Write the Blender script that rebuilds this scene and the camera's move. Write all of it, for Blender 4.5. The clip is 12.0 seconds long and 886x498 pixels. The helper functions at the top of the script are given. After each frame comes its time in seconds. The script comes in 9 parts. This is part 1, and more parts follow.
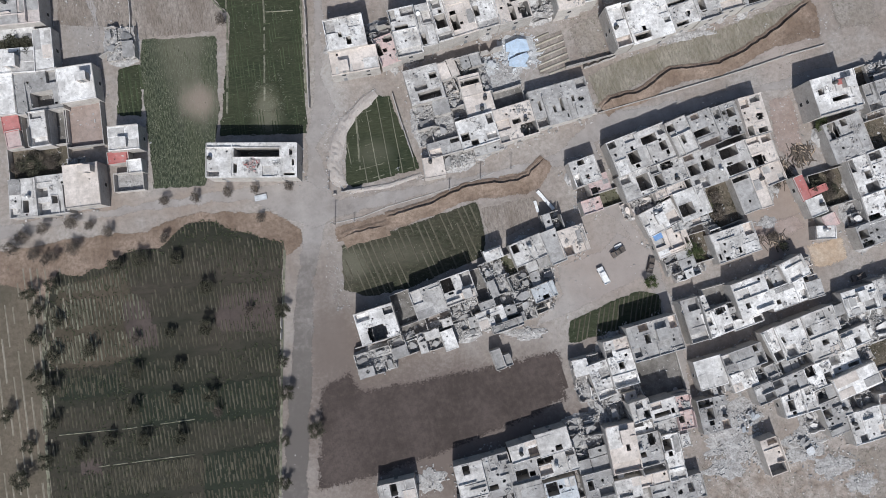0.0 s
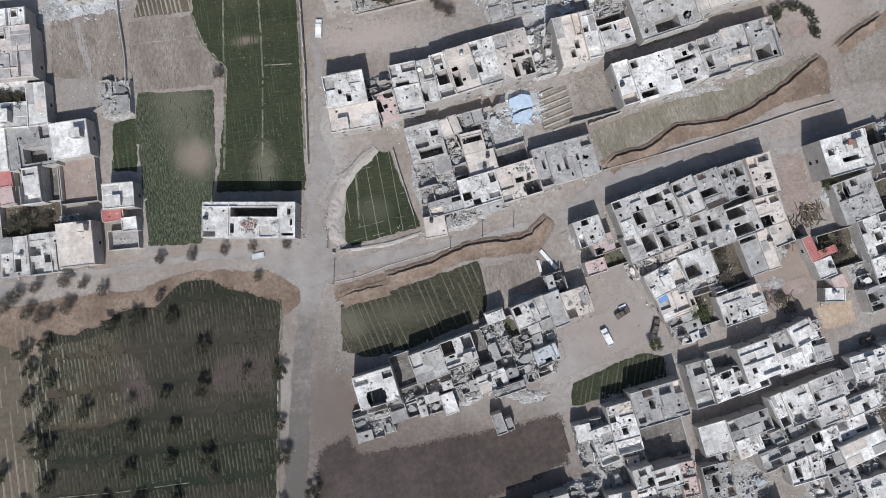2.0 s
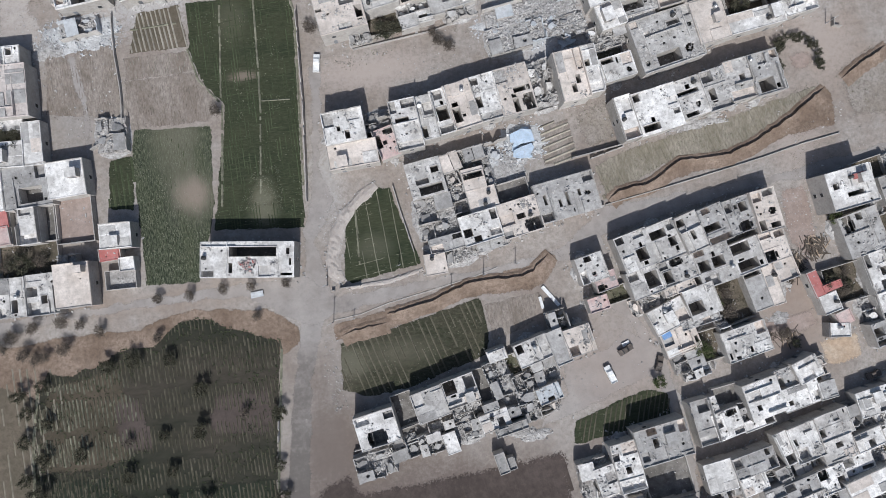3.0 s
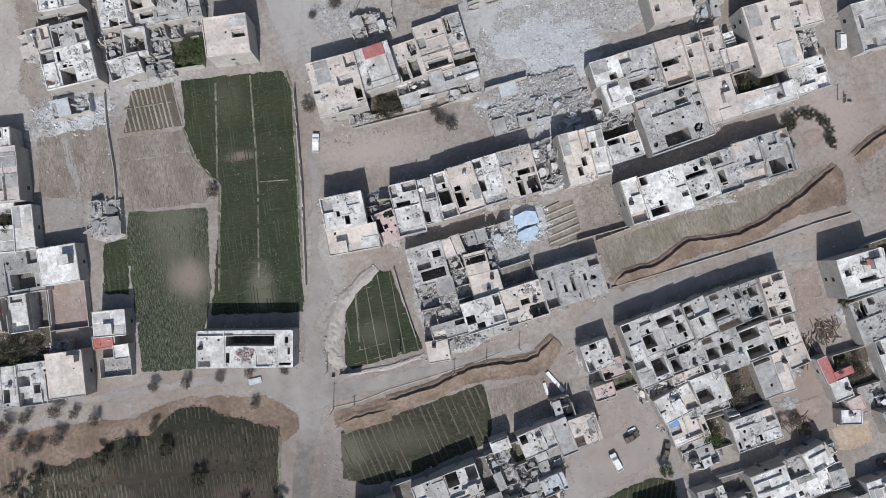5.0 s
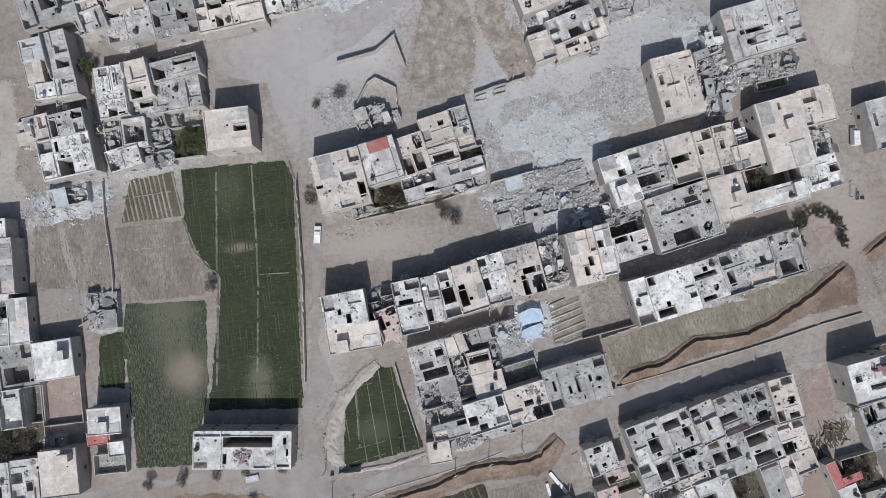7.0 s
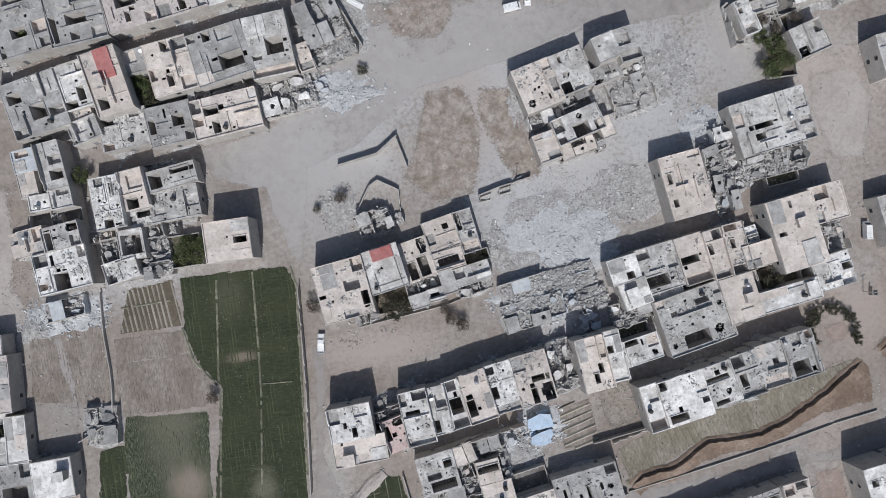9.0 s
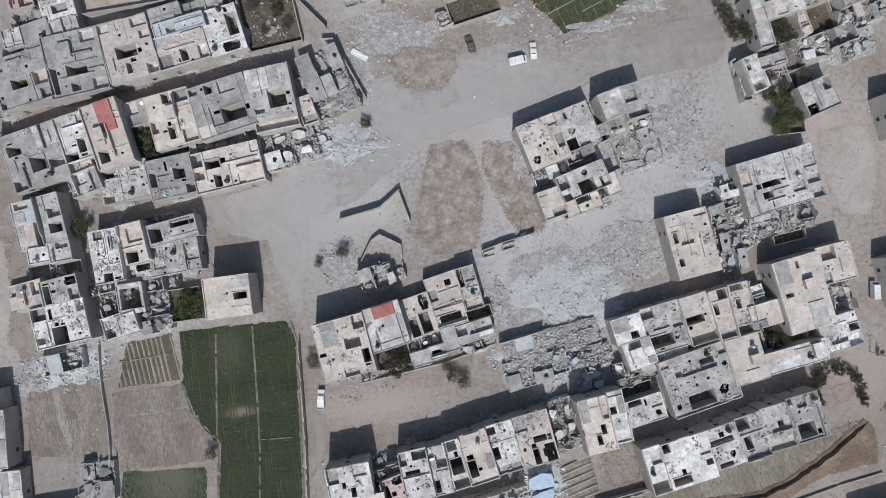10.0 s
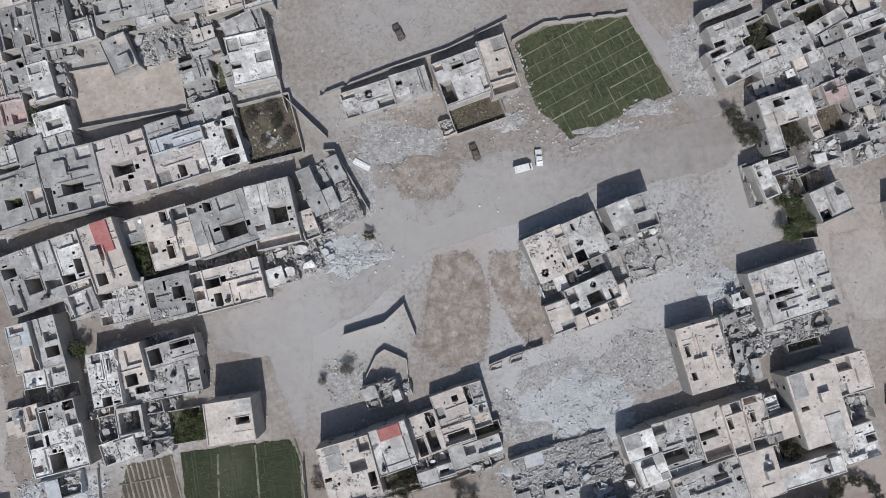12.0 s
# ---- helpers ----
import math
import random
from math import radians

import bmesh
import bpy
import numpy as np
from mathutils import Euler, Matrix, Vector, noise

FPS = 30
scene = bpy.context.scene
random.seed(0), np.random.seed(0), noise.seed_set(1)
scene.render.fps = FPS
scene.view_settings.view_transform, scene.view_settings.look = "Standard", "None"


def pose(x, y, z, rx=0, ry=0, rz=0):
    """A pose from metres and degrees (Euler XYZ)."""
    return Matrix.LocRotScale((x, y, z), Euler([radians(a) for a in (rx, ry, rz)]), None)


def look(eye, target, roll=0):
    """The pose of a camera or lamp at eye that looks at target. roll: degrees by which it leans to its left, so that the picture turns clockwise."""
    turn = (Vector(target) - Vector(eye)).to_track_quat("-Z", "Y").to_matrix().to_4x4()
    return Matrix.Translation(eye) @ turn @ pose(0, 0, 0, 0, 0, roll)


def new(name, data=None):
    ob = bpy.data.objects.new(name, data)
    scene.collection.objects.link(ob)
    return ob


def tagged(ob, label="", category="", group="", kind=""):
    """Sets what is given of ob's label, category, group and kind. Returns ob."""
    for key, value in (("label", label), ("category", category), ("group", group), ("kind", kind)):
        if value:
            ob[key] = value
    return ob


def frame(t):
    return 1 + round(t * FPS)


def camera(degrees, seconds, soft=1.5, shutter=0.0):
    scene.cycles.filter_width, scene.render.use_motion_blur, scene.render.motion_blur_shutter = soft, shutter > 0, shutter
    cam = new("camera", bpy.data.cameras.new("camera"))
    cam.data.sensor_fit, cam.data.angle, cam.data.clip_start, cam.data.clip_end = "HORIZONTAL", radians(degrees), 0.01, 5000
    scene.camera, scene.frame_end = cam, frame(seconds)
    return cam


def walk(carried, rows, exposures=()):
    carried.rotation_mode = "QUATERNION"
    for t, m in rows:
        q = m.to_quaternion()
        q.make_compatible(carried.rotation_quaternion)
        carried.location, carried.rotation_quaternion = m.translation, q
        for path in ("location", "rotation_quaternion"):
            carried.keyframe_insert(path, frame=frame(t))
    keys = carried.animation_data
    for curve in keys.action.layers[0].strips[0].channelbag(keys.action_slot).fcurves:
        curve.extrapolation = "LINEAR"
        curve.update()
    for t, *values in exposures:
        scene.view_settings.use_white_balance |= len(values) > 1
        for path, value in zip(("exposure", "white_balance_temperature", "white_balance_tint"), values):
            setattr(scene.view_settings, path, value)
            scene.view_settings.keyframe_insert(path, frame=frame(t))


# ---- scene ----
cam = camera(72.8, 12.0, 0.9)
PATH = [
    (0, (-8.525, 11.428, 170.22), (-8.464, 11.523, 168.224), 25.7),
    (0.5, (-8.134, 15.309, 169.722), (-8.073, 15.4, 167.725), 26.9),
    (1, (-7.581, 19.716, 168.945), (-7.521, 19.806, 166.948), 27.2),
    (1.5, (-7.124, 24.179, 168.356), (-7.065, 24.264, 166.359), 28.3),
    (2, (-6.543, 28.884, 167.654), (-6.484, 28.971, 165.657), 27.5),
    (2.5, (-6.041, 34.026, 167.0), (-5.982, 34.109, 165.002), 28.5),
    (3, (-5.325, 39.791, 166.335), (-5.268, 39.87, 164.337), 28.8),
    (5, (-2.98, 63.976, 163.361), (-2.924, 64.04, 161.363), 34.2),
    (5.5, (-2.585, 69.995, 162.688), (-2.529, 70.058, 160.69), 35.3),
    (6, (-2.087, 76.361, 162.101), (-2.028, 76.425, 160.103), 35.3),
    (6.5, (-1.43, 82.9, 161.562), (-1.373, 82.962, 159.564), 36.1),
    (7, (-0.887, 89.898, 161.06), (-0.831, 89.959, 159.062), 36.4),
    (9, (0.521, 118.321, 158.492), (0.582, 118.372, 156.494), 43.0),
    (9.5, (1.27, 125.313, 157.894), (1.329, 125.362, 155.896), 42.7),
    (10, (1.917, 132.761, 157.204), (1.974, 132.813, 155.205), 41.2),
    (10.5, (2.382, 139.919, 156.56), (2.439, 139.968, 154.561), 42.5),
    (11, (2.881, 146.935, 155.881), (2.94, 146.991, 153.882), 39.0),
    (11.5, (3.243, 153.814, 155.224), (3.302, 153.872, 153.225), 38.7),
    (12, (3.555, 160.849, 154.628), (3.617, 160.914, 152.63), 36.5),
]
from mathutils import geometry

walk(cam, [(t, look(eye, target, roll)) for t, eye, target, roll in PATH], [(0.0, 0.07, 6150, 8), (3.0, 0.07, 6150, 8), (6.0, -0.03, 6150, 8), (12.0, -0.14, 6150, 8)])

# ---- daylight ----
SUN_UP, SUN_SHADOW = 46.0, 82.0      # elevation; the way in which shadows fall, degrees from east
world = bpy.data.worlds.new("sky")
scene.world = world
world.use_nodes = True
sky = world.node_tree.nodes.new("ShaderNodeTexSky")
sky.sky_type, sky.sun_disc = "NISHITA", False
sky.sun_elevation, sky.sun_rotation = radians(SUN_UP), radians(270.0 - SUN_SHADOW)
sky.dust_density = 2.5
backing = world.node_tree.nodes["Background"]
backing.inputs["Strength"].default_value = 0.075
world.node_tree.links.new(sky.outputs[0], backing.inputs["Color"])
sun = new("sun", bpy.data.lights.new("sun", "SUN"))
sun.data.energy, sun.data.angle, sun.data.color = 3.75, radians(0.6), (1.0, 0.97, 0.94)
c, s = math.cos(radians(SUN_UP)), math.sin(radians(SUN_UP))
a = radians(SUN_SHADOW)
sun.matrix_world = look((-60 * c * math.cos(a), -60 * c * math.sin(a), 60 * s), (0, 0, 0))


# ---- materials ----
def mat(name, c1, c2, c3=None, scale=0.12, fine=1.6, rough=0.92, bump=0.25, vary=0.0, island=0.0, stretch=(1, 1, 1), speck=0.35, metal=0.0, stain=None, patches=(), blot=0.75, mottle=0.14, creep=0.0):
    """Matt surface: c1 and c2 in broad patches, c3 in fine grain, all at world size."""
    m = bpy.data.materials.new(name)
    m.use_nodes = True
    nt = m.node_tree
    N, L = nt.nodes, nt.links
    b = N["Principled BSDF"]
    b.inputs["Roughness"].default_value, b.inputs["Metallic"].default_value = rough, metal
    b.inputs["Specular IOR Level"].default_value = 0.25
    geo = N.new("ShaderNodeNewGeometry")
    mp = N.new("ShaderNodeMapping")
    mp.inputs["Scale"].default_value = stretch
    L.new(geo.outputs["Position"], mp.inputs["Vector"])

    def noisy(sc, detail, rgh, lo, hi):
        n = N.new("ShaderNodeTexNoise")
        n.inputs["Scale"].default_value, n.inputs["Detail"].default_value, n.inputs["Roughness"].default_value = sc, detail, rgh
        L.new(mp.outputs[0], n.inputs["Vector"])
        r = N.new("ShaderNodeMapRange")
        r.inputs["From Min"].default_value, r.inputs["From Max"].default_value = lo, hi
        L.new(n.outputs["Fac"], r.inputs["Value"])
        return n, r

    def mix(fac, one, two, blend="MIX"):
        x = N.new("ShaderNodeMix")
        x.data_type, x.blend_type = "RGBA", blend
        for sock, v in (("Factor", fac), ("A", one), ("B", two)):
            k = [i for i in x.inputs if i.name == sock and (i.type == "RGBA" or sock == "Factor")][0]
            if isinstance(v, (tuple, float, int)):
                k.default_value = (*v, 1) if isinstance(v, tuple) else v
            else:
                L.new(v, k)
        return [o for o in x.outputs if o.type == "RGBA"][0]

    _, big = noisy(scale, 5, 0.62, 0.38, 0.62)
    col = mix(big.outputs[0], c1, c2)
    n2, small = noisy(fine, 6, 0.75, 0.44, 0.62)
    if c3:
        k = N.new("ShaderNodeMath")
        k.operation = "MULTIPLY"
        k.inputs[1].default_value = speck
        L.new(small.outputs[0], k.inputs[0])
        col = mix(k.outputs[0], col, c3)
    if mottle:
        _, m1 = noisy(fine * 0.55, 6, 0.75, 0.36, 0.64)
        k = N.new("ShaderNodeMapRange")
        k.inputs["To Min"].default_value, k.inputs["To Max"].default_value = 1 - mottle, 1 + mottle
        L.new(m1.outputs[0], k.inputs["Value"])
        h = N.new("ShaderNodeHueSaturation")
        L.new(k.outputs[0], h.inputs["Value"])
        L.new(col, h.inputs["Color"])
        col = h.outputs[0]
    if stain:
        _, stains = noisy(0.55, 7, 0.72, 0.54 - creep, 0.70 - creep)
        k = N.new("ShaderNodeMath")
        k.operation = "MULTIPLY"
        k.inputs[1].default_value = blot
        L.new(stains.outputs[0], k.inputs[0])
        col = mix(k.outputs[0], col, stain)
    for px, py, rx, ry, strength, tone in patches:
        # a soft patch of its own colour: wear, dust, soil, or painted shade
        at = N.new("ShaderNodeMapping")
        at.vector_type = "TEXTURE"
        at.inputs["Location"].default_value, at.inputs["Scale"].default_value = (px, py, 0), (rx, ry, 1000)
        L.new(geo.outputs["Position"], at.inputs["Vector"])
        ball = N.new("ShaderNodeVectorMath")
        ball.operation = "LENGTH"
        L.new(at.outputs[0], ball.inputs[0])
        far = N.new("ShaderNodeMath")
        far.operation = "MULTIPLY_ADD"
        L.new(big.outputs[0], far.inputs[0])
        far.inputs[1].default_value = 0.25
        L.new(ball.outputs["Value"], far.inputs[2])
        grain = N.new("ShaderNodeMath")
        grain.operation = "MULTIPLY_ADD"
        L.new(small.outputs[0], grain.inputs[0])
        grain.inputs[1].default_value = 0.3
        L.new(far.outputs[0], grain.inputs[2])
        r = N.new("ShaderNodeMapRange")
        r.interpolation_type = "SMOOTHSTEP"
        for sock, v in (("From Min", 0.45), ("From Max", 1.3), ("To Min", strength), ("To Max", 0.0)):
            r.inputs[sock].default_value = v
        L.new(grain.outputs[0], r.inputs["Value"])
        col = mix(r.outputs[0], col, tone)
    for amount, source in ((vary, "o"), (island, "i")):
        if amount:
            if source == "o":
                rnd = N.new("ShaderNodeObjectInfo").outputs["Random"]
            else:
                rnd = geo.outputs["Random Per Island"]
            r = N.new("ShaderNodeMapRange")
            r.inputs["To Min"].default_value, r.inputs["To Max"].default_value = 1 - amount, 1 + amount
            L.new(rnd, r.inputs["Value"])
            h = N.new("ShaderNodeHueSaturation")
            L.new(r.outputs[0], h.inputs["Value"])
            L.new(col, h.inputs["Color"])
            col = h.outputs[0]
    L.new(col, b.inputs["Base Color"])
    if bump:
        bp = N.new("ShaderNodeBump")
        bp.inputs["Strength"].default_value, bp.inputs["Distance"].default_value = bump, 0.15
        L.new(n2.outputs["Fac"], bp.inputs["Height"])
        L.new(bp.outputs[0], b.inputs["Normal"])
    return m


def gappy(m):
    """The same surface, thin and gappy towards the rim, so that it runs out into what lies below."""
    m = m.copy()
    m.name += "_thinning_out"
    N, L = m.node_tree.nodes, m.node_tree.links
    geo, rim, n = N.new("ShaderNodeNewGeometry"), N.new("ShaderNodeAttribute"), N.new("ShaderNodeTexNoise")
    rim.attribute_name = "edge"
    n.inputs["Scale"].default_value, n.inputs["Detail"].default_value, n.inputs["Roughness"].default_value = 1.3, 9, 0.8
    L.new(geo.outputs["Position"], n.inputs["Vector"])
    k, r = N.new("ShaderNodeMath"), N.new("ShaderNodeMapRange")
    k.operation = "MULTIPLY_ADD"
    k.inputs[1].default_value = -2.0
    L.new(n.outputs["Fac"], k.inputs[0])
    L.new(rim.outputs["Fac"], k.inputs[2])
    r.inputs["From Min"].default_value, r.inputs["From Max"].default_value = -0.53, -0.47
    L.new(k.outputs[0], r.inputs["Value"])
    L.new(r.outputs[0], N["Principled BSDF"].inputs["Alpha"])
    return m


# the darkest tones paint a broad shade over the south-west road and verge
TONES = {"brown": (0.28, 0.222, 0.188), "dry": (0.17, 0.16, 0.12), "pale": (0.44, 0.425, 0.412), "bluish": (0.42, 0.415, 0.418), "orange": (0.3, 0.238, 0.196), "shadedearth": (0.15, 0.122, 0.108), "chaff": (0.2, 0.19, 0.14), "pinkdust": (0.33, 0.278, 0.25), "ochre": (0.29, 0.226, 0.188), "shadedust": (0.115, 0.102, 0.095), "shadeumber": (0.155, 0.14, 0.13), "chalk": (0.47, 0.463, 0.466), "scrubby": (0.245, 0.2, 0.165), "dustlight": (0.42, 0.402, 0.392), "greyish": (0.3, 0.288, 0.278), "rosy": (0.45, 0.4, 0.37), "pinkish": (0.4, 0.342, 0.308)}
SPOT_GROUND = [(a, b, c, d, e, TONES[f]) for a, b, c, d, e, f in (
    (-14.2, 147.6, 24.4, 13.7, 0.7, "pale"),
    (26.9, 128.5, 21.6, 16.9, 0.8, "bluish"),
    (46.7, 135.6, 24.8, 18.6, 0.55, "pale"),
    (11.1, 172.5, 29.7, 16.3, 0.6, "pale"),
    (-6.5, 204.8, 20.3, 13.0, 0.6, "pale"),
    (20.0, 180.8, 21.8, 8.7, 0.7, "pale"),
    (66.4, 160.3, 16.2, 17.7, 0.55, "bluish"),
    (11.1, 149.7, 16.3, 13.3, 0.55, "brown"),
    (-106.8, 135.5, 8.8, 20.6, 0.55, "orange"),
    (-97.4, 97.6, 10.3, 19.1, 0.35, "greyish"),
    (-14.2, 98.5, 22.7, 6.8, 0.8, "pinkish"),
    (115.5, 45.1, 11.7, 20.0, 0.5, "orange"),)]
SPOT_GROUND += [(a, b, c, d, e, TONES[f]) for a, b, c, d, e, f in (
    (62.2, 24.8, 32.6, 14.7, 0.3, "greyish"),
    (96.0, 16.0, 14.0, 22.0, 0.7, "ochre"),
    (40.0, 10.0, 22.0, 18.0, 0.5, "pinkdust"),
    (51.5, 8.1, 9.7, 8.1, 0.5, "pinkish"),
    (116.3, 89.1, 17.3, 15.7, 0.5, "orange"),
    (114.9, 145.5, 12.3, 18.4, 0.5, "orange"),
    (-78.2, 41.7, 46.9, 4.7, 0.45, "orange"),
    (-75.5, 133.2, 17.9, 19.4, 0.5, "bluish"),
    (-77.4, 219.1, 35.4, 25.5, 0.4, "bluish"),
    (-30.0, 69.1, 6.0, 17.9, 0.4, "pale"),
    (-9.0, 147.8, 5.9, 4.1, 0.9, "pale"),
    # brown field soil, deepened by the broad shade painted over this corner
    (-9.4, -28.3, 64.0, 34.0, 1.0, "shadedearth"),
    (-37.7, -5.1, 16.0, 32.0, 0.85, "shadedearth"),
    (-24.0, 140.0, 15.0, 27.0, 0.7, "dustlight"),
    (5.0, 228.0, 36.0, 18.0, 0.6, "dustlight"),
    (90.0, 168.0, 15.0, 30.0, 0.65, "pale"),
    (34.0, 106.0, 19.0, 13.0, 0.9, "chalk"),
    (114.0, 150.0, 18.0, 32.0, 0.75, "rosy"),
    (35.9, 154.1, 44.8, 38.9, 0.75, "chalk"),)]
SPOT_GROUND += [(a, b, c, d, e, TONES[f]) for a, b, c, d, e, f in (
    (65.5, 158.0, 19.6, 33.2, 0.7, "chalk"),
    (33.8, 121.4, 21.6, 17.0, 0.7, "chalk"),
    (-74.4, 130.0, 22.3, 16.4, 0.5, "chalk"),
    (-14.5, 160.6, 22.1, 13.2, 0.6, "chalk"),
    (96.3, -55.4, 24.2, 9.7, 0.6, "pinkish"),
    (-70.5, 97.2, 17.8, 11.8, 0.5, "pinkish"),
    (102.9, 64.1, 9.4, 18.7, 0.6, "pinkish"),
    (113.6, 92.6, 12.6, 14.2, 0.6, "pinkish"),
    (16.8, 156.2, 11.6, 15.9, 0.6, "pinkish"),
    (10.9, 167.2, 17.4, 5.8, 0.5, "pinkish"),)]
SPOT_CROP = [(a, b, c, d, e, TONES[f]) for a, b, c, d, e, f in (
    (-66.8, 69.9, 6.2, 6.8, 1.0, "brown"),
    (-67.1, 70.0, 9.0, 12.0, 0.35, "dry"),
    (-70.4, 85.1, 8.9, 16.3, 0.45, "dry"),
    (-49.9, 101.0, 6.0, 2.1, 0.6, "brown"),
    (-48.3, 65.5, 5.0, 8.4, 0.6, "chaff"),
    (-68.9, 86.3, 9.5, 4.8, 0.25, "dry"),
    (-51.7, 116.3, 6.0, 9.0, 0.25, "dry"),
    (53.8, 211.2, 8.9, 7.4, 0.25, "dry"),
    (-19.8, 49.3, 6.4, 4.8, 0.3, "dry"),
    (-29.9, 18.1, 6.3, 6.3, 0.6, "dry"),
    (-16.8, 19.7, 14.3, 4.8, 0.3, "dry"),)]
SPOT_DUST = [(a, b, c, d, e, TONES[f]) for a, b, c, d, e, f in (
    (44.0, 8.0, 20.0, 18.0, 0.55, "pinkdust"),
    (11.4, 171.5, 60.8, 34.8, 0.6, "dustlight"),
    (-33.6, 151.0, 23.3, 43.7, 0.55, "dustlight"),
    (-25.7, 144.3, 9.1, 36.4, 0.4, "dustlight"),
    (-28.8, 226.7, 17.3, 28.9, 0.5, "dustlight"),
    (74.0, 214.9, 17.9, 23.9, 0.4, "dustlight"),
    # broad shade on the southern road, painted into the dust colour
    (-44.0, -22.0, 46.0, 64.0, 1.0, "shadeumber"),
    (-52.5, -36.0, 26.0, 40.0, 0.7, "shadedust"),)]


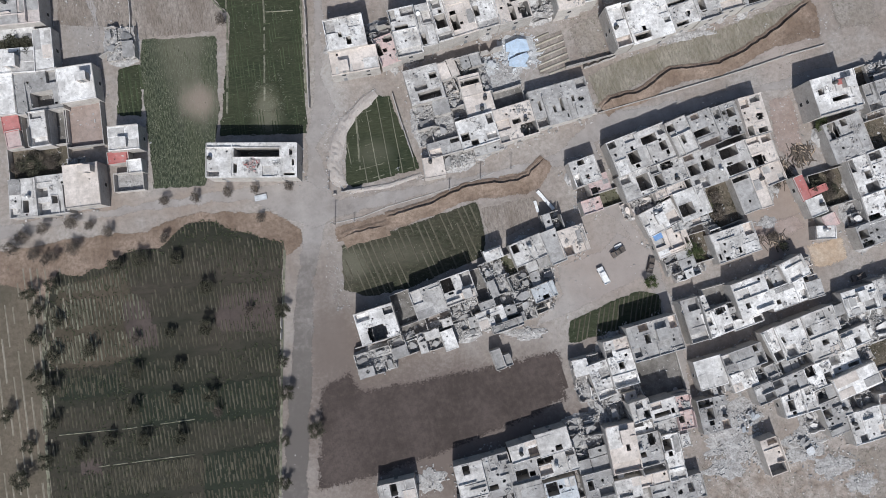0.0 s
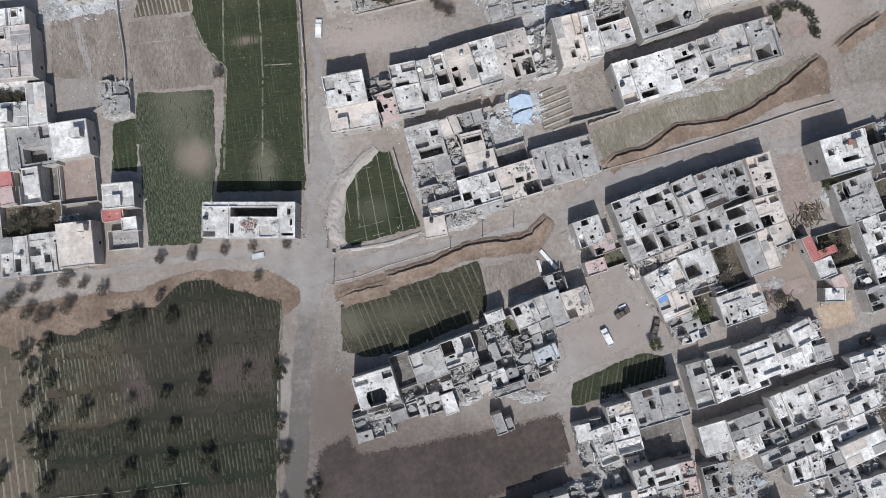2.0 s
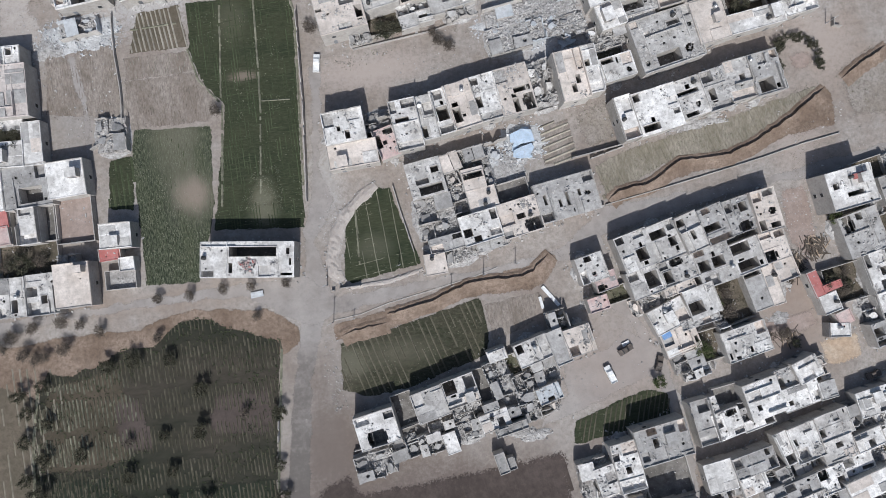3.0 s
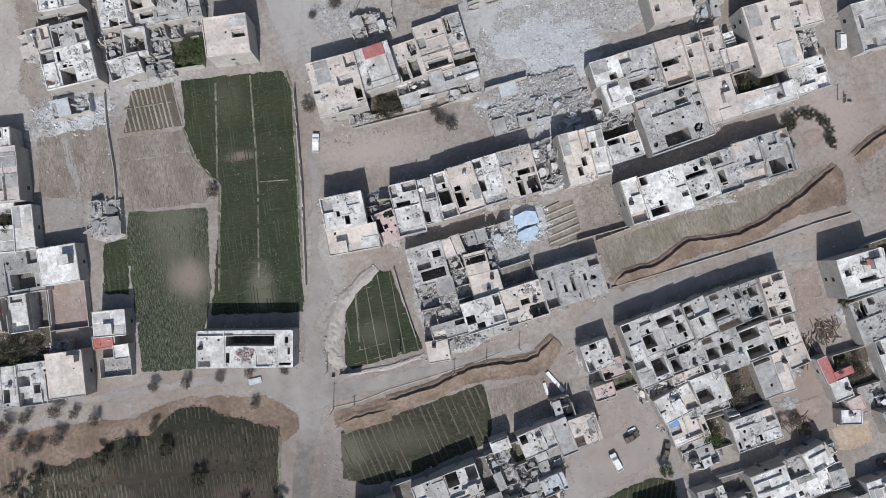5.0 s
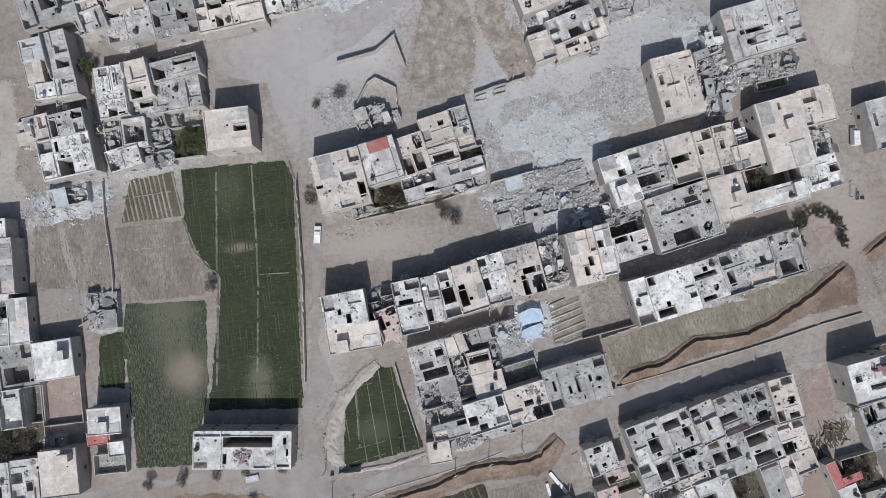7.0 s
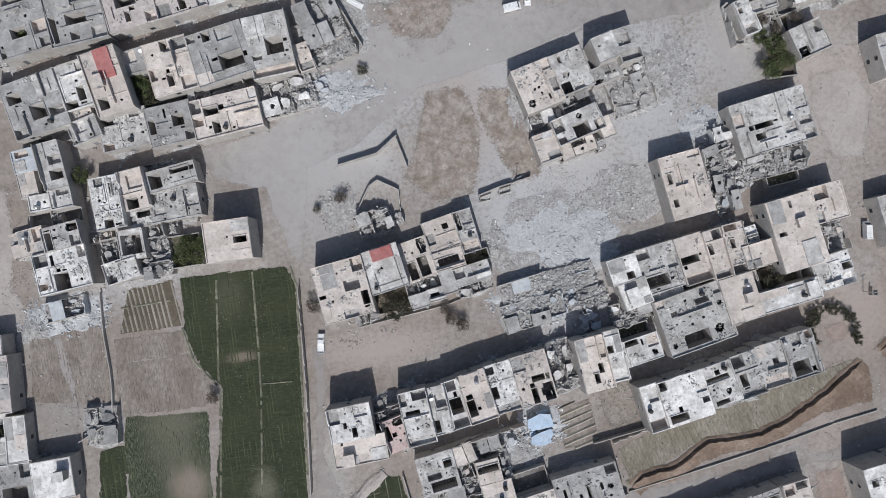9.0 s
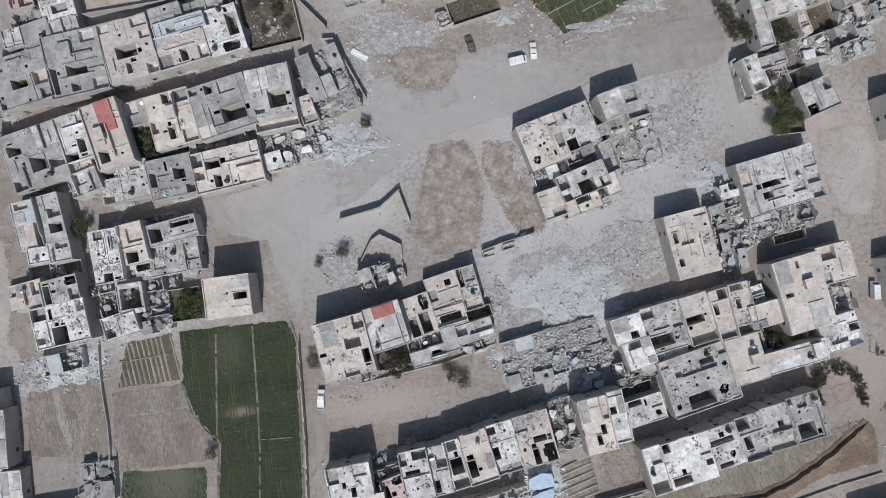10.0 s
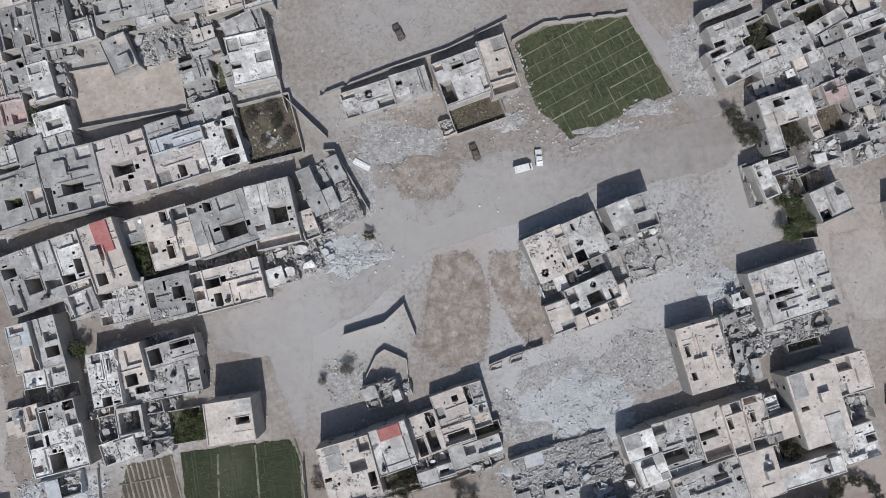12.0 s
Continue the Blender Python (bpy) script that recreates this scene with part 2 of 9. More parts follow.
M = {
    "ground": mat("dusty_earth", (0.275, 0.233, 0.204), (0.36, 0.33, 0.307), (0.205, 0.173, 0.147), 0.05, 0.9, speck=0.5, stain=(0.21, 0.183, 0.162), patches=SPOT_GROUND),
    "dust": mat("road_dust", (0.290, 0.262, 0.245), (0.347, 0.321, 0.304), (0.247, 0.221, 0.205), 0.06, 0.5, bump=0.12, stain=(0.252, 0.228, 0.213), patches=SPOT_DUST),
    "white": mat("limewashed_roof", (0.53, 0.512, 0.494), (0.86, 0.842, 0.822), (0.34, 0.322, 0.312), 0.3, 1.0, vary=0.12, stain=(0.27, 0.256, 0.246), mottle=0.2, creep=0.04),
    "grey": mat("cement_roof", (0.295, 0.284, 0.277), (0.455, 0.445, 0.436), (0.21, 0.2, 0.193), 0.3, 1.0, vary=0.18, stain=(0.17, 0.161, 0.154), mottle=0.2, creep=0.04),
    "cream": mat("sandy_plaster_roof", (0.51, 0.452, 0.408), (0.68, 0.615, 0.566), (0.35, 0.317, 0.289), 0.24, 1.0, vary=0.09, stain=(0.31, 0.274, 0.246), mottle=0.17, creep=0.02),
    "rosy": mat("rosy_plaster_roof", (0.50, 0.445, 0.42), (0.58, 0.53, 0.505), (0.36, 0.32, 0.30), 0.22, 1.1, vary=0.06, stain=(0.31, 0.27, 0.25)),
    "pink": mat("pinkish_roof", (0.50, 0.36, 0.34), (0.52, 0.43, 0.41), (0.36, 0.28, 0.27), 0.3, 1.3, vary=0.1, stain=(0.3,0.25,0.24)),
    "red": mat("red_painted_roof", (0.40, 0.13, 0.12), (0.44, 0.19, 0.18), (0.33, 0.18, 0.17), 0.3, 1.3, vary=0.1),
    "blue": mat("bluish_dusty_roof", (0.42, 0.45, 0.48), (0.52, 0.54, 0.56), (0.34, 0.33, 0.33), 0.25, 1.2, vary=0.06, stain=(0.28,0.29,0.30)),
    "wall": mat("block_wall", (0.38, 0.355, 0.33), (0.45, 0.425, 0.40), (0.27, 0.25, 0.235), 0.3, 2.0, vary=0.12, stain=(0.2, 0.19, 0.18)),
    "rubble": mat("broken_concrete", (0.36, 0.345, 0.333), (0.47, 0.458, 0.45), (0.25, 0.237, 0.228), 0.3, 2.2, island=0.3),
    "rubble_dust": mat("rubble_dust", (0.33, 0.314, 0.303), (0.49, 0.477, 0.467), (0.2, 0.188, 0.18), 0.45, 2.0, bump=0.8, speck=0.75, stain=(0.46, 0.45, 0.44)),
    # darker than cement, to put some of the courtyard shade into the floor
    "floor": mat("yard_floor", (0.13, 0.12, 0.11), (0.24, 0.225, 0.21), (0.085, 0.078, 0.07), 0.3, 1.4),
    "soil": mat("orange_soil", (0.180, 0.131, 0.099), (0.284, 0.219, 0.175), (0.119, 0.086, 0.063), 0.12, 1.1, bump=0.7, speck=0.55, stain=(0.154, 0.113, 0.086)),
    "track": mat("worn_dust", (0.385, 0.365, 0.35), (0.43, 0.415, 0.40), (0.33, 0.31, 0.295), 0.1, 0.8, bump=0.1),
    "lotsoil": mat("brown_weedy_soil", (0.262, 0.214, 0.18), (0.395, 0.352, 0.318), (0.18, 0.15, 0.125), 0.26, 0.8, bump=0.6, speck=0.55, stain=(0.17, 0.138, 0.11), mottle=0.22),
    "sandpale": mat("pale_sandy_ground", (0.385, 0.343, 0.315), (0.45, 0.41, 0.382), (0.30, 0.265, 0.238), 0.08, 1.0, stain=(0.27, 0.235, 0.21)),
    "blue_pale": mat("pale_blue_painted_slab", (0.42, 0.53, 0.66), (0.52, 0.61, 0.72), (0.42, 0.45, 0.48), 0.3, 1.5, bump=0.3),
    "sand": mat("pale_sand", (0.40, 0.34, 0.295), (0.46, 0.41, 0.37), (0.32, 0.262, 0.215), 0.12, 1.0),
    "straw": mat("sandy_straw", (0.44, 0.335, 0.245), (0.48, 0.395, 0.315), (0.28, 0.20, 0.135), 0.2, 1.3, bump=0.5),
    "pinkish": mat("reddish_earth", (0.30, 0.235, 0.205), (0.35, 0.285, 0.255), (0.22, 0.17, 0.145), 0.15, 1.2),
    "fallow": mat("fallow_earth", (0.216, 0.181, 0.155), (0.308, 0.270, 0.241), (0.147, 0.124, 0.101), 0.1, 1.3, bump=0.7, speck=0.5, stretch=(1.6, 0.7, 1), stain=(0.165, 0.142, 0.117), mottle=0.22),
    # orchard, earth, ridge and farm soils are darkened to take in broad shade
    "orchard": mat("orchard_soil", (0.105, 0.09, 0.068), (0.155, 0.126, 0.098), (0.075, 0.07, 0.047), 0.07, 1.0, bump=0.5, speck=0.5),
    "earth": mat("ploughed_earth", (0.064, 0.05, 0.045), (0.095, 0.075, 0.068), (0.045, 0.037, 0.033), 0.07, 1.0, bump=0.5, stain=(0.09, 0.072, 0.064)),
    "green": mat("young_crop", (0.023, 0.032, 0.017), (0.038, 0.044, 0.024), (0.075, 0.079, 0.048), 0.07, 1.5, bump=0.5, stretch=(0.4, 1.7, 1), speck=0.5, stain=(0.075, 0.076, 0.048), blot=0.5, patches=SPOT_CROP),
    "streaky": mat("streaky_young_crop", (0.017, 0.026, 0.015), (0.036, 0.045, 0.024), (0.165, 0.17, 0.12), 0.09, 1.5, bump=0.5, stretch=(2.2, 0.5, 1), speck=0.72, stain=(0.10, 0.105, 0.068), blot=0.35, mottle=0.25, patches=SPOT_CROP),
    "terracecrop": mat("thin_terrace_crop", (0.027, 0.032, 0.018), (0.049, 0.047, 0.031), (0.089, 0.080, 0.059), 0.1, 1.25, bump=0.5, stretch=(0.7, 1.3, 1), speck=0.6, stain=(0.095, 0.084, 0.06), blot=0.6, mottle=0.25, patches=SPOT_CROP),
    "tansoil": mat("dry_farm_soil", (0.06, 0.05, 0.036), (0.10, 0.08, 0.06), (0.045, 0.043, 0.028), 0.07, 1.0, bump=0.5, speck=0.5),
    "yellowcrop": mat("yellowing_crop", (0.036, 0.05, 0.024), (0.062, 0.074, 0.036), (0.115, 0.11, 0.065), 0.12, 1.4, bump=0.5, speck=0.55, stain=(0.125, 0.108, 0.066), blot=0.6, mottle=0.25, creep=0.03),
    "rubble_pale": mat("pale_blue_dusty_concrete", (0.43, 0.438, 0.45), (0.53, 0.54, 0.555), (0.34, 0.34, 0.345), 0.3, 2.2, island=0.25),
    "dust_pale": mat("pale_blue_rubble_dust", (0.44, 0.438, 0.442), (0.53, 0.533, 0.54), (0.29, 0.285, 0.28), 0.2, 2.4, bump=0.7, speck=0.6, stain=(0.56, 0.57, 0.58)),
    "blue_sheet": mat("blue_plastic_sheet", (0.12, 0.25, 0.50), (0.18, 0.32, 0.58), (0.35, 0.42, 0.5), 0.6, 3, rough=0.5),
    "greenrow": mat("crop_row", (0.033, 0.046, 0.022), (0.053, 0.066, 0.034), (0.12, 0.12, 0.078), 0.2, 2.2, bump=0.4, island=0.3),
    "drycrop": mat("dry_crop", (0.17, 0.168, 0.125), (0.23, 0.222, 0.17), (0.12, 0.12, 0.08), 0.2, 2.2, bump=0.3, island=0.3),
    "palecrop": mat("pale_dry_blades", (0.23, 0.235, 0.18), (0.30, 0.30, 0.24), (0.16, 0.165, 0.115), 0.2, 2.2, bump=0.2, island=0.3),
    "ridge": mat("dry_ridge", (0.098, 0.09, 0.064), (0.14, 0.128, 0.096), (0.074, 0.067, 0.047), 0.15, 1.5, bump=0.4, island=0.12),
    "palerow": mat("pale_dry_ridge", (0.27, 0.245, 0.20), (0.34, 0.315, 0.275), (0.20, 0.18, 0.145), 0.15, 1.5, bump=0.3, island=0.18),
    "pale": mat("dusty_plaster_roof", (0.39, 0.374, 0.358), (0.67, 0.65, 0.63), (0.26, 0.246, 0.236), 0.28, 1.0, vary=0.15, stain=(0.215, 0.202, 0.193), mottle=0.2, creep=0.05),
    "farm": mat("farm_soil", (0.024, 0.027, 0.019), (0.062, 0.052, 0.042), (0.02, 0.023, 0.014), 0.035, 1.0, bump=0.5, stretch=(0.5, 1.1, 1), speck=0.5),
    "darkfarm": mat("wet_dark_crop", (0.017, 0.023, 0.016), (0.028, 0.033, 0.023), (0.023, 0.027, 0.017), 0.08, 1.2, bump=0.5, speck=0.5),
    "bank": mat("weedy_bank", (0.215, 0.19, 0.15), (0.30, 0.268, 0.224), (0.13, 0.124, 0.088), 0.12, 0.9, bump=0.6, speck=0.6, stretch=(2, 0.8, 1), stain=(0.16, 0.14, 0.105)),
    "weeds": mat("weedy_ground", (0.265, 0.23, 0.20), (0.33, 0.295, 0.268), (0.165, 0.145, 0.118), 0.12, 1.0, bump=0.5, speck=0.65, stain=(0.18, 0.155, 0.125)),
    "grass": mat("dark_grass", (0.065, 0.07, 0.042), (0.13, 0.12, 0.085), (0.20, 0.175, 0.14), 0.35, 1.6, bump=0.5),
    "leaf_dark": mat("dark_leaves", (0.045, 0.047, 0.030), (0.070, 0.066, 0.045), (0.09, 0.08, 0.06), 0.4, 3, bump=0, island=0.4),
    "leaf_green": mat("green_leaves", (0.05, 0.068, 0.026), (0.08, 0.095, 0.042), (0.12, 0.12, 0.06), 0.4, 3, bump=0, island=0.4),
    "leaf_dry": mat("dry_leaves", (0.2, 0.175, 0.142), (0.27, 0.238, 0.198), (0.25, 0.212, 0.175), 0.4, 3, bump=0, island=0.4),
    "leaf_brown": mat("brown_twigs", (0.085, 0.07, 0.058), (0.125, 0.104, 0.086), (0.13, 0.11, 0.09), 0.4, 3, bump=0, island=0.4),
    "bark": mat("bark", (0.10, 0.08, 0.065), (0.15, 0.125, 0.105), (0.06, 0.05, 0.04), 1, 6),
    "glass": mat("dark_window_glass", (0.03, 0.033, 0.036), (0.05, 0.052, 0.055), None, 1, 3, rough=0.15, bump=0),
    "paint_white": mat("white_car_paint", (0.74, 0.74, 0.73), (0.80, 0.80, 0.79), (0.6, 0.58, 0.55), 1, 4, rough=0.35, bump=0, speck=0.2),
    "paint_dark": mat("burnt_steel", (0.07, 0.065, 0.06), (0.13, 0.11, 0.10), (0.20, 0.15, 0.12), 1, 4, rough=0.7, speck=0.4),
    "tyre": mat("tyre_rubber", (0.02, 0.02, 0.02), (0.03, 0.03, 0.03), None, 2, 6, bump=0),
    "steel": mat("galvanised_steel", (0.45, 0.46, 0.47), (0.55, 0.56, 0.57), (0.35, 0.30, 0.26), 1, 5, rough=0.45, metal=0.6, bump=0.05),
    "door": mat("painted_steel_door", (0.12, 0.14, 0.16), (0.18, 0.19, 0.20), (0.2, 0.13, 0.1), 1, 4, rough=0.6, vary=0.4),
    "tank": mat("black_plastic_tank", (0.035, 0.035, 0.036), (0.06, 0.06, 0.06), (0.12, 0.11, 0.1), 1, 4, rough=0.5),
}


M.update({k + "_thin": gappy(M[k]) for k in ("dust", "rubble_dust", "track", "sandpale", "straw", "pinkish", "fallow", "orchard", "earth", "green", "streaky", "yellowcrop", "tansoil", "terracecrop", "farm", "darkfarm", "bank", "weeds", "soil", "lotsoil")})


# ---- mesh helpers ----
class Shape:
    """Gathers vertices and faces for one mesh."""

    def __init__(self):
        self.v, self.f = [], []

    def box(self, x0, y0, z0, x1, y1, z1, dx=0.0, dy=0.0):
        n = len(self.v)
        self.v += [(x0, y0, z0), (x1, y0, z0), (x1, y1, z0), (x0, y1, z0), (x0 + dx, y0 + dy, z1), (x1 + dx, y0 + dy, z1), (x1 + dx, y1 + dy, z1), (x0 + dx, y1 + dy, z1)]
        self.f += [(n, n + 3, n + 2, n + 1), (n + 4, n + 5, n + 6, n + 7), (n, n + 1, n + 5, n + 4), (n + 1, n + 2, n + 6, n + 5), (n + 2, n + 3, n + 7, n + 6), (n + 3, n, n + 4, n + 7)]

    def beam(self, p, q, thick, z0, z1):
        """An upright slab from p to q in plan."""
        p, q = Vector(p), Vector(q)
        side = (q - p).normalized()
        side = Vector((-side.y, side.x)) * thick / 2
        n = len(self.v)
        for z in (z0, z1):
            self.v += [(*(p - side), z), (*(q - side), z), (*(q + side), z), (*(p + side), z)]
        self.f += [(n, n + 3, n + 2, n + 1), (n + 4, n + 5, n + 6, n + 7), (n, n + 1, n + 5, n + 4), (n + 1, n + 2, n + 6, n + 5), (n + 2, n + 3, n + 7, n + 6), (n + 3, n, n + 4, n + 7)]

    def tube(self, p, q, r0, r1, sides=6, caps=True):
        p, q = Vector(p), Vector(q)
        t = (q - p).to_track_quat("Z", "Y").to_matrix()
        n = len(self.v)
        for c, r in ((p, r0), (q, r1)):
            for k in range(sides):
                g = 2 * math.pi * k / sides
                self.v.append(tuple(c + t @ Vector((r * math.cos(g), r * math.sin(g), 0))))
        for k in range(sides):
            self.f.append((n + k, n + (k + 1) % sides, n + sides + (k + 1) % sides, n + sides + k))
        if caps:
            self.f += [tuple(n + k for k in reversed(range(sides))), tuple(n + sides + k for k in range(sides))]

    def chunk(self, x, y, z, sx, sy, sz, rng, tilt=0.5):
        """A broken block, turned at random, its corners knocked about."""
        r = Euler((rng.uniform(-tilt, tilt), rng.uniform(-tilt, tilt), rng.uniform(0, 3.2))).to_matrix()
        n = len(self.v)
        for i, j, k in ((-1, -1, -1), (1, -1, -1), (1, 1, -1), (-1, 1, -1), (-1, -1, 1), (1, -1, 1), (1, 1, 1), (-1, 1, 1)):
            o = r @ Vector((i * sx * rng.uniform(0.25, 0.55), j * sy * rng.uniform(0.25, 0.55), k * sz * rng.uniform(0.35, 0.5)))
            self.v.append((x + o.x, y + o.y, z + o.z))
        self.f += [(n + 4, n + 5, n + 6, n + 7), (n, n + 1, n + 5, n + 4), (n + 1, n + 2, n + 6, n + 5), (n + 2, n + 3, n + 7, n + 6), (n + 3, n, n + 4, n + 7)]

    def shard(self, x, y, z, rx, ry, thick, rng, tilt=0.2, turn=None):
        """A broken piece of slab with an irregular outline."""
        sides = rng.randrange(5, 10)
        r = Euler((rng.uniform(-tilt, tilt), rng.uniform(-tilt, tilt), rng.uniform(0, 6.3) if turn is None else turn)).to_matrix()
        n, start = len(self.v), rng.uniform(0, 6.3)
        rim = []
        for k in range(sides):
            g, q = start + 2 * math.pi * (k + rng.uniform(-0.3, 0.3)) / sides, rng.uniform(0.6, 1.1)
            # square off towards the corners of a slab
            q *= 1 / max(abs(math.cos(g)), abs(math.sin(g)), 0.75)
            rim.append((q * rx * math.cos(g), q * ry * math.sin(g)))
        for h in (-thick / 2, thick / 2):
            for u, v in rim:
                o = r @ Vector((u, v, h))
                self.v.append((x + o.x, y + o.y, z + o.z))
        self.f += [tuple(n + k for k in reversed(range(sides))), tuple(n + sides + k for k in range(sides))]
        for k in range(sides):
            g = (k + 1) % sides
            self.f.append((n + k, n + g, n + sides + g, n + sides + k))

    def skirt(self, p, q, reach, high, rng):
        """A slope of fallen masonry from the foot of a wall outward, to the right of the way from p to q."""
        p, q = Vector(p), Vector(q)
        long = (q - p).length
        out = Vector(((q - p).y, -(q - p).x)) / max(long, 0.01)
        m = max(3, int(long / 0.8))
        n = len(self.v)
        for k in range(m + 1):
            c = p + (q - p) * (k / m)
            fade = min(1.0, 2.5 * k / m, 2.5 * (m - k) / m)
            for off, z in ((-0.05, 1.0), (0.3, 0.62), (0.62, 0.25), (1.0, -0.03)):
                e = c + out * (off * reach * (0.35 + 0.65 * fade) * rng.uniform(0.75, 1.25))
                self.v.append((e.x, e.y, max(-0.02, z * high * (0.2 + 0.8 * fade) * rng.uniform(0.6, 1.2))))
        for k in range(m):
            for i in range(3):
                a = n + 4 * k + i
                self.f.append((a, a + 1, a + 5, a + 4))

    def mesh(self, name, material):
        me = bpy.data.meshes.new(name)
        me.from_pydata(self.v, [], self.f)
        me.materials.append(M[material])
        return me


def ring(sh, x0, y0, x1, y1, t, z0, z1):
    """Four walls round a rectangle, as one closed piece."""
    n = len(sh.v)
    for z in (z0, z1):
        sh.v += [(x0, y0, z), (x1, y0, z), (x1, y1, z), (x0, y1, z), (x0 + t, y0 + t, z), (x1 - t, y0 + t, z), (x1 - t, y1 - t, z), (x0 + t, y1 - t, z)]
    for k in range(4):
        g = (k + 1) % 4
        sh.f += [(n + k, n + g, n + 8 + g, n + 8 + k), (n + 4 + g, n + 4 + k, n + 12 + k, n + 12 + g), (n + 8 + k, n + 8 + g, n + 12 + g, n + 12 + k), (n + g, n + k, n + 4 + k, n + 4 + g)]


def strip(sh, p, q, t, z0, tops):
    """A wall from p to q whose top steps and slopes through the given heights, as one piece."""
    p, q = Vector(p), Vector(q)
    d = q - p
    side = Vector((-d.y, d.x)).normalized() * t / 2
    n, m = len(sh.v), len(tops)
    for k, z in enumerate(tops):
        c = p + d * (k / (m - 1))
        for s, zz in ((-1, z0), (1, z0), (1, z), (-1, z)):
            e = c + side * s
            sh.v.append((e.x, e.y, zz))
    for k in range(m - 1):
        a, b = n + 4 * k, n + 4 * k + 4
        sh.f += [(a, a + 1, b + 1, b), (a + 1, a + 2, b + 2, b + 1), (a + 2, a + 3, b + 3, b + 2), (a + 3, a, b, b + 3)]
    e = n + 4 * (m - 1)
    sh.f += [(n, n + 3, n + 2, n + 1), (e, e + 1, e + 2, e + 3)]


def lathe(sh, prof, sides=12):
    n = len(sh.v)
    for r, z in prof:
        for k in range(sides):
            g = 2 * math.pi * k / sides
            sh.v.append((r * math.cos(g), r * math.sin(g), z))
    for i in range(len(prof) - 1):
        for k in range(sides):
            g = (k + 1) % sides
            sh.f.append((n + i * sides + k, n + i * sides + g, n + (i + 1) * sides + g, n + (i + 1) * sides + k))
    e = n + (len(prof) - 1) * sides
    sh.f += [tuple(n + k for k in reversed(range(sides))), tuple(e + k for k in range(sides))]


def part(name, shape, material, parent, label="", kind=""):
    ob = new(name, shape.mesh(name, material) if isinstance(shape, Shape) else shape)
    ob.parent = parent
    return tagged(ob, label, kind=kind)


def empty(name, x, y, rot, z=0.0):
    ob = new(name)
    ob.matrix_world = pose(x, y, z, 0, 0, rot)
    return ob


def single(name, shape, material, label, category, kind="", group=""):
    return tagged(new(name, shape.mesh(name, material)), label, category, group, kind)


def inside(x, y, pts):
    hit = False
    for (ax, ay), (bx, by) in zip(pts, pts[1:] + pts[:1]):
        if (ay > y) != (by > y) and x < (bx - ax) * (y - ay) / (by - ay) + ax:
            hit = not hit
    return hit


# ---- ground ----
sheet = Shape()
sheet.v, sheet.f = [(-2500, -2500, 0), (2500, -2500, 0), (2500, 2500, 0), (-2500, 2500, 0)], [(0, 1, 2, 3)]
single("ground", sheet, "ground", "bare dusty grey-brown earth between the houses", "ground", "structure")
LAYER = [0]


def geometry_gap(p, a, b):
    """Distance of p from the line a to b."""
    ax, ay, dx, dy = a[0], a[1], b[0] - a[0], b[1] - a[1]
    q = dx * dx + dy * dy
    f = 0.0 if q < 1e-9 else max(0.0, min(1.0, ((p.x - ax) * dx + (p.y - ay) * dy) / q))
    return math.hypot(p.x - ax - f * dx, p.y - ay - f * dy)


def flat_area(name, pts, material, label, category, step=1.6, wobble=0.35, z=None, soft=0.0):
    """A patch of ground with an uneven outline, a little above what lies under it."""
    LAYER[0] += 1
    rng = random.Random(LAYER[0])
    z = 0.008 + 0.0013 * LAYER[0] if z is None else z
    out = []
    for (ax, ay), (bx, by) in zip(pts, pts[1:] + pts[:1]):
        n = max(1, int(math.hypot(bx - ax, by - ay) / step))
        for k in range(n):
            out.append((ax + (bx - ax) * k / n + rng.uniform(-wobble, wobble), ay + (by - ay) * k / n + rng.uniform(-wobble, wobble)))
    grid = []
    if soft:
        gap = max(0.8, min(1.5, soft * 0.5))
        x0, x1, y0, y1 = min(p[0] for p in out), max(p[0] for p in out), min(p[1] for p in out), max(p[1] for p in out)
        for i in range(int((x1 - x0) / gap) + 1):
            for j in range(int((y1 - y0) / gap) + 1):
                x, y = x0 + (i + 0.5 * (j % 2)) * gap, y0 + j * gap
                if inside(x, y, out):
                    grid.append((x, y))
    n = len(out)
    verts, _, faces, _, _, _ = geometry.delaunay_2d_cdt([Vector(p) for p in out + grid], [], [list(range(n))], 1, 1e-5)
    me = bpy.data.meshes.new(name)
    me.from_pydata([(v.x, v.y, z) for v in verts], [], [tuple(f) for f in faces])
    edge = me.attributes.new("edge", "FLOAT", "POINT")
    for k, v in enumerate(verts):
        if soft:
            near = min(geometry_gap(v, out[e], out[(e + 1) % n]) for e in range(n))
            edge.data[k].value = min(1.0, near / soft)
        else:
            edge.data[k].value = 1.0
    me.materials.append(M[material + "_thin"])
    return tagged(new(name, me), label, category, kind="structure"), z


def road(style, pts):
    flat_area("road", pts, style, "unpaved road of pale packed dust", "road", 2.5, 0.5, soft=1.6)


def track(pts, width):
    """A pair of wheel ruts worn pale along a road."""
    for side in (-0.9, 0.9):
        left, right = [], []
        for i, (x, y) in enumerate(pts):
            a, c = pts[max(0, i - 1)], pts[min(len(pts) - 1, i + 1)]
            d = Vector((c[0] - a[0], c[1] - a[1])).normalized()
            left.append((x - d.y * (side + width / 2), y + d.x * (side + width / 2)))
            right.append((x - d.y * (side - width / 2), y + d.x * (side - width / 2)))
        flat_area("wheel_track", left + right[::-1], "track", "pale wheel rut worn into the dust road", "track", 1.2, 0.1, soft=0.5)


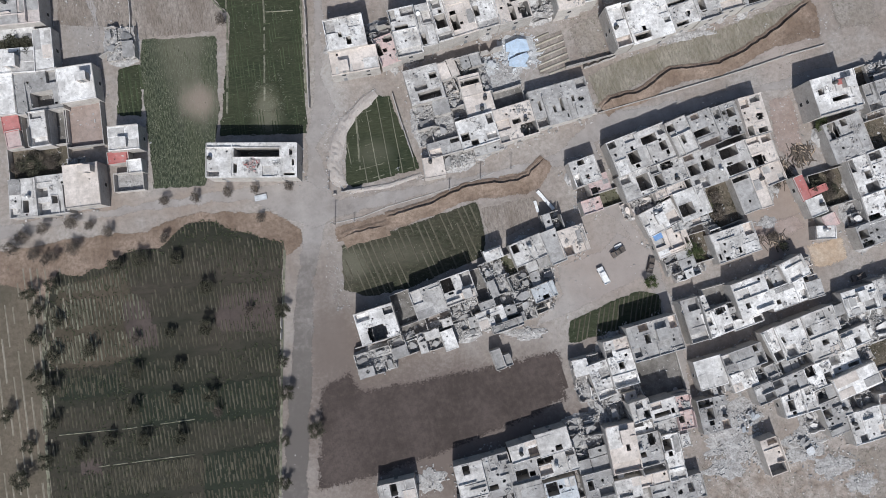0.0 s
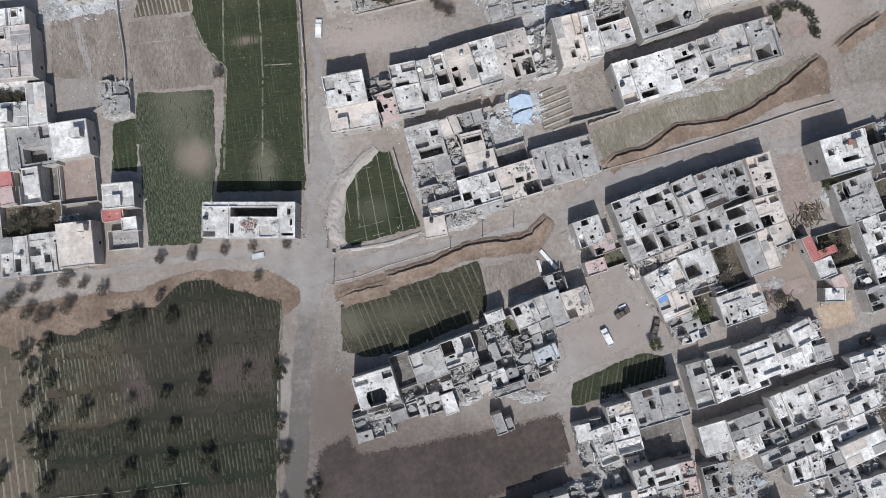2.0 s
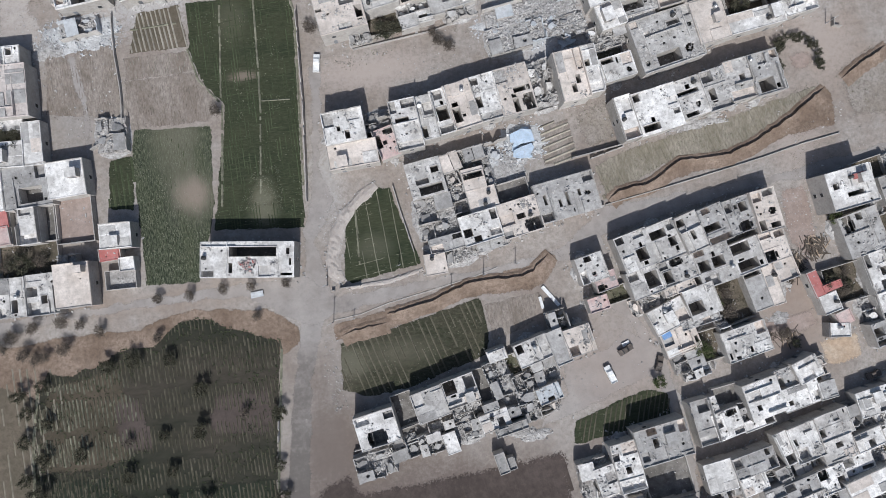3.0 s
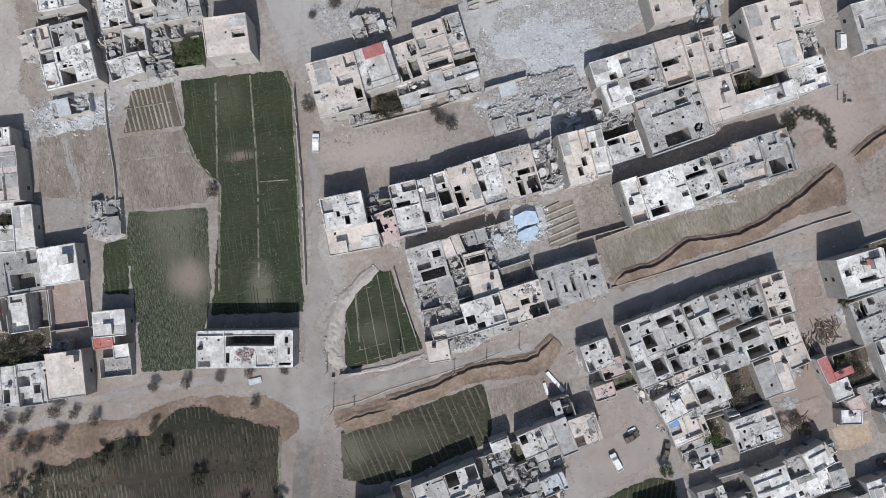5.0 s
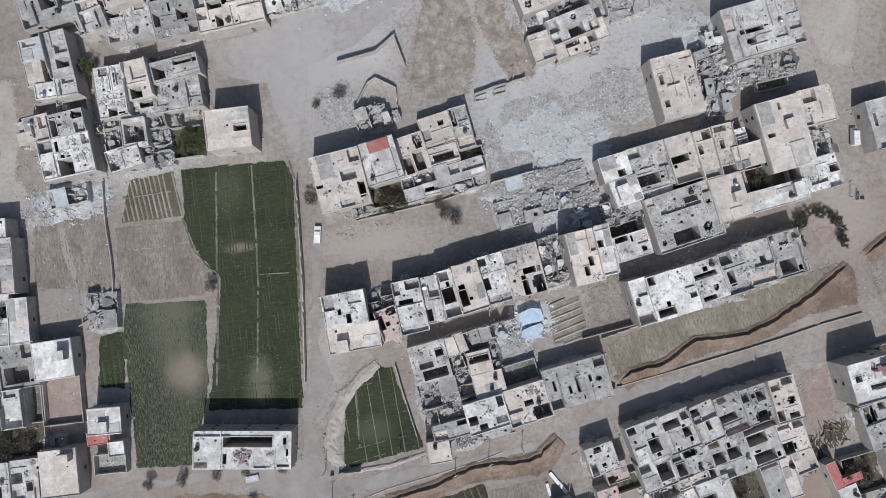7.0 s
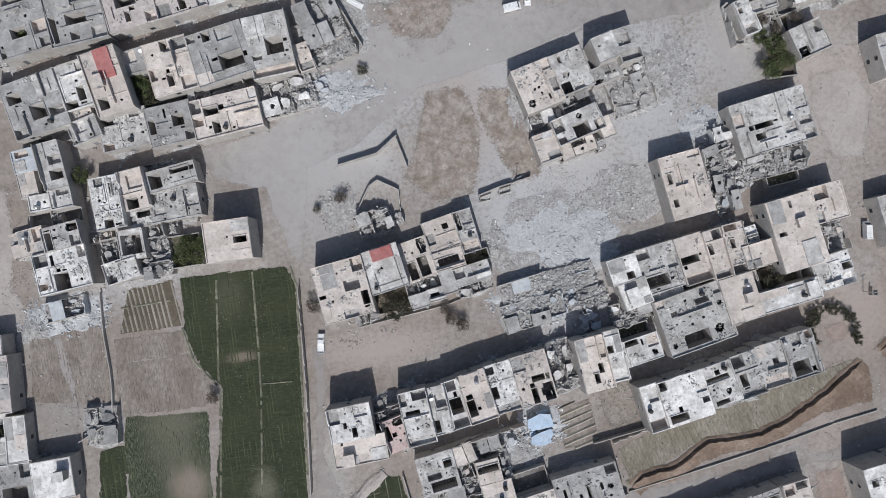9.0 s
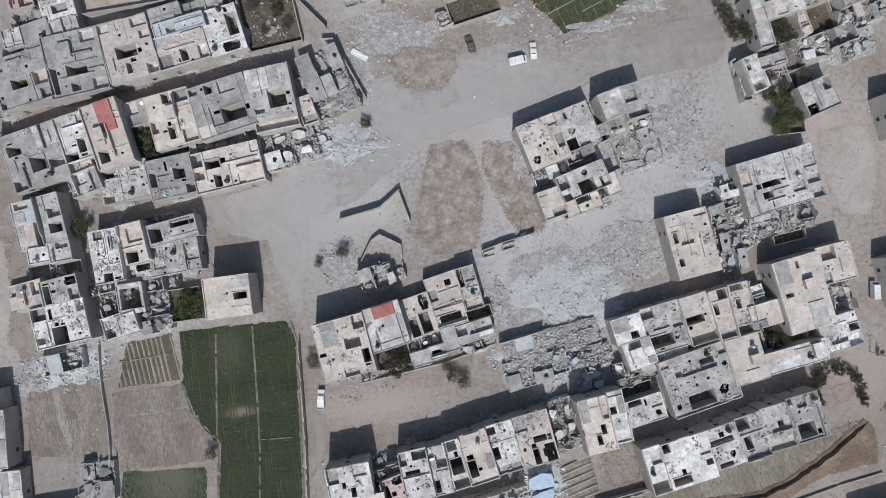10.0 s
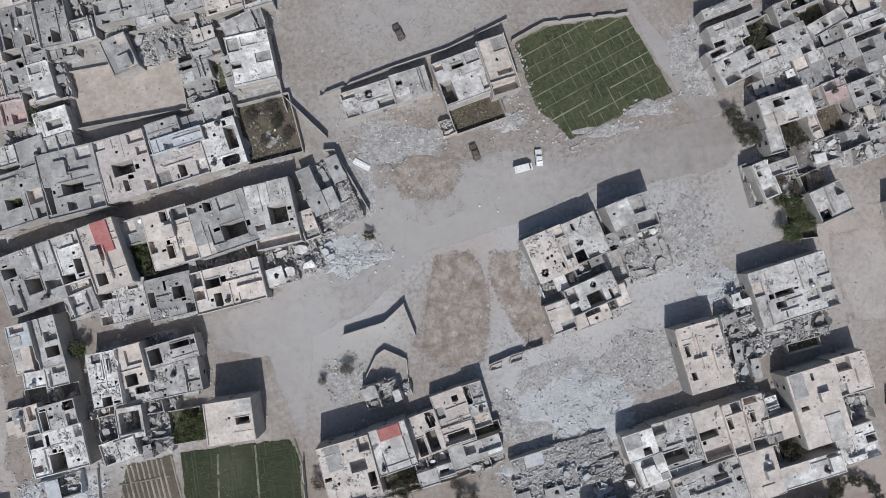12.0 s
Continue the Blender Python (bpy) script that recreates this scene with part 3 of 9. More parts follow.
def spans(pts, angle, gap, rng):
    """Lines across an outline at that angle, a gap apart."""
    ca, sa = math.cos(angle), math.sin(angle)
    loc = [(x * ca + y * sa, -x * sa + y * ca) for x, y in pts]
    lo, hi = min(p[1] for p in loc), max(p[1] for p in loc)
    v = lo + gap * 0.5
    while v < hi:
        cuts = sorted(ax + (bx - ax) * (v - ay) / (by - ay) for (ax, ay), (bx, by) in zip(loc, loc[1:] + loc[:1]) if (ay > v) != (by > v))
        for u0, u1 in zip(cuts[::2], cuts[1::2]):
            yield (u0, u1, v, ca, sa)
        v += gap * rng.uniform(0.93, 1.07)


def rows(parent, name, pts, z, angle, gap, width, high, material, keep=1.0, piece=6.0, inset=0.5, seed=1, paths=(), bare=None):
    """Low ridges along the lines of an outline, broken into pieces, some missing."""
    rng = random.Random(seed)
    sh = Shape()
    for u0, u1, v, ca, sa in spans(pts, angle, gap, rng):
        u, u1 = u0 + inset, u1 - inset
        while u < u1:
            e = min(u1, u + piece * rng.uniform(0.6, 1.4))
            gone = bare and math.hypot((u + e) / 2 * ca - v * sa - bare[0], (u + e) / 2 * sa + v * ca - bare[1]) < bare[2] * rng.uniform(0.8, 1.1)
            if rng.random() < keep and not gone and e - u > 0.3 and not any(min(u * sa + v * ca, e * sa + v * ca) < yy + 0.45 and max(u * sa + v * ca, e * sa + v * ca) > yy - 0.45 for yy in paths):
                n = len(sh.v)
                wv = width * rng.uniform(0.8, 1.2)
                for uu in (u, e):
                    for off, zz in ((-wv / 2, 0.0), (0.0, high * rng.uniform(0.7, 1.2)), (wv / 2, 0.0)):
                        vv = v + off + 0.06 * rng.uniform(-1, 1)
                        sh.v.append((uu * ca - vv * sa, uu * sa + vv * ca, z + zz - 0.01))
                sh.f += [(n, n + 3, n + 4, n + 1), (n + 1, n + 4, n + 5, n + 2), (n, n + 1, n + 2), (n + 3, n + 5, n + 4)]
            u = e
    if sh.f:
        part(name, sh, material, parent, kind="stuff")


def tufts(parent, name, pts, z, per_m2, size, material, seed=1, most=9000, keep=None):
    """Small upright clumps of blades scattered over an outline."""
    rng = random.Random(seed)
    sh = Shape()
    x0, x1, y0, y1 = min(p[0] for p in pts), max(p[0] for p in pts), min(p[1] for p in pts), max(p[1] for p in pts)
    for _ in range(min(most, int((x1 - x0) * (y1 - y0) * per_m2))):
        x, y = rng.uniform(x0, x1), rng.uniform(y0, y1)
        if not inside(x, y, pts) or (keep and noise.noise((x * keep, y * keep, seed)) < rng.uniform(-0.3, 0.3)):
            continue
        for _ in range(3):
            g, r, h = rng.uniform(0, 6.3), size * rng.uniform(0.5, 1.2), size * rng.uniform(0.5, 1.1)
            n = len(sh.v)
            dx, dy = math.cos(g) * r, math.sin(g) * r
            sh.v += [(x - dy * 0.4, y + dx * 0.4, z), (x + dy * 0.4, y - dx * 0.4, z), (x + dx, y + dy, z + h)]
            sh.f.append((n, n + 1, n + 2))
    if sh.f:
        part(name, sh, material, parent, kind="stuff")


FIELD = {  # material, label, row angle, gap, width, height, row material, share kept
    "green": ("green", "green field of young crop in drilled lines", 91, 0.8, 0.34, 0.05, "greenrow", 0.5),
    "dark": ("green", "small dark green crop plot beside the lane", 92, 1.5, 0.6, 0.12, "greenrow", 0.7),
    "green2": ("yellowcrop", "green walled field with pale irrigation ridges", 22, 3.7, 0.32, 0.14, "drycrop", 0.85),
    "patch": ("green", "green vegetable plot with pale ridges", 94, 3.55, 0.26, 0.10, "drycrop", 0.9),
    "patch2": ("terracecrop", "green terrace below the earth bank with pale ridges", 107, 1.75, 0.5, 0.14, "ridge", 0.8),
    "rows": ("green", "small green plot in narrow beds", 74, 1.3, 0.4, 0.2, "ridge", 0.8),
    "fallow": ("fallow", "fallow brown plot with stubble", 94, 0.7, 0.3, 0.09, "fallow", 0.35),
    "stripe": ("orchard", "brown plot in narrow raised beds", 98, 1.25, 0.5, 0.12, "palerow", 0.92),
    "stripes2": ("fallow", "grey-brown stubble plot", 96, 0.8, 0.22, 0.10, "palerow", 0.4),
    "earth": ("earth", "dark brown ploughed field", 100, 2.0, 0.9, 0.05, "earth", 0.5),
    "bank": ("bank", "weedy grey-brown bank below the houses", 108, 1.7, 1.0, 0.13, "bank", 0.6),
    "weeds": ("weeds", "rough ground with dry weeds", 0, 0, 0, 0, "", 0),
    "orchard": ("orchard", "brown orchard ground with furrows", 92, 2.0, 0.5, 0.12, "bank", 0.7),
    "farm": ("farm", "dark farm field in furrows", 92.5, 1.06, 0.40, 0.26, "ridge", 0.9),
    "streak": ("streaky", "green field with dry pale streaks", 91, 0.55, 0.15, 0.06, "greenrow", 0.08),
    "drycrop": ("green", "thin dry spot in the green field", 0, 0, 0, 0, "", 0),
    "tan": ("tansoil", "dry brown end of the farm field with pale ridges", 92.5, 1.06, 0.42, 0.22, "drycrop", 0.85),
    "beds2": ("farm", "dark farm beds with bold pale ridges", 93, 1.08, 0.40, 0.28, "ridge", 1.0),
    "darkg": ("darkfarm", "dark green strip of the farm", 92.5, 1.06, 0.40, 0.2, "ridge", 0.35),
    "brownp": ("earth", "bare brown patch in the field", 92, 2.0, 0.9, 0.05, "earth", 0.4),
    "soil": ("soil", "bare orange-brown soil", 0, 0, 0, 0, "", 0),
    "soil2": ("soil", "bare orange-brown soil of the upper terrace", 0, 0, 0, 0, "", 0),
    "soil3": ("soil", "bare orange-brown soil along the ditch", 0, 0, 0, 0, "", 0),
    "pale": ("sandpale", "pale sandy bare ground", 0, 0, 0, 0, "", 0),
    "plot": ("fallow", "small bare plot in raised strips", 16, 1.9, 0.8, 0.35, "palerow", 1.0),
    "sandy": ("straw", "patch of orange-tan sand and straw", 0, 0, 0, 0, "", 0),
    "lot": ("lotsoil", "brown open ground with dry weeds", 0, 0, 0, 0, "", 0),
    "pinkish": ("pinkish", "reddish bare plot between ruins", 0, 0, 0, 0, "", 0),
    "gravel": ("rubble_dust", "levelled lot of pale crushed rubble", 0, 0, 0, 0, "", 0),
}


FARM_PATHS = (30.4, 18.6, 9.0, -0.4, -9.6, -18.9, -28.4, -38.0, -47.5)   # footpaths across the beds


def field(style, pts):
    material, label, angle, gap, width, high, rowmat, keep = FIELD[style]
    soft = {"tan": 3.0, "lot": 5.0, "brownp": 3.0, "darkg": 2.5, "weeds": 4.0, "pale": 4.0, "pinkish": 2.5, "gravel": 4.0, "drycrop": 3.0, "sandy": 2.0, "soil": 1.4, "soil2": 1.2, "soil3": 1.4, "fallow": 1.2, "stripes2": 1.0, "bank": 1.5, "orchard": 1.5, "earth": 4.5, "plot": 1.0, "farm": 1.0}.get(style, 0.6)
    ob, z = flat_area("field", pts, material, label, "field", 1.6, min(0.45, 0.2 + soft * 0.1), soft=soft)
    if gap:
        rows(ob, "crop_row" if rowmat == "greenrow" else "ridge", pts, z, radians(angle), gap, width, high, rowmat, keep, 1.6 if style in ("tan", "streak", "farm", "darkg", "beds2", "fallow", "stripes2") else 6.0, max(0.5, soft * (1.0 if style == "earth" else 0.6)), seed=LAYER[0], paths=FARM_PATHS if style in ("farm", "tan", "darkg", "beds2") else (), bare=(-66.8, 69.9, 5.4) if style == "streak" else None)
    if style == "patch":
        rows(ob, "cross_ridge", pts, z, radians(8), 3.1, 0.16, 0.07, "drycrop", 0.35, 2.0, seed=12)
    if style == "green":
        rows(ob, "cross_ridge", pts, z, radians(3), 1.6, 0.2, 0.05, "greenrow", 0.35, 3.0, seed=5)
    if style == "green2":
        rows(ob, "cross_ridge", pts, z, radians(angle + 88), 2.3, 0.15, 0.1, "drycrop", 0.6, 2.2, seed=9)
    if style in ("green", "dark", "patch", "patch2", "green2", "rows", "streak", "darkg"):
        tufts(ob, "crop", pts, z, 0.5, 0.22, "drycrop", LAYER[0], keep=0.1)
    if style in ("streak", "drycrop"):
        tufts(ob, "dry_blades", pts, z, 4.0 if style == "streak" else 9.0, 0.11, "palecrop", LAYER[0] + 1, 16000, keep=0.35)
    if style in ("weeds", "bank"):
        tufts(ob, "weeds", pts, z, 1.2, 0.24, "drycrop", LAYER[0], keep=0.12)
    elif style == "farm":
        tufts(ob, "crop", pts, z, 0.9, 0.4, "greenrow", LAYER[0], 14000, keep=0.045)
    return ob


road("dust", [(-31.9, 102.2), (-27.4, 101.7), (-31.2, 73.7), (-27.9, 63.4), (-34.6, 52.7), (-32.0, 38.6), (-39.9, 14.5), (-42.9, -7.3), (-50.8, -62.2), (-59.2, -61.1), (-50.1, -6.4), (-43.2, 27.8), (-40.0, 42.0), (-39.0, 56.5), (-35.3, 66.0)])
road("dust", [(-131.5, 41.4), (-106.5, 42.5), (-78.1, 43.3), (-39.6, 44.8), (-30.8, 37.9), (-8.1, 38.8), (28.3, 42.3), (43.8, 47.1), (46.4, 36.6), (34.3, 38.0), (17.7, 36.4), (-8.6, 34.6), (-31.5, 31.5), (-38.2, 28.8), (-47.3, 33.4), (-56.2, 39.4), (-78.4, 39.8), (-110.0, 38.5), (-132.0, 35.4)])
road("dust", [(44.6, 53.3), (91.8, 56.2), (117.9, 60.0), (142.7, 65.7), (141.4, 57.3), (120.1, 53.0), (93.1, 53.1), (46.1, 44.9), (34.5, 39.6), (28.0, 40.4)])
road("dust", [(44.0, 36.9), (48.2, 31.4), (61.3, -4.5), (62.3, -28.7), (60.3, -42.7), (56.8, -42.3), (58.2, -20.2), (55.6, -3.8), (48.3, 19.9), (40.8, 25.7)])
road("dust", [(-28.2, 244.7), (-23.9, 244.2), (-27.0, 217.6), (-16.8, 198.6), (-7.6, 184.2), (28.6, 190.2), (42.7, 184.0), (59.9, 189.4), (86.0, 192.3), (89.2, 182.9), (85.4, 177.3), (64.0, 175.4), (49.1, 176.5), (28.8, 169.4), (4.7, 165.0), (-14.4, 151.4), (-26.5, 147.2), (-31.6, 122.0), (-34.8, 125.3), (-39.9, 143.1), (-52.3, 147.6), (-55.6, 156.7), (-36.5, 160.0), (-17.4, 175.1), (-20.7, 196.1), (-28.0, 208.8)])
road("dust", [(64.1, 231.3), (68.9, 221.6), (87.5, 192.1), (79.6, 190.0), (73.4, 199.8), (66.5, 215.8), (61.1, 231.6)])
track([(-30.2, 100.3), (-31.7, 85.4), (-33.2, 70.7), (-35.5, 52.8), (-37.9, 40.1), (-41.7, 18.0), (-45.7, -3.8), (-49.1, -25.4), (-53.4, -55.8)], 0.5)
track([(-38.0, 36.8), (-24.7, 34.9), (-5.0, 37.1), (18.1, 39.9), (36.7, 44.0), (55.4, 47.1), (86.4, 53.5)], 0.4)
track([(-38.6, 40.2), (-56.0, 41.3), (-78.3, 41.4), (-106.7, 40.6), (-130.2, 38.4)], 0.4)
track([(-20.9, 158.0), (-12.5, 167.2), (-3.0, 173.3), (6.2, 176.6), (27.3, 179.9), (50.0, 183.1), (73.2, 187.8), (87.1, 189.2)], 0.5)
track([(46.0, 33.3), (53.1, 19.3), (59.3, -1.0), (60.7, -22.1), (59.2, -39.4)], 0.4)
road("dust", [(27.4, 11.1), (40.9, 14.3), (46.4, 18.5), (57.1, 12.3), (58.9, 2.3), (50.9, 3.3), (30.3, -3.8), (16.9, -7.0), (27.9, 2.9)])
field("green", [(-63.6, 123.7), (-35.7, 123.2), (-33.9, 117.2), (-36.8, 68.5), (-37.6, 56.5), (-62.6, 58.9), (-55.9, 93.5), (-61.9, 100.4), (-64.2, 110.2)])
field("streak", [(-81.4, 89.7), (-60.0, 88.3), (-61.7, 63.4), (-67.4, 45.2), (-82.3, 45.7), (-82.9, 81.0)])
field("dark", [(-89.2, 81.7), (-82.1, 82.6), (-83.0, 66.9), (-90.2, 68.1)])
field("fallow", [(-83.0, 103.6), (-62.2, 104.4), (-56.6, 92.4), (-60.6, 89.0), (-84.0, 88.9)])
field("stripe", [(-77.3, 122.3), (-65.5, 123.3), (-63.9, 110.5), (-80.8, 110.5)])
field("stripes2", [(-82.4, 110.2), (-64.3, 110.2), (-62.4, 103.6), (-82.8, 102.6)])
field("patch", [(-26.2, 60.9), (-16.6, 65.8), (-13.0, 65.4), (-10.6, 55.5), (-6.6, 42.9), (-26.6, 39.7), (-28.8, 41.3)])
field("patch2", [(-32.0, 24.4), (-22.5, 25.7), (8.2, 32.2), (9.6, 21.7), (7.9, 15.7), (-14.8, 9.2), (-26.1, 8.5), (-32.6, 11.2)])
field("fallow", [(8.0, 30.0), (25.3, 32.2), (22.5, 23.0), (9.9, 18.7)])
field("earth", [(-43.6, -13.6), (-32.6, -8.6), (-30.2, -15.3), (11.4, -12.3), (27.4, -10.8), (28.6, -27.6), (17.4, -31.8), (-7.2, -38.2), (-30.2, -43.2), (-48.0, -44.5)])
field("rows", [(29.8, -4.7), (50.6, 1.4), (56.6, -0.6), (56.8, -8.1), (28.2, -11.9)])
field("bank", [(43.8, 64.8), (53.7, 68.4), (84.4, 74.3), (110.8, 80.6), (113.1, 77.2), (93.5, 67.2), (79.2, 62.1), (64.1, 61.8), (46.3, 53.8)])
field("green2", [(33.3, 217.2), (41.9, 220.7), (64.3, 221.2), (73.9, 199.2), (44.9, 189.7), (36.7, 199.7)])
field("orchard", [(-135.5, 31.1), (-109.4, 27.9), (-107.0, 19.7), (-114.2, -7.7), (-119.8, -52.9), (-142.3, -49.9)])
field("soil", [(-135.1, 34.6), (-120.2, 34.6), (-109.5, 35.6), (-92.7, 35.6), (-85.1, 35.2), (-77.1, 37.8), (-70.8, 38.9), (-57.1, 37.2), (-50.9, 36.7), (-46.5, 34.2), (-41.8, 30.4), (-42.0, 25.2), (-47.0, 22.0), (-58.0, 26.0), (-70.0, 32.0), (-80.0, 27.0), (-92.0, 25.0), (-105.0, 20.0), (-114.0, 18.0), (-122.0, 22.0), (-135.5, 28.0)])
field("farm", [(-115.2, 17.8), (-112.9, 23.7), (-111.0, 26.9), (-107.4, 25.0), (-104.4, 24.9), (-101.2, 26.5), (-99.0, 25.8), (-95.0, 27.6), (-92.5, 29.6), (-87.8, 30.3), (-82.5, 29.9), (-79.2, 31.8), (-77.5, 33.9), (-74.2, 35.9), (-70.3, 36.2), (-65.8, 35.3), (-62.2, 32.8), (-56.2, 31.0), (-54.0, 29.5), (-47.4, 27.2), (-51.0, -0.0), (-58.3, -61.2), (-119.5, -53.0), (-117.5, 1.6)])
field("tan", [(-114.0, 17.8), (-111.6, 23.7), (-107.4, 24.0), (-99.0, 24.8), (-92.0, 27.0), (-88.0, 12.0), (-90.0, -1.0), (-99.0, -3.0), (-116.5, -2.0), (-116.8, 6.0)])
field("soil2", [(-33.5, 29.6), (-25.0, 30.9), (-17.2, 32.6), (-6.4, 34.8), (4.0, 37.0), (14.0, 38.4), (22.0, 39.4), (28.4, 42.4), (31.2, 41.5), (30.5, 38.0), (26.0, 32.8), (22.0, 31.7), (14.4, 31.8), (6.1, 31.8), (-0.9, 30.2), (-8.7, 28.2), (-14.9, 26.3), (-21.0, 25.9), (-27.8, 24.9), (-33.6, 24.4)])
field("soil3", [(45.5, 54.4), (58.3, 58.4), (68.8, 64.4), (82.9, 64.3), (100.2, 72.0), (113.2, 80.6), (115.4, 76.0), (115.0, 67.6), (100.3, 65.6), (88.4, 61.6), (81.0, 59.2), (71.8, 58.6), (57.0, 54.8), (46.0, 52.6)])
field("weeds", [(59.0, -20.3), (60.6, -20.5), (59.6, -21.9)])
field("pale", [(107.5, 158.8), (123.4, 159.9), (127.9, 148.5), (122.0, 130.8), (111.3, 132.2), (107.4, 148.0)])
field("pinkish", [(94.5, 52.2), (104.0, 53.0), (105.5, 38.0), (101.0, 28.2), (95.2, 37.4)])
field("sandy", [(99.7, 8.4), (112.0, 10.2), (113.0, 1.5), (102.0, -0.1)])
field("pinkish", [(82.8, 15.7), (99.5, 18.3), (102.9, 12.0), (84.4, 7.0)])
field("weeds", [(60.2, -45.9), (120.2, -50.5), (114.6, -84.6), (57.3, -76.8)])
field("weeds", [(-26.0, 102.3), (-8.8, 104.8), (-7.5, 103.1), (-20.3, 98.5)])
field("pale", [(-104.8, 126.0), (-102.0, 124.1), (-101.3, 116.4), (-106.2, 112.5), (-117.9, 113.9), (-113.8, 154.8), (-103.4, 153.6), (-102.4, 134.9)])
field("gravel", [(21.4, 133.9), (40.5, 136.4), (48.4, 113.3), (33.8, 110.4), (20.2, 113.6)])
field("fallow", [(-103.6, 115.2), (-83.6, 114.2), (-83.7, 92.9), (-104.7, 95.6)])
field("lot", [(-6.5, 188.3), (4.6, 194.5), (17.4, 190.1), (17.9, 182.6), (11.3, 176.5), (-1.9, 177.4)])
field("lot", [(-2.8, 207.3), (8.5, 203.1), (16.6, 196.2), (8.9, 194.0), (-5.3, 198.6)])
field("lot", [(60.5, -46.0), (92.0, -45.0), (114.0, -56.0), (112.5, -68.0), (59.0, -62.0)])
field("brownp", [(-95.7, 17.0), (-85.6, 17.5), (-84.4, 0.5), (-94.8, 1.8)])
field("brownp", [(-68.2, 15.8), (-50.1, 15.5), (-52.4, 1.1), (-71.2, 2.9)])
field("darkg", [(-113.6, -1.8), (-97.4, -2.3), (-93.6, -10.3), (-114.8, -11.0)])
field("darkg", [(-93.4, -9.1), (-52.2, -8.5), (-53.9, -22.4), (-93.5, -20.4)])
field("beds2", [(-101.5, -28.5), (-78.3, -28.7), (-79.2, -38.8), (-101.8, -40.1)])
field("darkg", [(-77.2, -28.0), (-54.3, -26.3), (-56.5, -46.1), (-78.8, -43.9)])
field("brownp", [(-109.6, -24.7), (-101.9, -24.7), (-101.9, -32.4), (-111.7, -31.2)])
field("drycrop", [(-50.1, 74.3), (-42.7, 75.1), (-42.5, 62.7), (-55.2, 63.7)])
field("weeds", [(115.9, 84.4), (127.3, 89.3), (135.3, 86.7), (132.3, 68.1), (119.5, 68.2), (117.3, 74.8)])
field("pinkish", [(103.4, 90.7), (110.5, 91.1), (111.7, 86.2), (107.5, 83.6), (102.9, 84.8)])
field("soil", [(120.6, 85.4), (136.0, 91.4), (135.3, 86.7), (120.0, 81.5)])
field("plot", [(29.7, 77.3), (38.9, 78.9), (40.7, 67.2), (30.2, 65.5)])
field("lot", [(4.3, 166.7), (17.9, 167.0), (20.6, 156.3), (21.6, 151.8), (20.2, 144.7), (17.1, 134.5), (3.8, 132.9), (-5.3, 141.8), (-0.7, 150.6), (1.2, 158.0)])
field("lot", [(18.0, 166.4), (31.2, 164.4), (32.6, 155.1), (34.8, 148.9), (36.2, 136.4), (25.7, 135.6), (21.2, 144.7), (19.0, 150.1), (16.8, 156.6)])
field("weeds", [(39.4, 80.1), (51.6, 86.0), (53.3, 70.5), (41.2, 67.5)])
road("dust", [(-97.8, 113.5), (-94.9, 112.2), (-92.1, 97.0), (-92.8, 84.9), (-91.7, 75.7), (-95.2, 76.2), (-95.1, 94.3), (-97.3, 106.8)])


def low_ridge(width, pts):
    """A thin line of raised dry earth between beds."""
    rng = random.Random(int(pts[0][0] * 10))
    root = empty("field_ridge", *pts[0], 0)
    ox, oy = pts[0]
    sh = Shape()
    for (ax, ay), (bx, by) in zip(pts, pts[1:]):
        n = max(2, int(math.hypot(bx - ax, by - ay) / 1.0))
        side = Vector((-(by - ay), bx - ax)).normalized()
        for k in range(n):
            if rng.random() < 0.12:
                continue
            p = [Vector((ax + (bx - ax) * e / n - ox, ay + (by - ay) * e / n - oy)) for e in (k, k + 1)]
            m = len(sh.v)
            for c in p:
                for off, z in ((-0.5, 0.1), (0.0, 0.22 + 0.05 * rng.random()), (0.5, 0.1)):
                    e = c + side * off * width * rng.uniform(0.7, 1.3)
                    sh.v.append((e.x, e.y, z))
            sh.f += [(m, m + 3, m + 4, m + 1), (m + 1, m + 4, m + 5, m + 2)]
    root.name = "field_ridge"
    part("ridge", sh, "drycrop", root, kind="stuff")
    tagged(root, "thin pale ridge of dry earth between crop beds", "ridge", kind="structure")


low_ridge(0.5, [(-54.4, 121.6), (-55.6, 107.6), (-56.7, 95.5)])
low_ridge(0.5, [(-44.9, 122.6), (-45.5, 104.8), (-46.2, 91.1), (-48.9, 65.6)])
low_ridge(0.35, [(-45.6, 93.4), (-37.8, 93.0)])
low_ridge(0.6, [(-34.9, 122.8), (-33.9, 117.2), (-35.4, 92.7), (-36.8, 68.5)])
low_ridge(0.6, [(-64.5, 110.3), (-62.3, 101.1), (-56.5, 93.6), (-59.5, 65.4)])
low_ridge(0.35, [(-104.6, -28.4), (-78.3, -28.4)])
low_ridge(0.35, [(-114.4, -18.5), (-95.2, -19.1), (-77.3, -18.9)])
low_ridge(0.7, [(-47.4, 26.7), (-51.0, -0.0), (-56.3, -43.1)])
low_ridge(0.8, [(-113.6, 23.7), (-116.3, 8.0), (-117.6, -8.0), (-118.6, -35.0)])
low_ridge(0.4, [(-31.5, 23.1), (-27.9, 24.0)])
low_ridge(0.5, [(-23.4, 60.4), (-23.9, 44.9)])
low_ridge(0.5, [(-79.4, 117.3), (-66.7, 117.9)])


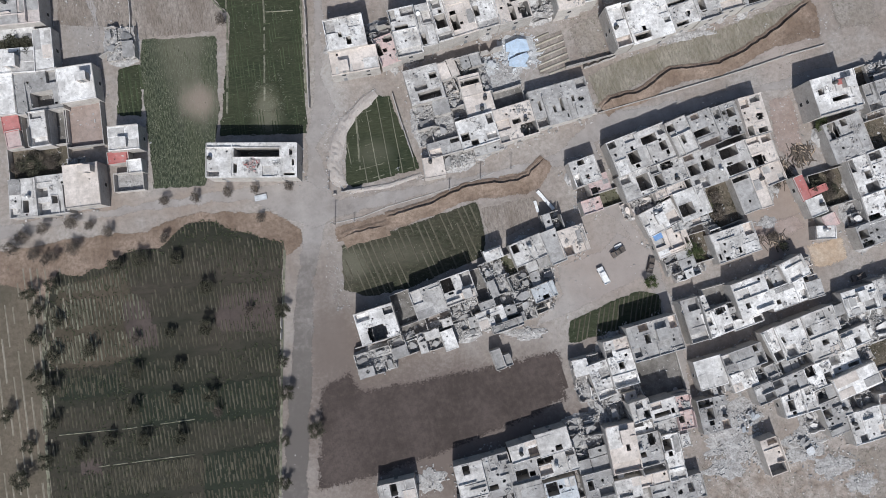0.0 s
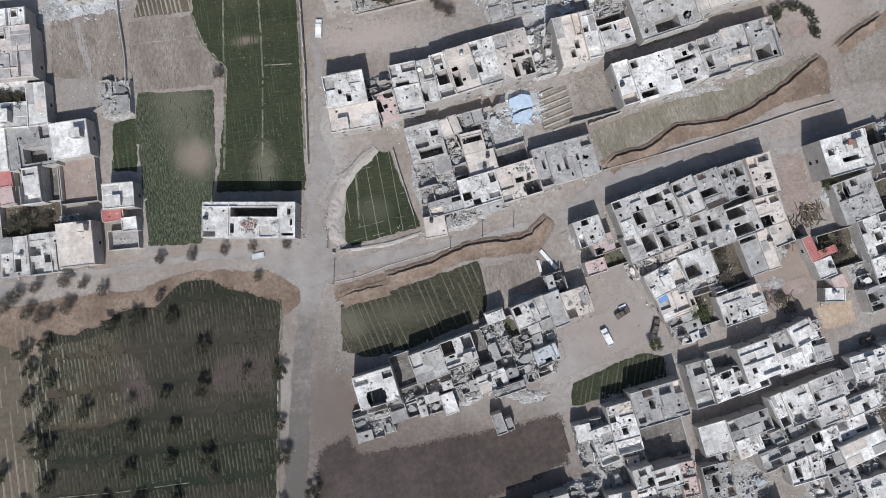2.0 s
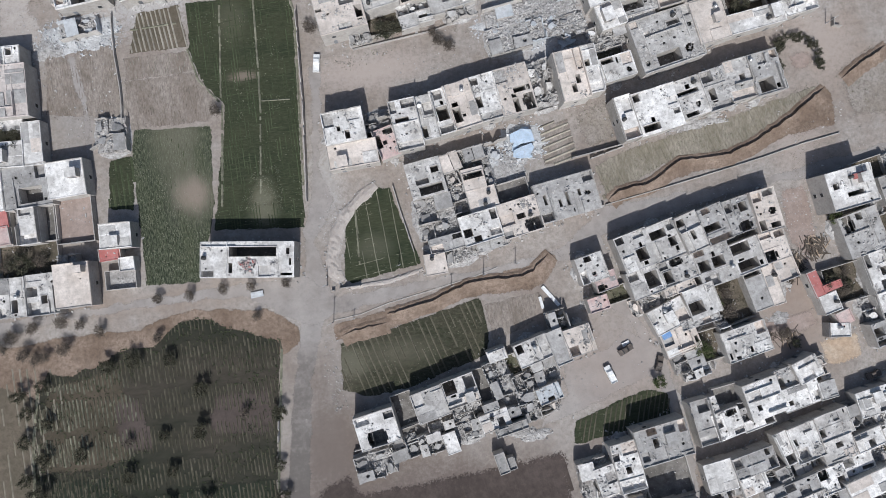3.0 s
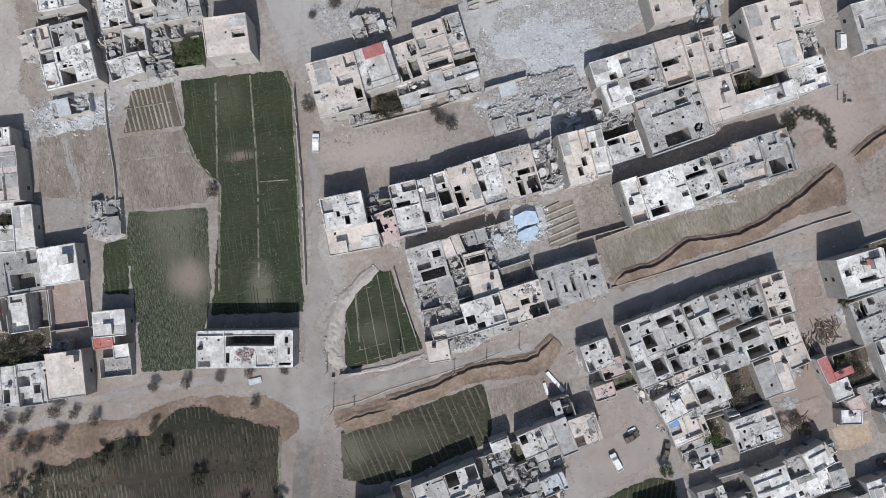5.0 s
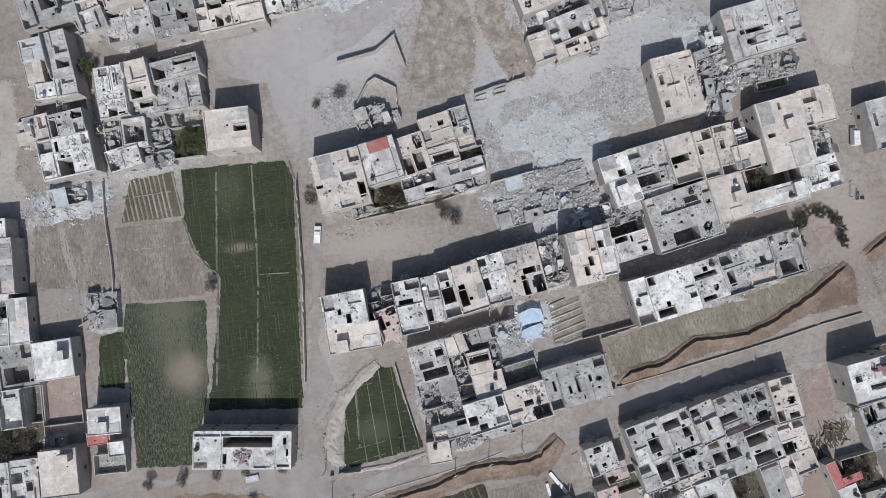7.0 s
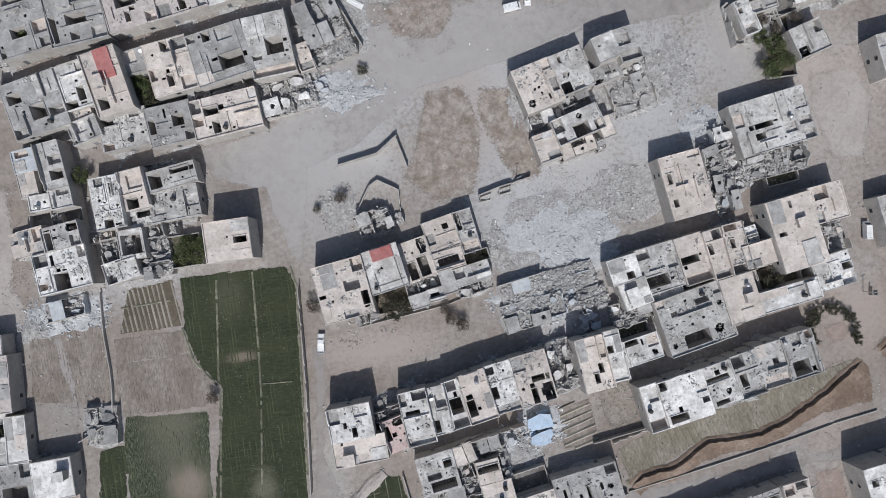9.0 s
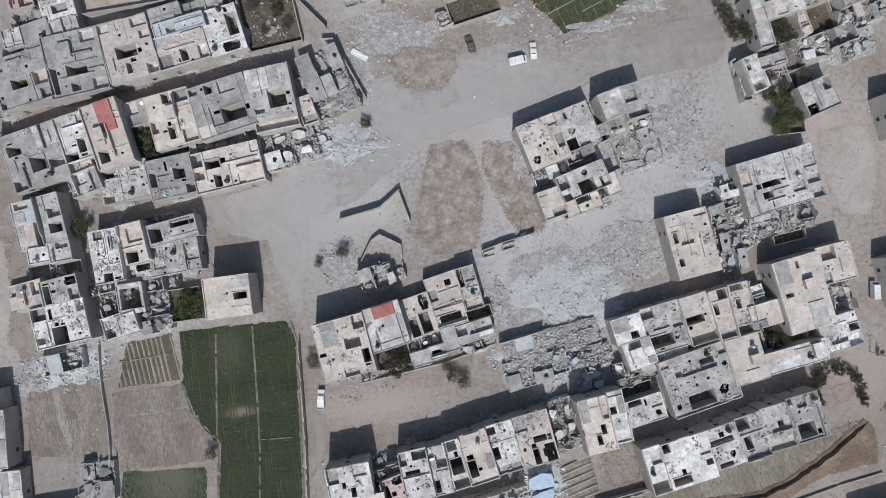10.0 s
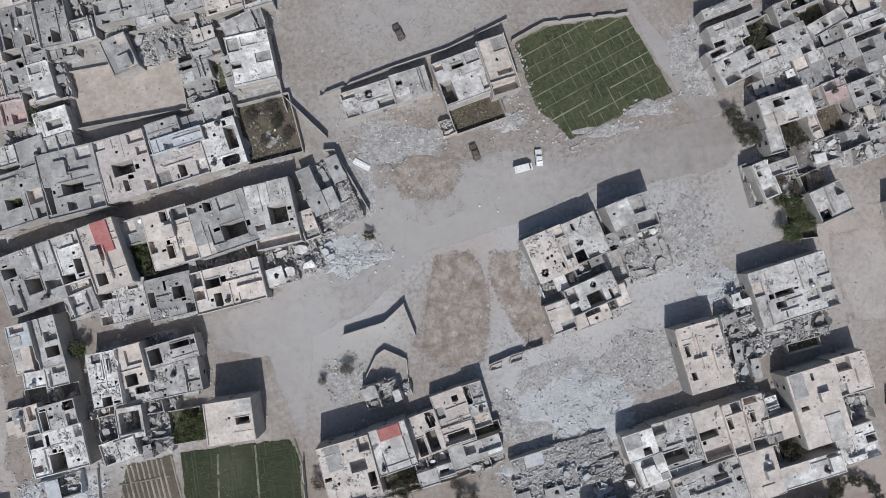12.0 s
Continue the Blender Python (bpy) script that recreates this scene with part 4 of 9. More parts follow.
def earth_bank(pts, high):
    """A cut in the soil: a gentle rise, then a steep face on its north side."""
    rng = random.Random(len(pts) * 7 + int(pts[0][0]))
    fine = []
    for (ax, ay), (bx, by) in zip(pts, pts[1:]):
        n = max(1, int(math.hypot(bx - ax, by - ay) / 1.2))
        fine += [(ax + (bx - ax) * k / n, ay + (by - ay) * k / n) for k in range(n)]
    fine.append(pts[-1])
    sh = Shape()
    prof = ((-3.2, 0.0), (-1.7, 0.2), (-0.5, 0.72), (-0.12, 0.96), (0.06, 1.0), (0.16, 0.03), (0.5, 0.02), (1.0, 0.1), (1.6, 0.0))
    for i, (x, y) in enumerate(fine):
        a, b = fine[max(0, i - 1)], fine[min(len(fine) - 1, i + 1)]
        d = Vector((b[0] - a[0], b[1] - a[1])).normalized()
        fade = min(1.0, (i + 0.2) / 3, (len(fine) - 1 - i + 0.2) / 3)
        j = rng.uniform(-0.2, 0.2)
        for off, z in prof:
            o = off + j + rng.uniform(-0.12, 0.12)
            sh.v.append((x - d.y * o, y + d.x * o, 0.24 + z * high * fade * rng.uniform(0.85, 1.1) if z else 0.1))
    k = len(prof)
    for i in range(len(fine) - 1):
        for c in range(k - 1):
            n = i * k + c
            sh.f.append((n, n + k, n + k + 1, n + 1))
    single("earth_bank", sh, "soil", "winding cut bank of orange-brown soil", "bank", "structure")


earth_bank([(47.0, 54.3), (50.1, 56.4), (58.3, 57.5), (62.0, 59.2), (68.8, 63.1), (75.8, 62.8), (82.9, 63.1), (90.0, 65.6), (101.6, 71.6), (112.6, 78.8)], 0.95)
earth_bank([(-18.3, 30.3), (-9.8, 31.7), (-5.2, 32.6), (-2.1, 33.7), (4.2, 35.8), (7.3, 36.3), (11.9, 36.3), (16.4, 36.0), (20.3, 36.1), (23.5, 37.4), (28.6, 41.7)], 0.85)
earth_bank([(-31.2, 26.0), (-28.4, 26.8), (-22.3, 27.8), (-17.8, 28.2)], 0.5)
earth_bank([(118.0, 81.0), (122.7, 83.9), (132.4, 88.7)], 0.9)


def berm(width, high, pts):
    """A low bumpy dike of pale earth with stones along its outer side."""
    rng = random.Random(int(pts[0][0] * 10) + 3)
    fine = []
    for (ax, ay), (bx, by) in zip(pts, pts[1:]):
        n = max(1, int(math.hypot(bx - ax, by - ay) / 0.8))
        fine += [(ax + (bx - ax) * k / n, ay + (by - ay) * k / n) for k in range(n)]
    fine.append(pts[-1])
    sh, bits = Shape(), Shape()
    prof = ((-0.5, 0.0), (-0.36, 0.35), (-0.2, 0.8), (0.0, 1.0), (0.18, 0.75), (0.34, 0.5), (0.5, 0.0))
    for i, (x, y) in enumerate(fine):
        a, b = fine[max(0, i - 1)], fine[min(len(fine) - 1, i + 1)]
        d = Vector((b[0] - a[0], b[1] - a[1])).normalized()
        fade = min(1.0, (i + 0.3) / 4, (len(fine) - 1 - i + 0.3) / 4)
        grown = width * (0.6 + 0.4 * fade) * (1 + 0.5 * noise.noise((x * 0.25, y * 0.25, 3)))
        for off, z in prof:
            o = off * grown + rng.uniform(-0.1, 0.1)
            sh.v.append((x - d.y * o, y + d.x * o, 0.03 + (0.14 + z * high * fade * rng.uniform(0.5, 1.25) if z else 0.0)))
        for _ in range(int(width * 3.0)):
            o = grown * min(0.62, rng.gauss(0.28, 0.2)) * rng.choice((1, 1, 1, -1))
            q = 0.09 + 0.34 * rng.random() ** 3
            e = rng.uniform(-0.5, 0.5)
            bits.chunk(x - d.y * o + d.x * e, y + d.x * o + d.y * e, 0.14 + 0.5 * high * fade * max(0.0, 1 - abs(o) / grown * 2), q * 1.5, q, q * 0.7, rng)
    k = len(prof)
    for i in range(len(fine) - 1):
        for c in range(k - 1):
            n = i * k + c
            sh.f.append((n, n + k, n + k + 1, n + 1))
    root = tagged(empty("earth_dike", 0, 0, 0), "low pale dike of dry earth and stones round a crop plot", "dike", kind="structure")
    part("earth", sh, "sandpale", root)
    part("stones", bits, "rubble", root, kind="stuff")


berm(3.6, 0.5, [(-29.0, 40.8), (-30.9, 43.6), (-31.2, 47.4), (-29.4, 53.6), (-26.8, 58.6), (-22.0, 63.0), (-17.0, 66.4)])
berm(1.3, 0.3, [(-6.8, 41.4), (-17.0, 39.3), (-27.2, 39.0)])


def garden_wall(high, pts):
    """A block wall of uneven height, built of stretches between its corners."""
    rng = random.Random(int(pts[0][0] * 10))
    root = tagged(empty("garden_wall", *pts[0], 0), "rough grey concrete-block boundary wall, chipped along its top", "wall")
    ox, oy = pts[0]
    for (ax, ay), (bx, by) in zip(pts, pts[1:]):
        n = max(2, int(math.hypot(bx - ax, by - ay) / 0.9))
        tops = [high * (rng.uniform(0.3, 0.7) if rng.random() < 0.05 else rng.uniform(0.94, 1.03)) for _ in range(n + 1)]
        sh = Shape()
        strip(sh, (ax - ox, ay - oy), (bx - ox, by - oy), 0.24, -0.05, tops)
        part("wall_stretch", sh, "wall", root)


garden_wall(0.16, [(-32.5, 30.5), (-25.0, 31.3), (-17.2, 33.4), (-6.4, 35.2), (7.5, 37.8), (13.8, 39.5)])
garden_wall(0.55, [(46.0, 53.1), (63.2, 55.9), (79.3, 58.7), (92.2, 61.1), (103.6, 63.6), (115.0, 65.4)])
garden_wall(1.8, [(-30.0, 39.1), (-24.2, 39.1)])
garden_wall(1.2, [(-32.3, 38.6), (-31.4, 38.6)])
garden_wall(1.1, [(-84.0, 122.3), (-84.2, 115.5), (-84.2, 111.0), (-83.6, 101.7), (-83.6, 96.4), (-84.1, 90.7)])
garden_wall(2.0, [(-84.0, 89.1), (-92.8, 84.9)])
garden_wall(2.0, [(40.1, 58.4), (38.4, 52.5)])
garden_wall(2.0, [(42.2, 52.8), (45.5, 52.9)])
garden_wall(1.8, [(38.2, 67.1), (53.5, 69.4)])
garden_wall(1.6, [(43.4, 66.4), (53.1, 68.7)])
garden_wall(1.8, [(-56.9, 137.4), (-54.7, 147.8), (-56.4, 154.2)])
garden_wall(2.2, [(-3.5, 153.1), (-1.3, 144.7)])
garden_wall(2.2, [(-19.5, 147.4), (-8.8, 149.3), (-3.2, 153.4)])
garden_wall(1.6, [(-15.0, 136.1), (-11.9, 141.1), (-9.6, 142.4), (-4.4, 139.2), (-4.5, 133.6)])
garden_wall(2.4, [(-19.1, 194.5), (-16.1, 194.4), (-9.2, 178.1)])
garden_wall(1.8, [(16.4, 135.2), (22.2, 136.8), (30.7, 138.4)])
garden_wall(2.2, [(-27.8, 210.3), (-17.6, 197.8)])
garden_wall(1.8, [(-18.3, 208.8), (0.5, 213.8), (15.7, 217.1), (32.3, 223.0)])
garden_wall(1.6, [(32.9, 217.4), (41.6, 221.1), (64.3, 221.2)])
garden_wall(2.0, [(-29.5, 231.3), (-28.6, 216.3), (-26.9, 205.7)])
garden_wall(1.5, [(-31.0, -5.1), (-19.6, -3.3)])
garden_wall(2.0, [(-50.3, 6.3), (-51.0, -0.0)])
garden_wall(1.4, [(117.8, 98.4), (117.4, 96.1), (119.7, 95.6)])
garden_wall(2.4, [(-33.3, 117.2), (-34.2, 89.5), (-36.1, 63.9)])
garden_wall(0.8, [(-18.8, 104.7), (3.9, 107.5), (17.3, 111.0)])
garden_wall(2.8, [(18.2, 110.9), (29.9, 112.9)])
garden_wall(0.7, [(16.4, 133.4), (16.9, 134.6), (19.7, 135.2), (19.5, 133.7), (16.4, 133.4)])
garden_wall(0.7, [(21.7, 134.6), (22.2, 136.1), (25.2, 136.7), (25.0, 135.2), (21.7, 134.6)])
garden_wall(4.0, [(0.7, 71.2), (6.2, 72.2), (13.6, 73.4)])
garden_wall(3.6, [(14.0, 73.5), (20.6, 74.6)])
garden_wall(1.2, [(-12.3, 65.3), (-11.2, 59.0), (-8.6, 46.5)])


# ---- houses ----
WIN = Shape()
ring(WIN, -0.6, -0.65, 0.6, 0.65, 0.07, -0.06, 0.06)
WIN.v = [(x, z, y + 0.65) for x, y, z in WIN.v]
WIN_MESH = WIN.mesh("window", "steel")
PANE = Shape()
PANE.box(-0.53, -0.02, 0.07, 0.53, 0.02, 1.23)
PANE_MESH = PANE.mesh("pane", "glass")
DOOR = Shape()
DOOR.box(-0.5, -0.05, 0, 0.5, 0.04, 2.05)
DOOR_MESH = DOOR.mesh("door", "door")
TANK = Shape()
lathe(TANK, [(0.5, 0.0), (0.55, 0.08), (0.55, 0.4), (0.52, 0.44), (0.55, 0.48), (0.55, 0.85), (0.52, 0.89), (0.55, 0.93), (0.54, 1.2), (0.3, 1.38), (0.2, 1.45)])
TANK_MESH = {"tank": TANK.mesh("water_tank", "tank"), "steel": TANK.mesh("water_tank", "steel"), "white": TANK.mesh("water_tank", "paint_white")}
DISH = Shape()
lathe(DISH, [(0.05, 0.0), (0.35, 0.05), (0.62, 0.2), (0.62, 0.22), (0.33, 0.08), (0.05, 0.04)], 16)
DISH_MESH = DISH.mesh("satellite_dish", "paint_white")


def placed(name, mesh, parent, x, y, z, rot, rx=0):
    ob = part(name, mesh, "", parent)
    ob.matrix_local = pose(x, y, z, rx, 0, rot)
    return ob


def scatter(sh, rng, n, x0, y0, x1, y1, z, big):
    for _ in range(n):
        s = big * (0.18 + 0.82 * rng.random() ** 2.2)
        sh.chunk(rng.uniform(x0, x1), rng.uniform(y0, y1), z + s * 0.15, s * rng.uniform(0.7, 2.2), s, s * rng.uniform(0.2, 0.6), rng)


def drift(sh, rng, x, y, z, r, high, big, n):
    """A heap of broken blocks, thick in the middle."""
    for _ in range(n):
        g, q = rng.uniform(0, 6.3), rng.random() ** 0.7
        s = big * (0.2 + 0.8 * rng.random() ** 2)
        sh.chunk(x + q * r * math.cos(g), y + q * r * math.sin(g), z + (1 - q) * high * rng.random() + 0.1 * s, s * rng.uniform(0.8, 2.2), s, s * rng.uniform(0.25, 0.7), rng, 0.8)


HOUSE_WORDS = {"rosy": "pinkish plastered", "pale": "dusty plastered", "white": "pale limewashed", "grey": "grey cement", "cream": "sandy plastered", "pink": "reddish plastered", "red": "red-roofed", "blue": "bluish dusty"}
COUNT = [0]


def openings(root, rng, w, d, h, x0, y0, rot):
    storeys = 2 if h > 5.4 else 1
    ca, sa = math.cos(radians(rot)), math.sin(radians(rot))
    for side, length, off, turn in (("s", w, -d / 2, 0), ("n", w, d / 2, 180), ("e", d, w / 2, 90), ("w", d, -w / 2, 270)):
        n = int(length / 6.2)
        door = rng.randrange(n) if n and side in "sn" else -1
        for k in range(n):
            if rng.random() < 0.45 and k != door:
                continue
            u = -length / 2 + (k + 0.5) * length / n
            a, b = (u, off + math.copysign(0.8, off)) if side in "sn" else (off + math.copysign(0.8, off), u)
            if any(within(x0 + a * ca - b * sa, y0 + a * sa + b * ca, q) for q in PLOTS if math.hypot(q[0] - x0, q[1] - y0) < 30):
                continue
            for st in range(storeys):
                x, y = (u, off) if side in "sn" else (off, u)
                if k == door and st == 0:
                    placed("door", DOOR_MESH, root, x, y, 0.05, turn)
                else:
                    win = placed("window", WIN_MESH, root, x, y, 1.0 + st * 2.9, turn)
                    part("pane", PANE_MESH, "", win)


def hut_on(root, rng, x0, y0, x1, y1, z, high, style):
    """A stair room that stands on the roof."""
    sh = Shape()
    ring(sh, x0, y0, x1, y1, 0.2, z, z + high)
    room = part("stair_room", sh, "wall", root)
    top = Shape()
    top.box(x0 - 0.1, y0 - 0.1, z + high, x1 + 0.1, y1 + 0.1, z + high + 0.18)
    part("stair_roof", top, style, room)
    door = part("stair_door", DOOR_MESH, "", room)
    door.scale = (0.9, 1, min(1, (high - 0.05) / 2.05))
    door.location = ((x0 + x1) / 2, y0, z + 0.01)


def slab_roof(w, d, h, thick, courts, holes, rng):
    """A slab with courtyards cut out square and shell holes cut out ragged, as one piece."""
    X, Y = w / 2, d / 2
    xs, ys = {-X, X}, {-Y, Y}
    for a0, b0, a1, b1 in courts:
        xs |= {a0, a1}
        ys |= {b0, b1}
    for cx, cy, k in holes:
        xs |= {cx - k, cx, cx + k}
        ys |= {cy - k, cy, cy + k}
    xs, ys = sorted(xs), sorted(ys)
    sh = Shape()
    index = {}

    def vert(i, j, top):
        key = (i, j, top)
        if key not in index:
            index[key] = len(sh.v)
            sh.v.append((xs[i], ys[j], h if top else h - thick))
        return index[key]

    def state(i, j):
        if not (0 <= i < len(xs) - 1 and 0 <= j < len(ys) - 1):
            return "out"
        mx, my = (xs[i] + xs[i + 1]) / 2, (ys[j] + ys[j + 1]) / 2
        if any(a0 < mx < a1 and b0 < my < b1 for a0, b0, a1, b1 in courts):
            return "out"
        if any(abs(mx - cx) < k and abs(my - cy) < k for cx, cy, k in holes):
            return "hole"
        return "in"

    for i in range(len(xs) - 1):
        for j in range(len(ys) - 1):
            if state(i, j) != "in":
                continue
            c = ((i, j), (i + 1, j), (i + 1, j + 1), (i, j + 1))
            sh.f.append(tuple(vert(a, b, True) for a, b in c))
            sh.f.append(tuple(vert(a, b, False) for a, b in reversed(c)))
            for (a, b), (di, dj) in zip(zip(c, c[1:] + c[:1]), ((0, -1), (1, 0), (0, 1), (-1, 0))):
                if state(i + di, j + dj) == "out":
                    sh.f.append((vert(*a, False), vert(*b, False), vert(*b, True), vert(*a, True)))
    for cx, cy, k in holes:
        i0, i1 = xs.index(cx - k), xs.index(cx + k)
        j0, j1 = ys.index(cy - k), ys.index(cy + k)
        rim = [(i, j0) for i in range(i0, i1)] + [(i1, j) for j in range(j0, j1)] + [(i, j1) for i in range(i1, i0, -1)] + [(i0, j) for j in range(j1, j0, -1)]
        n, m = len(sh.v), len(rim)
        for top in (True, False):
            for i, j in rim:
                v = Vector((xs[i] - cx, ys[j] - cy))
                v *= k * rng.uniform(0.5, 0.95) / v.length
                sh.v.append((cx + v.x, cy + v.y, (h if top else h - thick) - 0.1 * rng.random() * k))
        for e in range(m):
            g = (e + 1) % m
            sh.f += [(vert(*rim[e], True), vert(*rim[g], True), n + g, n + e), (n + e, n + g, n + m + g, n + m + e), (n + m + e, n + m + g, vert(*rim[g], False), vert(*rim[e], False))]
    return sh


def build_house(x, y, w, d, rot, h, style, damage, courts=(), red=(), huts=()):
    COUNT[0] += 1
    rng = random.Random(COUNT[0] * 31 + 5)
    h += rng.uniform(-0.07, 0.07) + COUNT[0] * 0.0007
    state = "intact" if damage < 0.15 else ("cracked and littered" if damage < 0.45 else "shelled and broken")
    style = rng.choice(("grey", "grey", "grey", "grey", "pale", "pale")) if style == "grey" else style
    root = tagged(empty("house", x, y, rot), HOUSE_WORDS[style] + " house with " + state + " flat roof" + (" round a courtyard" if courts else ""), "house", "houses of the town")
    X, Y, slab = w / 2, d / 2, 0.24
    wall = Shape()
    ring(wall, -X, -Y, X, Y, 0.25, -0.1, h - slab)
    part("wall", wall, "wall", root)
    cuts = []
    for u, v, du, dv in courts:
        a0, b0, a1, b1 = max(u - du / 2, -X + 0.3), max(v - dv / 2, -Y + 0.3), min(u + du / 2, X - 0.3), min(v + dv / 2, Y - 0.3)
        if a1 - a0 < 0.5 or b1 - b0 < 0.5 or any(a0 < c[2] and a1 > c[0] and b0 < c[3] and b1 > c[1] for c in cuts):
            continue
        cuts.append((a0, b0, a1, b1))
        sh = Shape()
        ring(sh, a0 - 0.2, b0 - 0.2, a1 + 0.2, b1 + 0.2, 0.2, -0.1, h - slab - 0.01)
        part("courtyard_wall", sh, "wall", root)
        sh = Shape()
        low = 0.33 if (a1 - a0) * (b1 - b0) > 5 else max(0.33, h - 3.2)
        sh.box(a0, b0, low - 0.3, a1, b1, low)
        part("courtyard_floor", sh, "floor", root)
        if (a1 - a0) * (b1 - b0) > 2.5 and rng.random() > 0.35 + damage * 0.5:
            sh = Shape()
            ring(sh, a0 - 0.17, b0 - 0.17, a1 + 0.17, b1 + 0.17, 0.17, h, h + rng.uniform(0.1, 0.3))
            part("courtyard_parapet", sh, style, root)
    yards = list(cuts)
    # terraces and open rooms that lie a step below the roof
    long_plot = d > 1.4 * w
    steps = []
    if long_plot and w > 3 and damage >= 0.1:
        e = rng.uniform(1.6, 3.0)
        steps.append((-X + 0.3, -Y + 0.3, X - 0.3, -Y + 0.3 + e))
    for _ in range(int(w * d / 45 + rng.random() * 1.4) if damage > 0 and w * d > 25 else 0):
        a, e = min(w * 0.55, rng.uniform(1.6, 4.2)), min(d * 0.5, rng.uniform(1.5, 3.8))
        ax, ay = rng.choice((-X + 0.3, X - 0.3 - a, rng.uniform(-X + 0.3, X - 0.3 - a))), rng.choice((-Y + 0.3, Y - 0.3 - e, rng.uniform(-Y + 0.3, Y - 0.3 - e)))
        steps.append((ax, ay, ax + a, ay + e))
    for r in steps:
        if red or huts or r[2] - r[0] < 1 or r[3] - r[1] < 1 or any(r[0] < c[2] + 0.5 and r[2] > c[0] - 0.5 and r[1] < c[3] + 0.5 and r[3] > c[1] - 0.5 for c in cuts):
            continue
        cuts.append(r)
        low = max(0.7, h - rng.choice((0.5, 0.8, 1.2, 1.7, 2.3)))
        sh = Shape()
        sh.box(r[0], r[1], low - 0.2, r[2], r[3], low)
        ring(sh, r[0] - 0.15, r[1] - 0.15, r[2] + 0.15, r[3] + 0.15, 0.15, low - 0.2, h - slab - 0.005)
        if damage > 0.2:
            for _ in range(int((r[2] - r[0]) * (r[3] - r[1]) * (0.5 + damage * 2))):
                k = 0.12 + 0.35 * rng.random() ** 2
                sh.chunk(rng.uniform(r[0] + 0.2, r[2] - 0.2), rng.uniform(r[1] + 0.2, r[3] - 0.2), low + k * 0.2, k * 1.5, k, k * 0.7, rng)
        part("terrace", sh, rng.choice((style, "pale", "grey", "cream", "rubble_dust" if damage > 0.3 else style)), root)
    # rooms whose roof has come down
    fallen = []
    for _ in range(int(damage * 1.5 + rng.random() * 0.9) if damage > 0.25 and w * d > 30 else 0):
        a, e = w * rng.uniform(0.2, 0.42), d * rng.uniform(0.2, 0.45)
        ax, ay = rng.choice((-X + 0.3, X - 0.3 - a, rng.uniform(-X + 0.3, X - 0.3 - a))), rng.choice((-Y + 0.3, Y - 0.3 - e))
        tongue = rng.uniform(0.2, 0.6)
        for r in ((ax, ay, ax + a, ay + e), (max(-X + 0.3, ax - tongue), ay + e * rng.uniform(0.1, 0.4), ax - 0.001, ay + e * rng.uniform(0.6, 0.9)), (ax + a + 0.001, ay + e * rng.uniform(0.1, 0.3), min(X - 0.3, ax + a + tongue * 1.5), ay + e * rng.uniform(0.5, 0.9))):
            if r[2] - r[0] > 0.15 and r[3] - r[1] > 0.5 and not any(r[0] < c[2] and r[2] > c[0] and r[1] < c[3] and r[3] > c[1] for c in cuts):
                cuts.append(r)
                fallen.append(r)
    # corners of courtyards where more of the slab broke off
    for a0, b0, a1, b1 in yards:
        if (a1 - a0) * (b1 - b0) < 5 or damage < 0.1 or rng.random() < 0.3:
            continue
        for _ in range(2):
            u, v = rng.uniform(0.5, 1.7), rng.uniform(0.4, 1.5)
            px, py = rng.uniform(a0, max(a0, a1 - u)), rng.uniform(b0, max(b0, b1 - v))
            r = rng.choice(((px, b1 + 0.22, px + u, b1 + 0.22 + v), (px, b0 - 0.22 - v, px + u, b0 - 0.22), (a1 + 0.22, py, a1 + 0.22 + u, py + v), (a0 - 0.22 - u, py, a0 - 0.22, py + v)))
            if r[0] > -X + 0.3 and r[1] > -Y + 0.3 and r[2] < X - 0.3 and r[3] < Y - 0.3 and not any(r[0] < c[2] + 0.05 and r[2] > c[0] - 0.05 and r[1] < c[3] + 0.05 and r[3] > c[1] - 0.05 for c in cuts):
                cuts.append(r)
                fallen.append(r)
    for a0, b0, a1, b1 in fallen:
        sh = Shape()
        low = rng.uniform(0.3, h * 0.45)
        sh.box(a0, b0, 0.02, a1, b1, low)
        part("collapsed_floor", sh, "rubble_dust", root)
        heap = Shape()
        scatter(heap, rng, int((a1 - a0) * (b1 - b0) * 5), a0, b0, a1, b1, low, 0.45)
        drift(heap, rng, (a0 + a1) / 2, (b0 + b1) / 2, low, min(a1 - a0, b1 - b0) * 0.5, 1.0, 0.6, 34)
        for _ in range(int((a1 - a0) * (b1 - b0) / 6)):
            heap.shard(rng.uniform(a0 + 0.5, max(a0 + 0.6, a1 - 0.5)), rng.uniform(b0 + 0.5, max(b0 + 0.6, b1 - 0.5)), low + 0.3, rng.uniform(0.4, 1.0), rng.uniform(0.3, 0.8), 0.16, rng, 0.4)
        if (a1 - a0) * (b1 - b0) > 5:
            cx = rng.uniform(a0 + 0.3, max(a0 + 0.4, a1 - 0.3))
            if b1 - b0 > 1.5:
                stub = Shape()
                strip(stub, (cx, b0 + 0.05), (cx + rng.uniform(-0.2, 0.2), b1 - rng.uniform(0.1, (b1 - b0) * 0.6)), 0.2, low - 0.1, [low + (h - low) * rng.uniform(0.3, 0.95) for _ in range(5)])
                part("broken_partition", stub, "wall", root)
        part("rubble", heap, "rubble", root, kind="stuff")
    # shell holes, cut through the slab
    holes = []
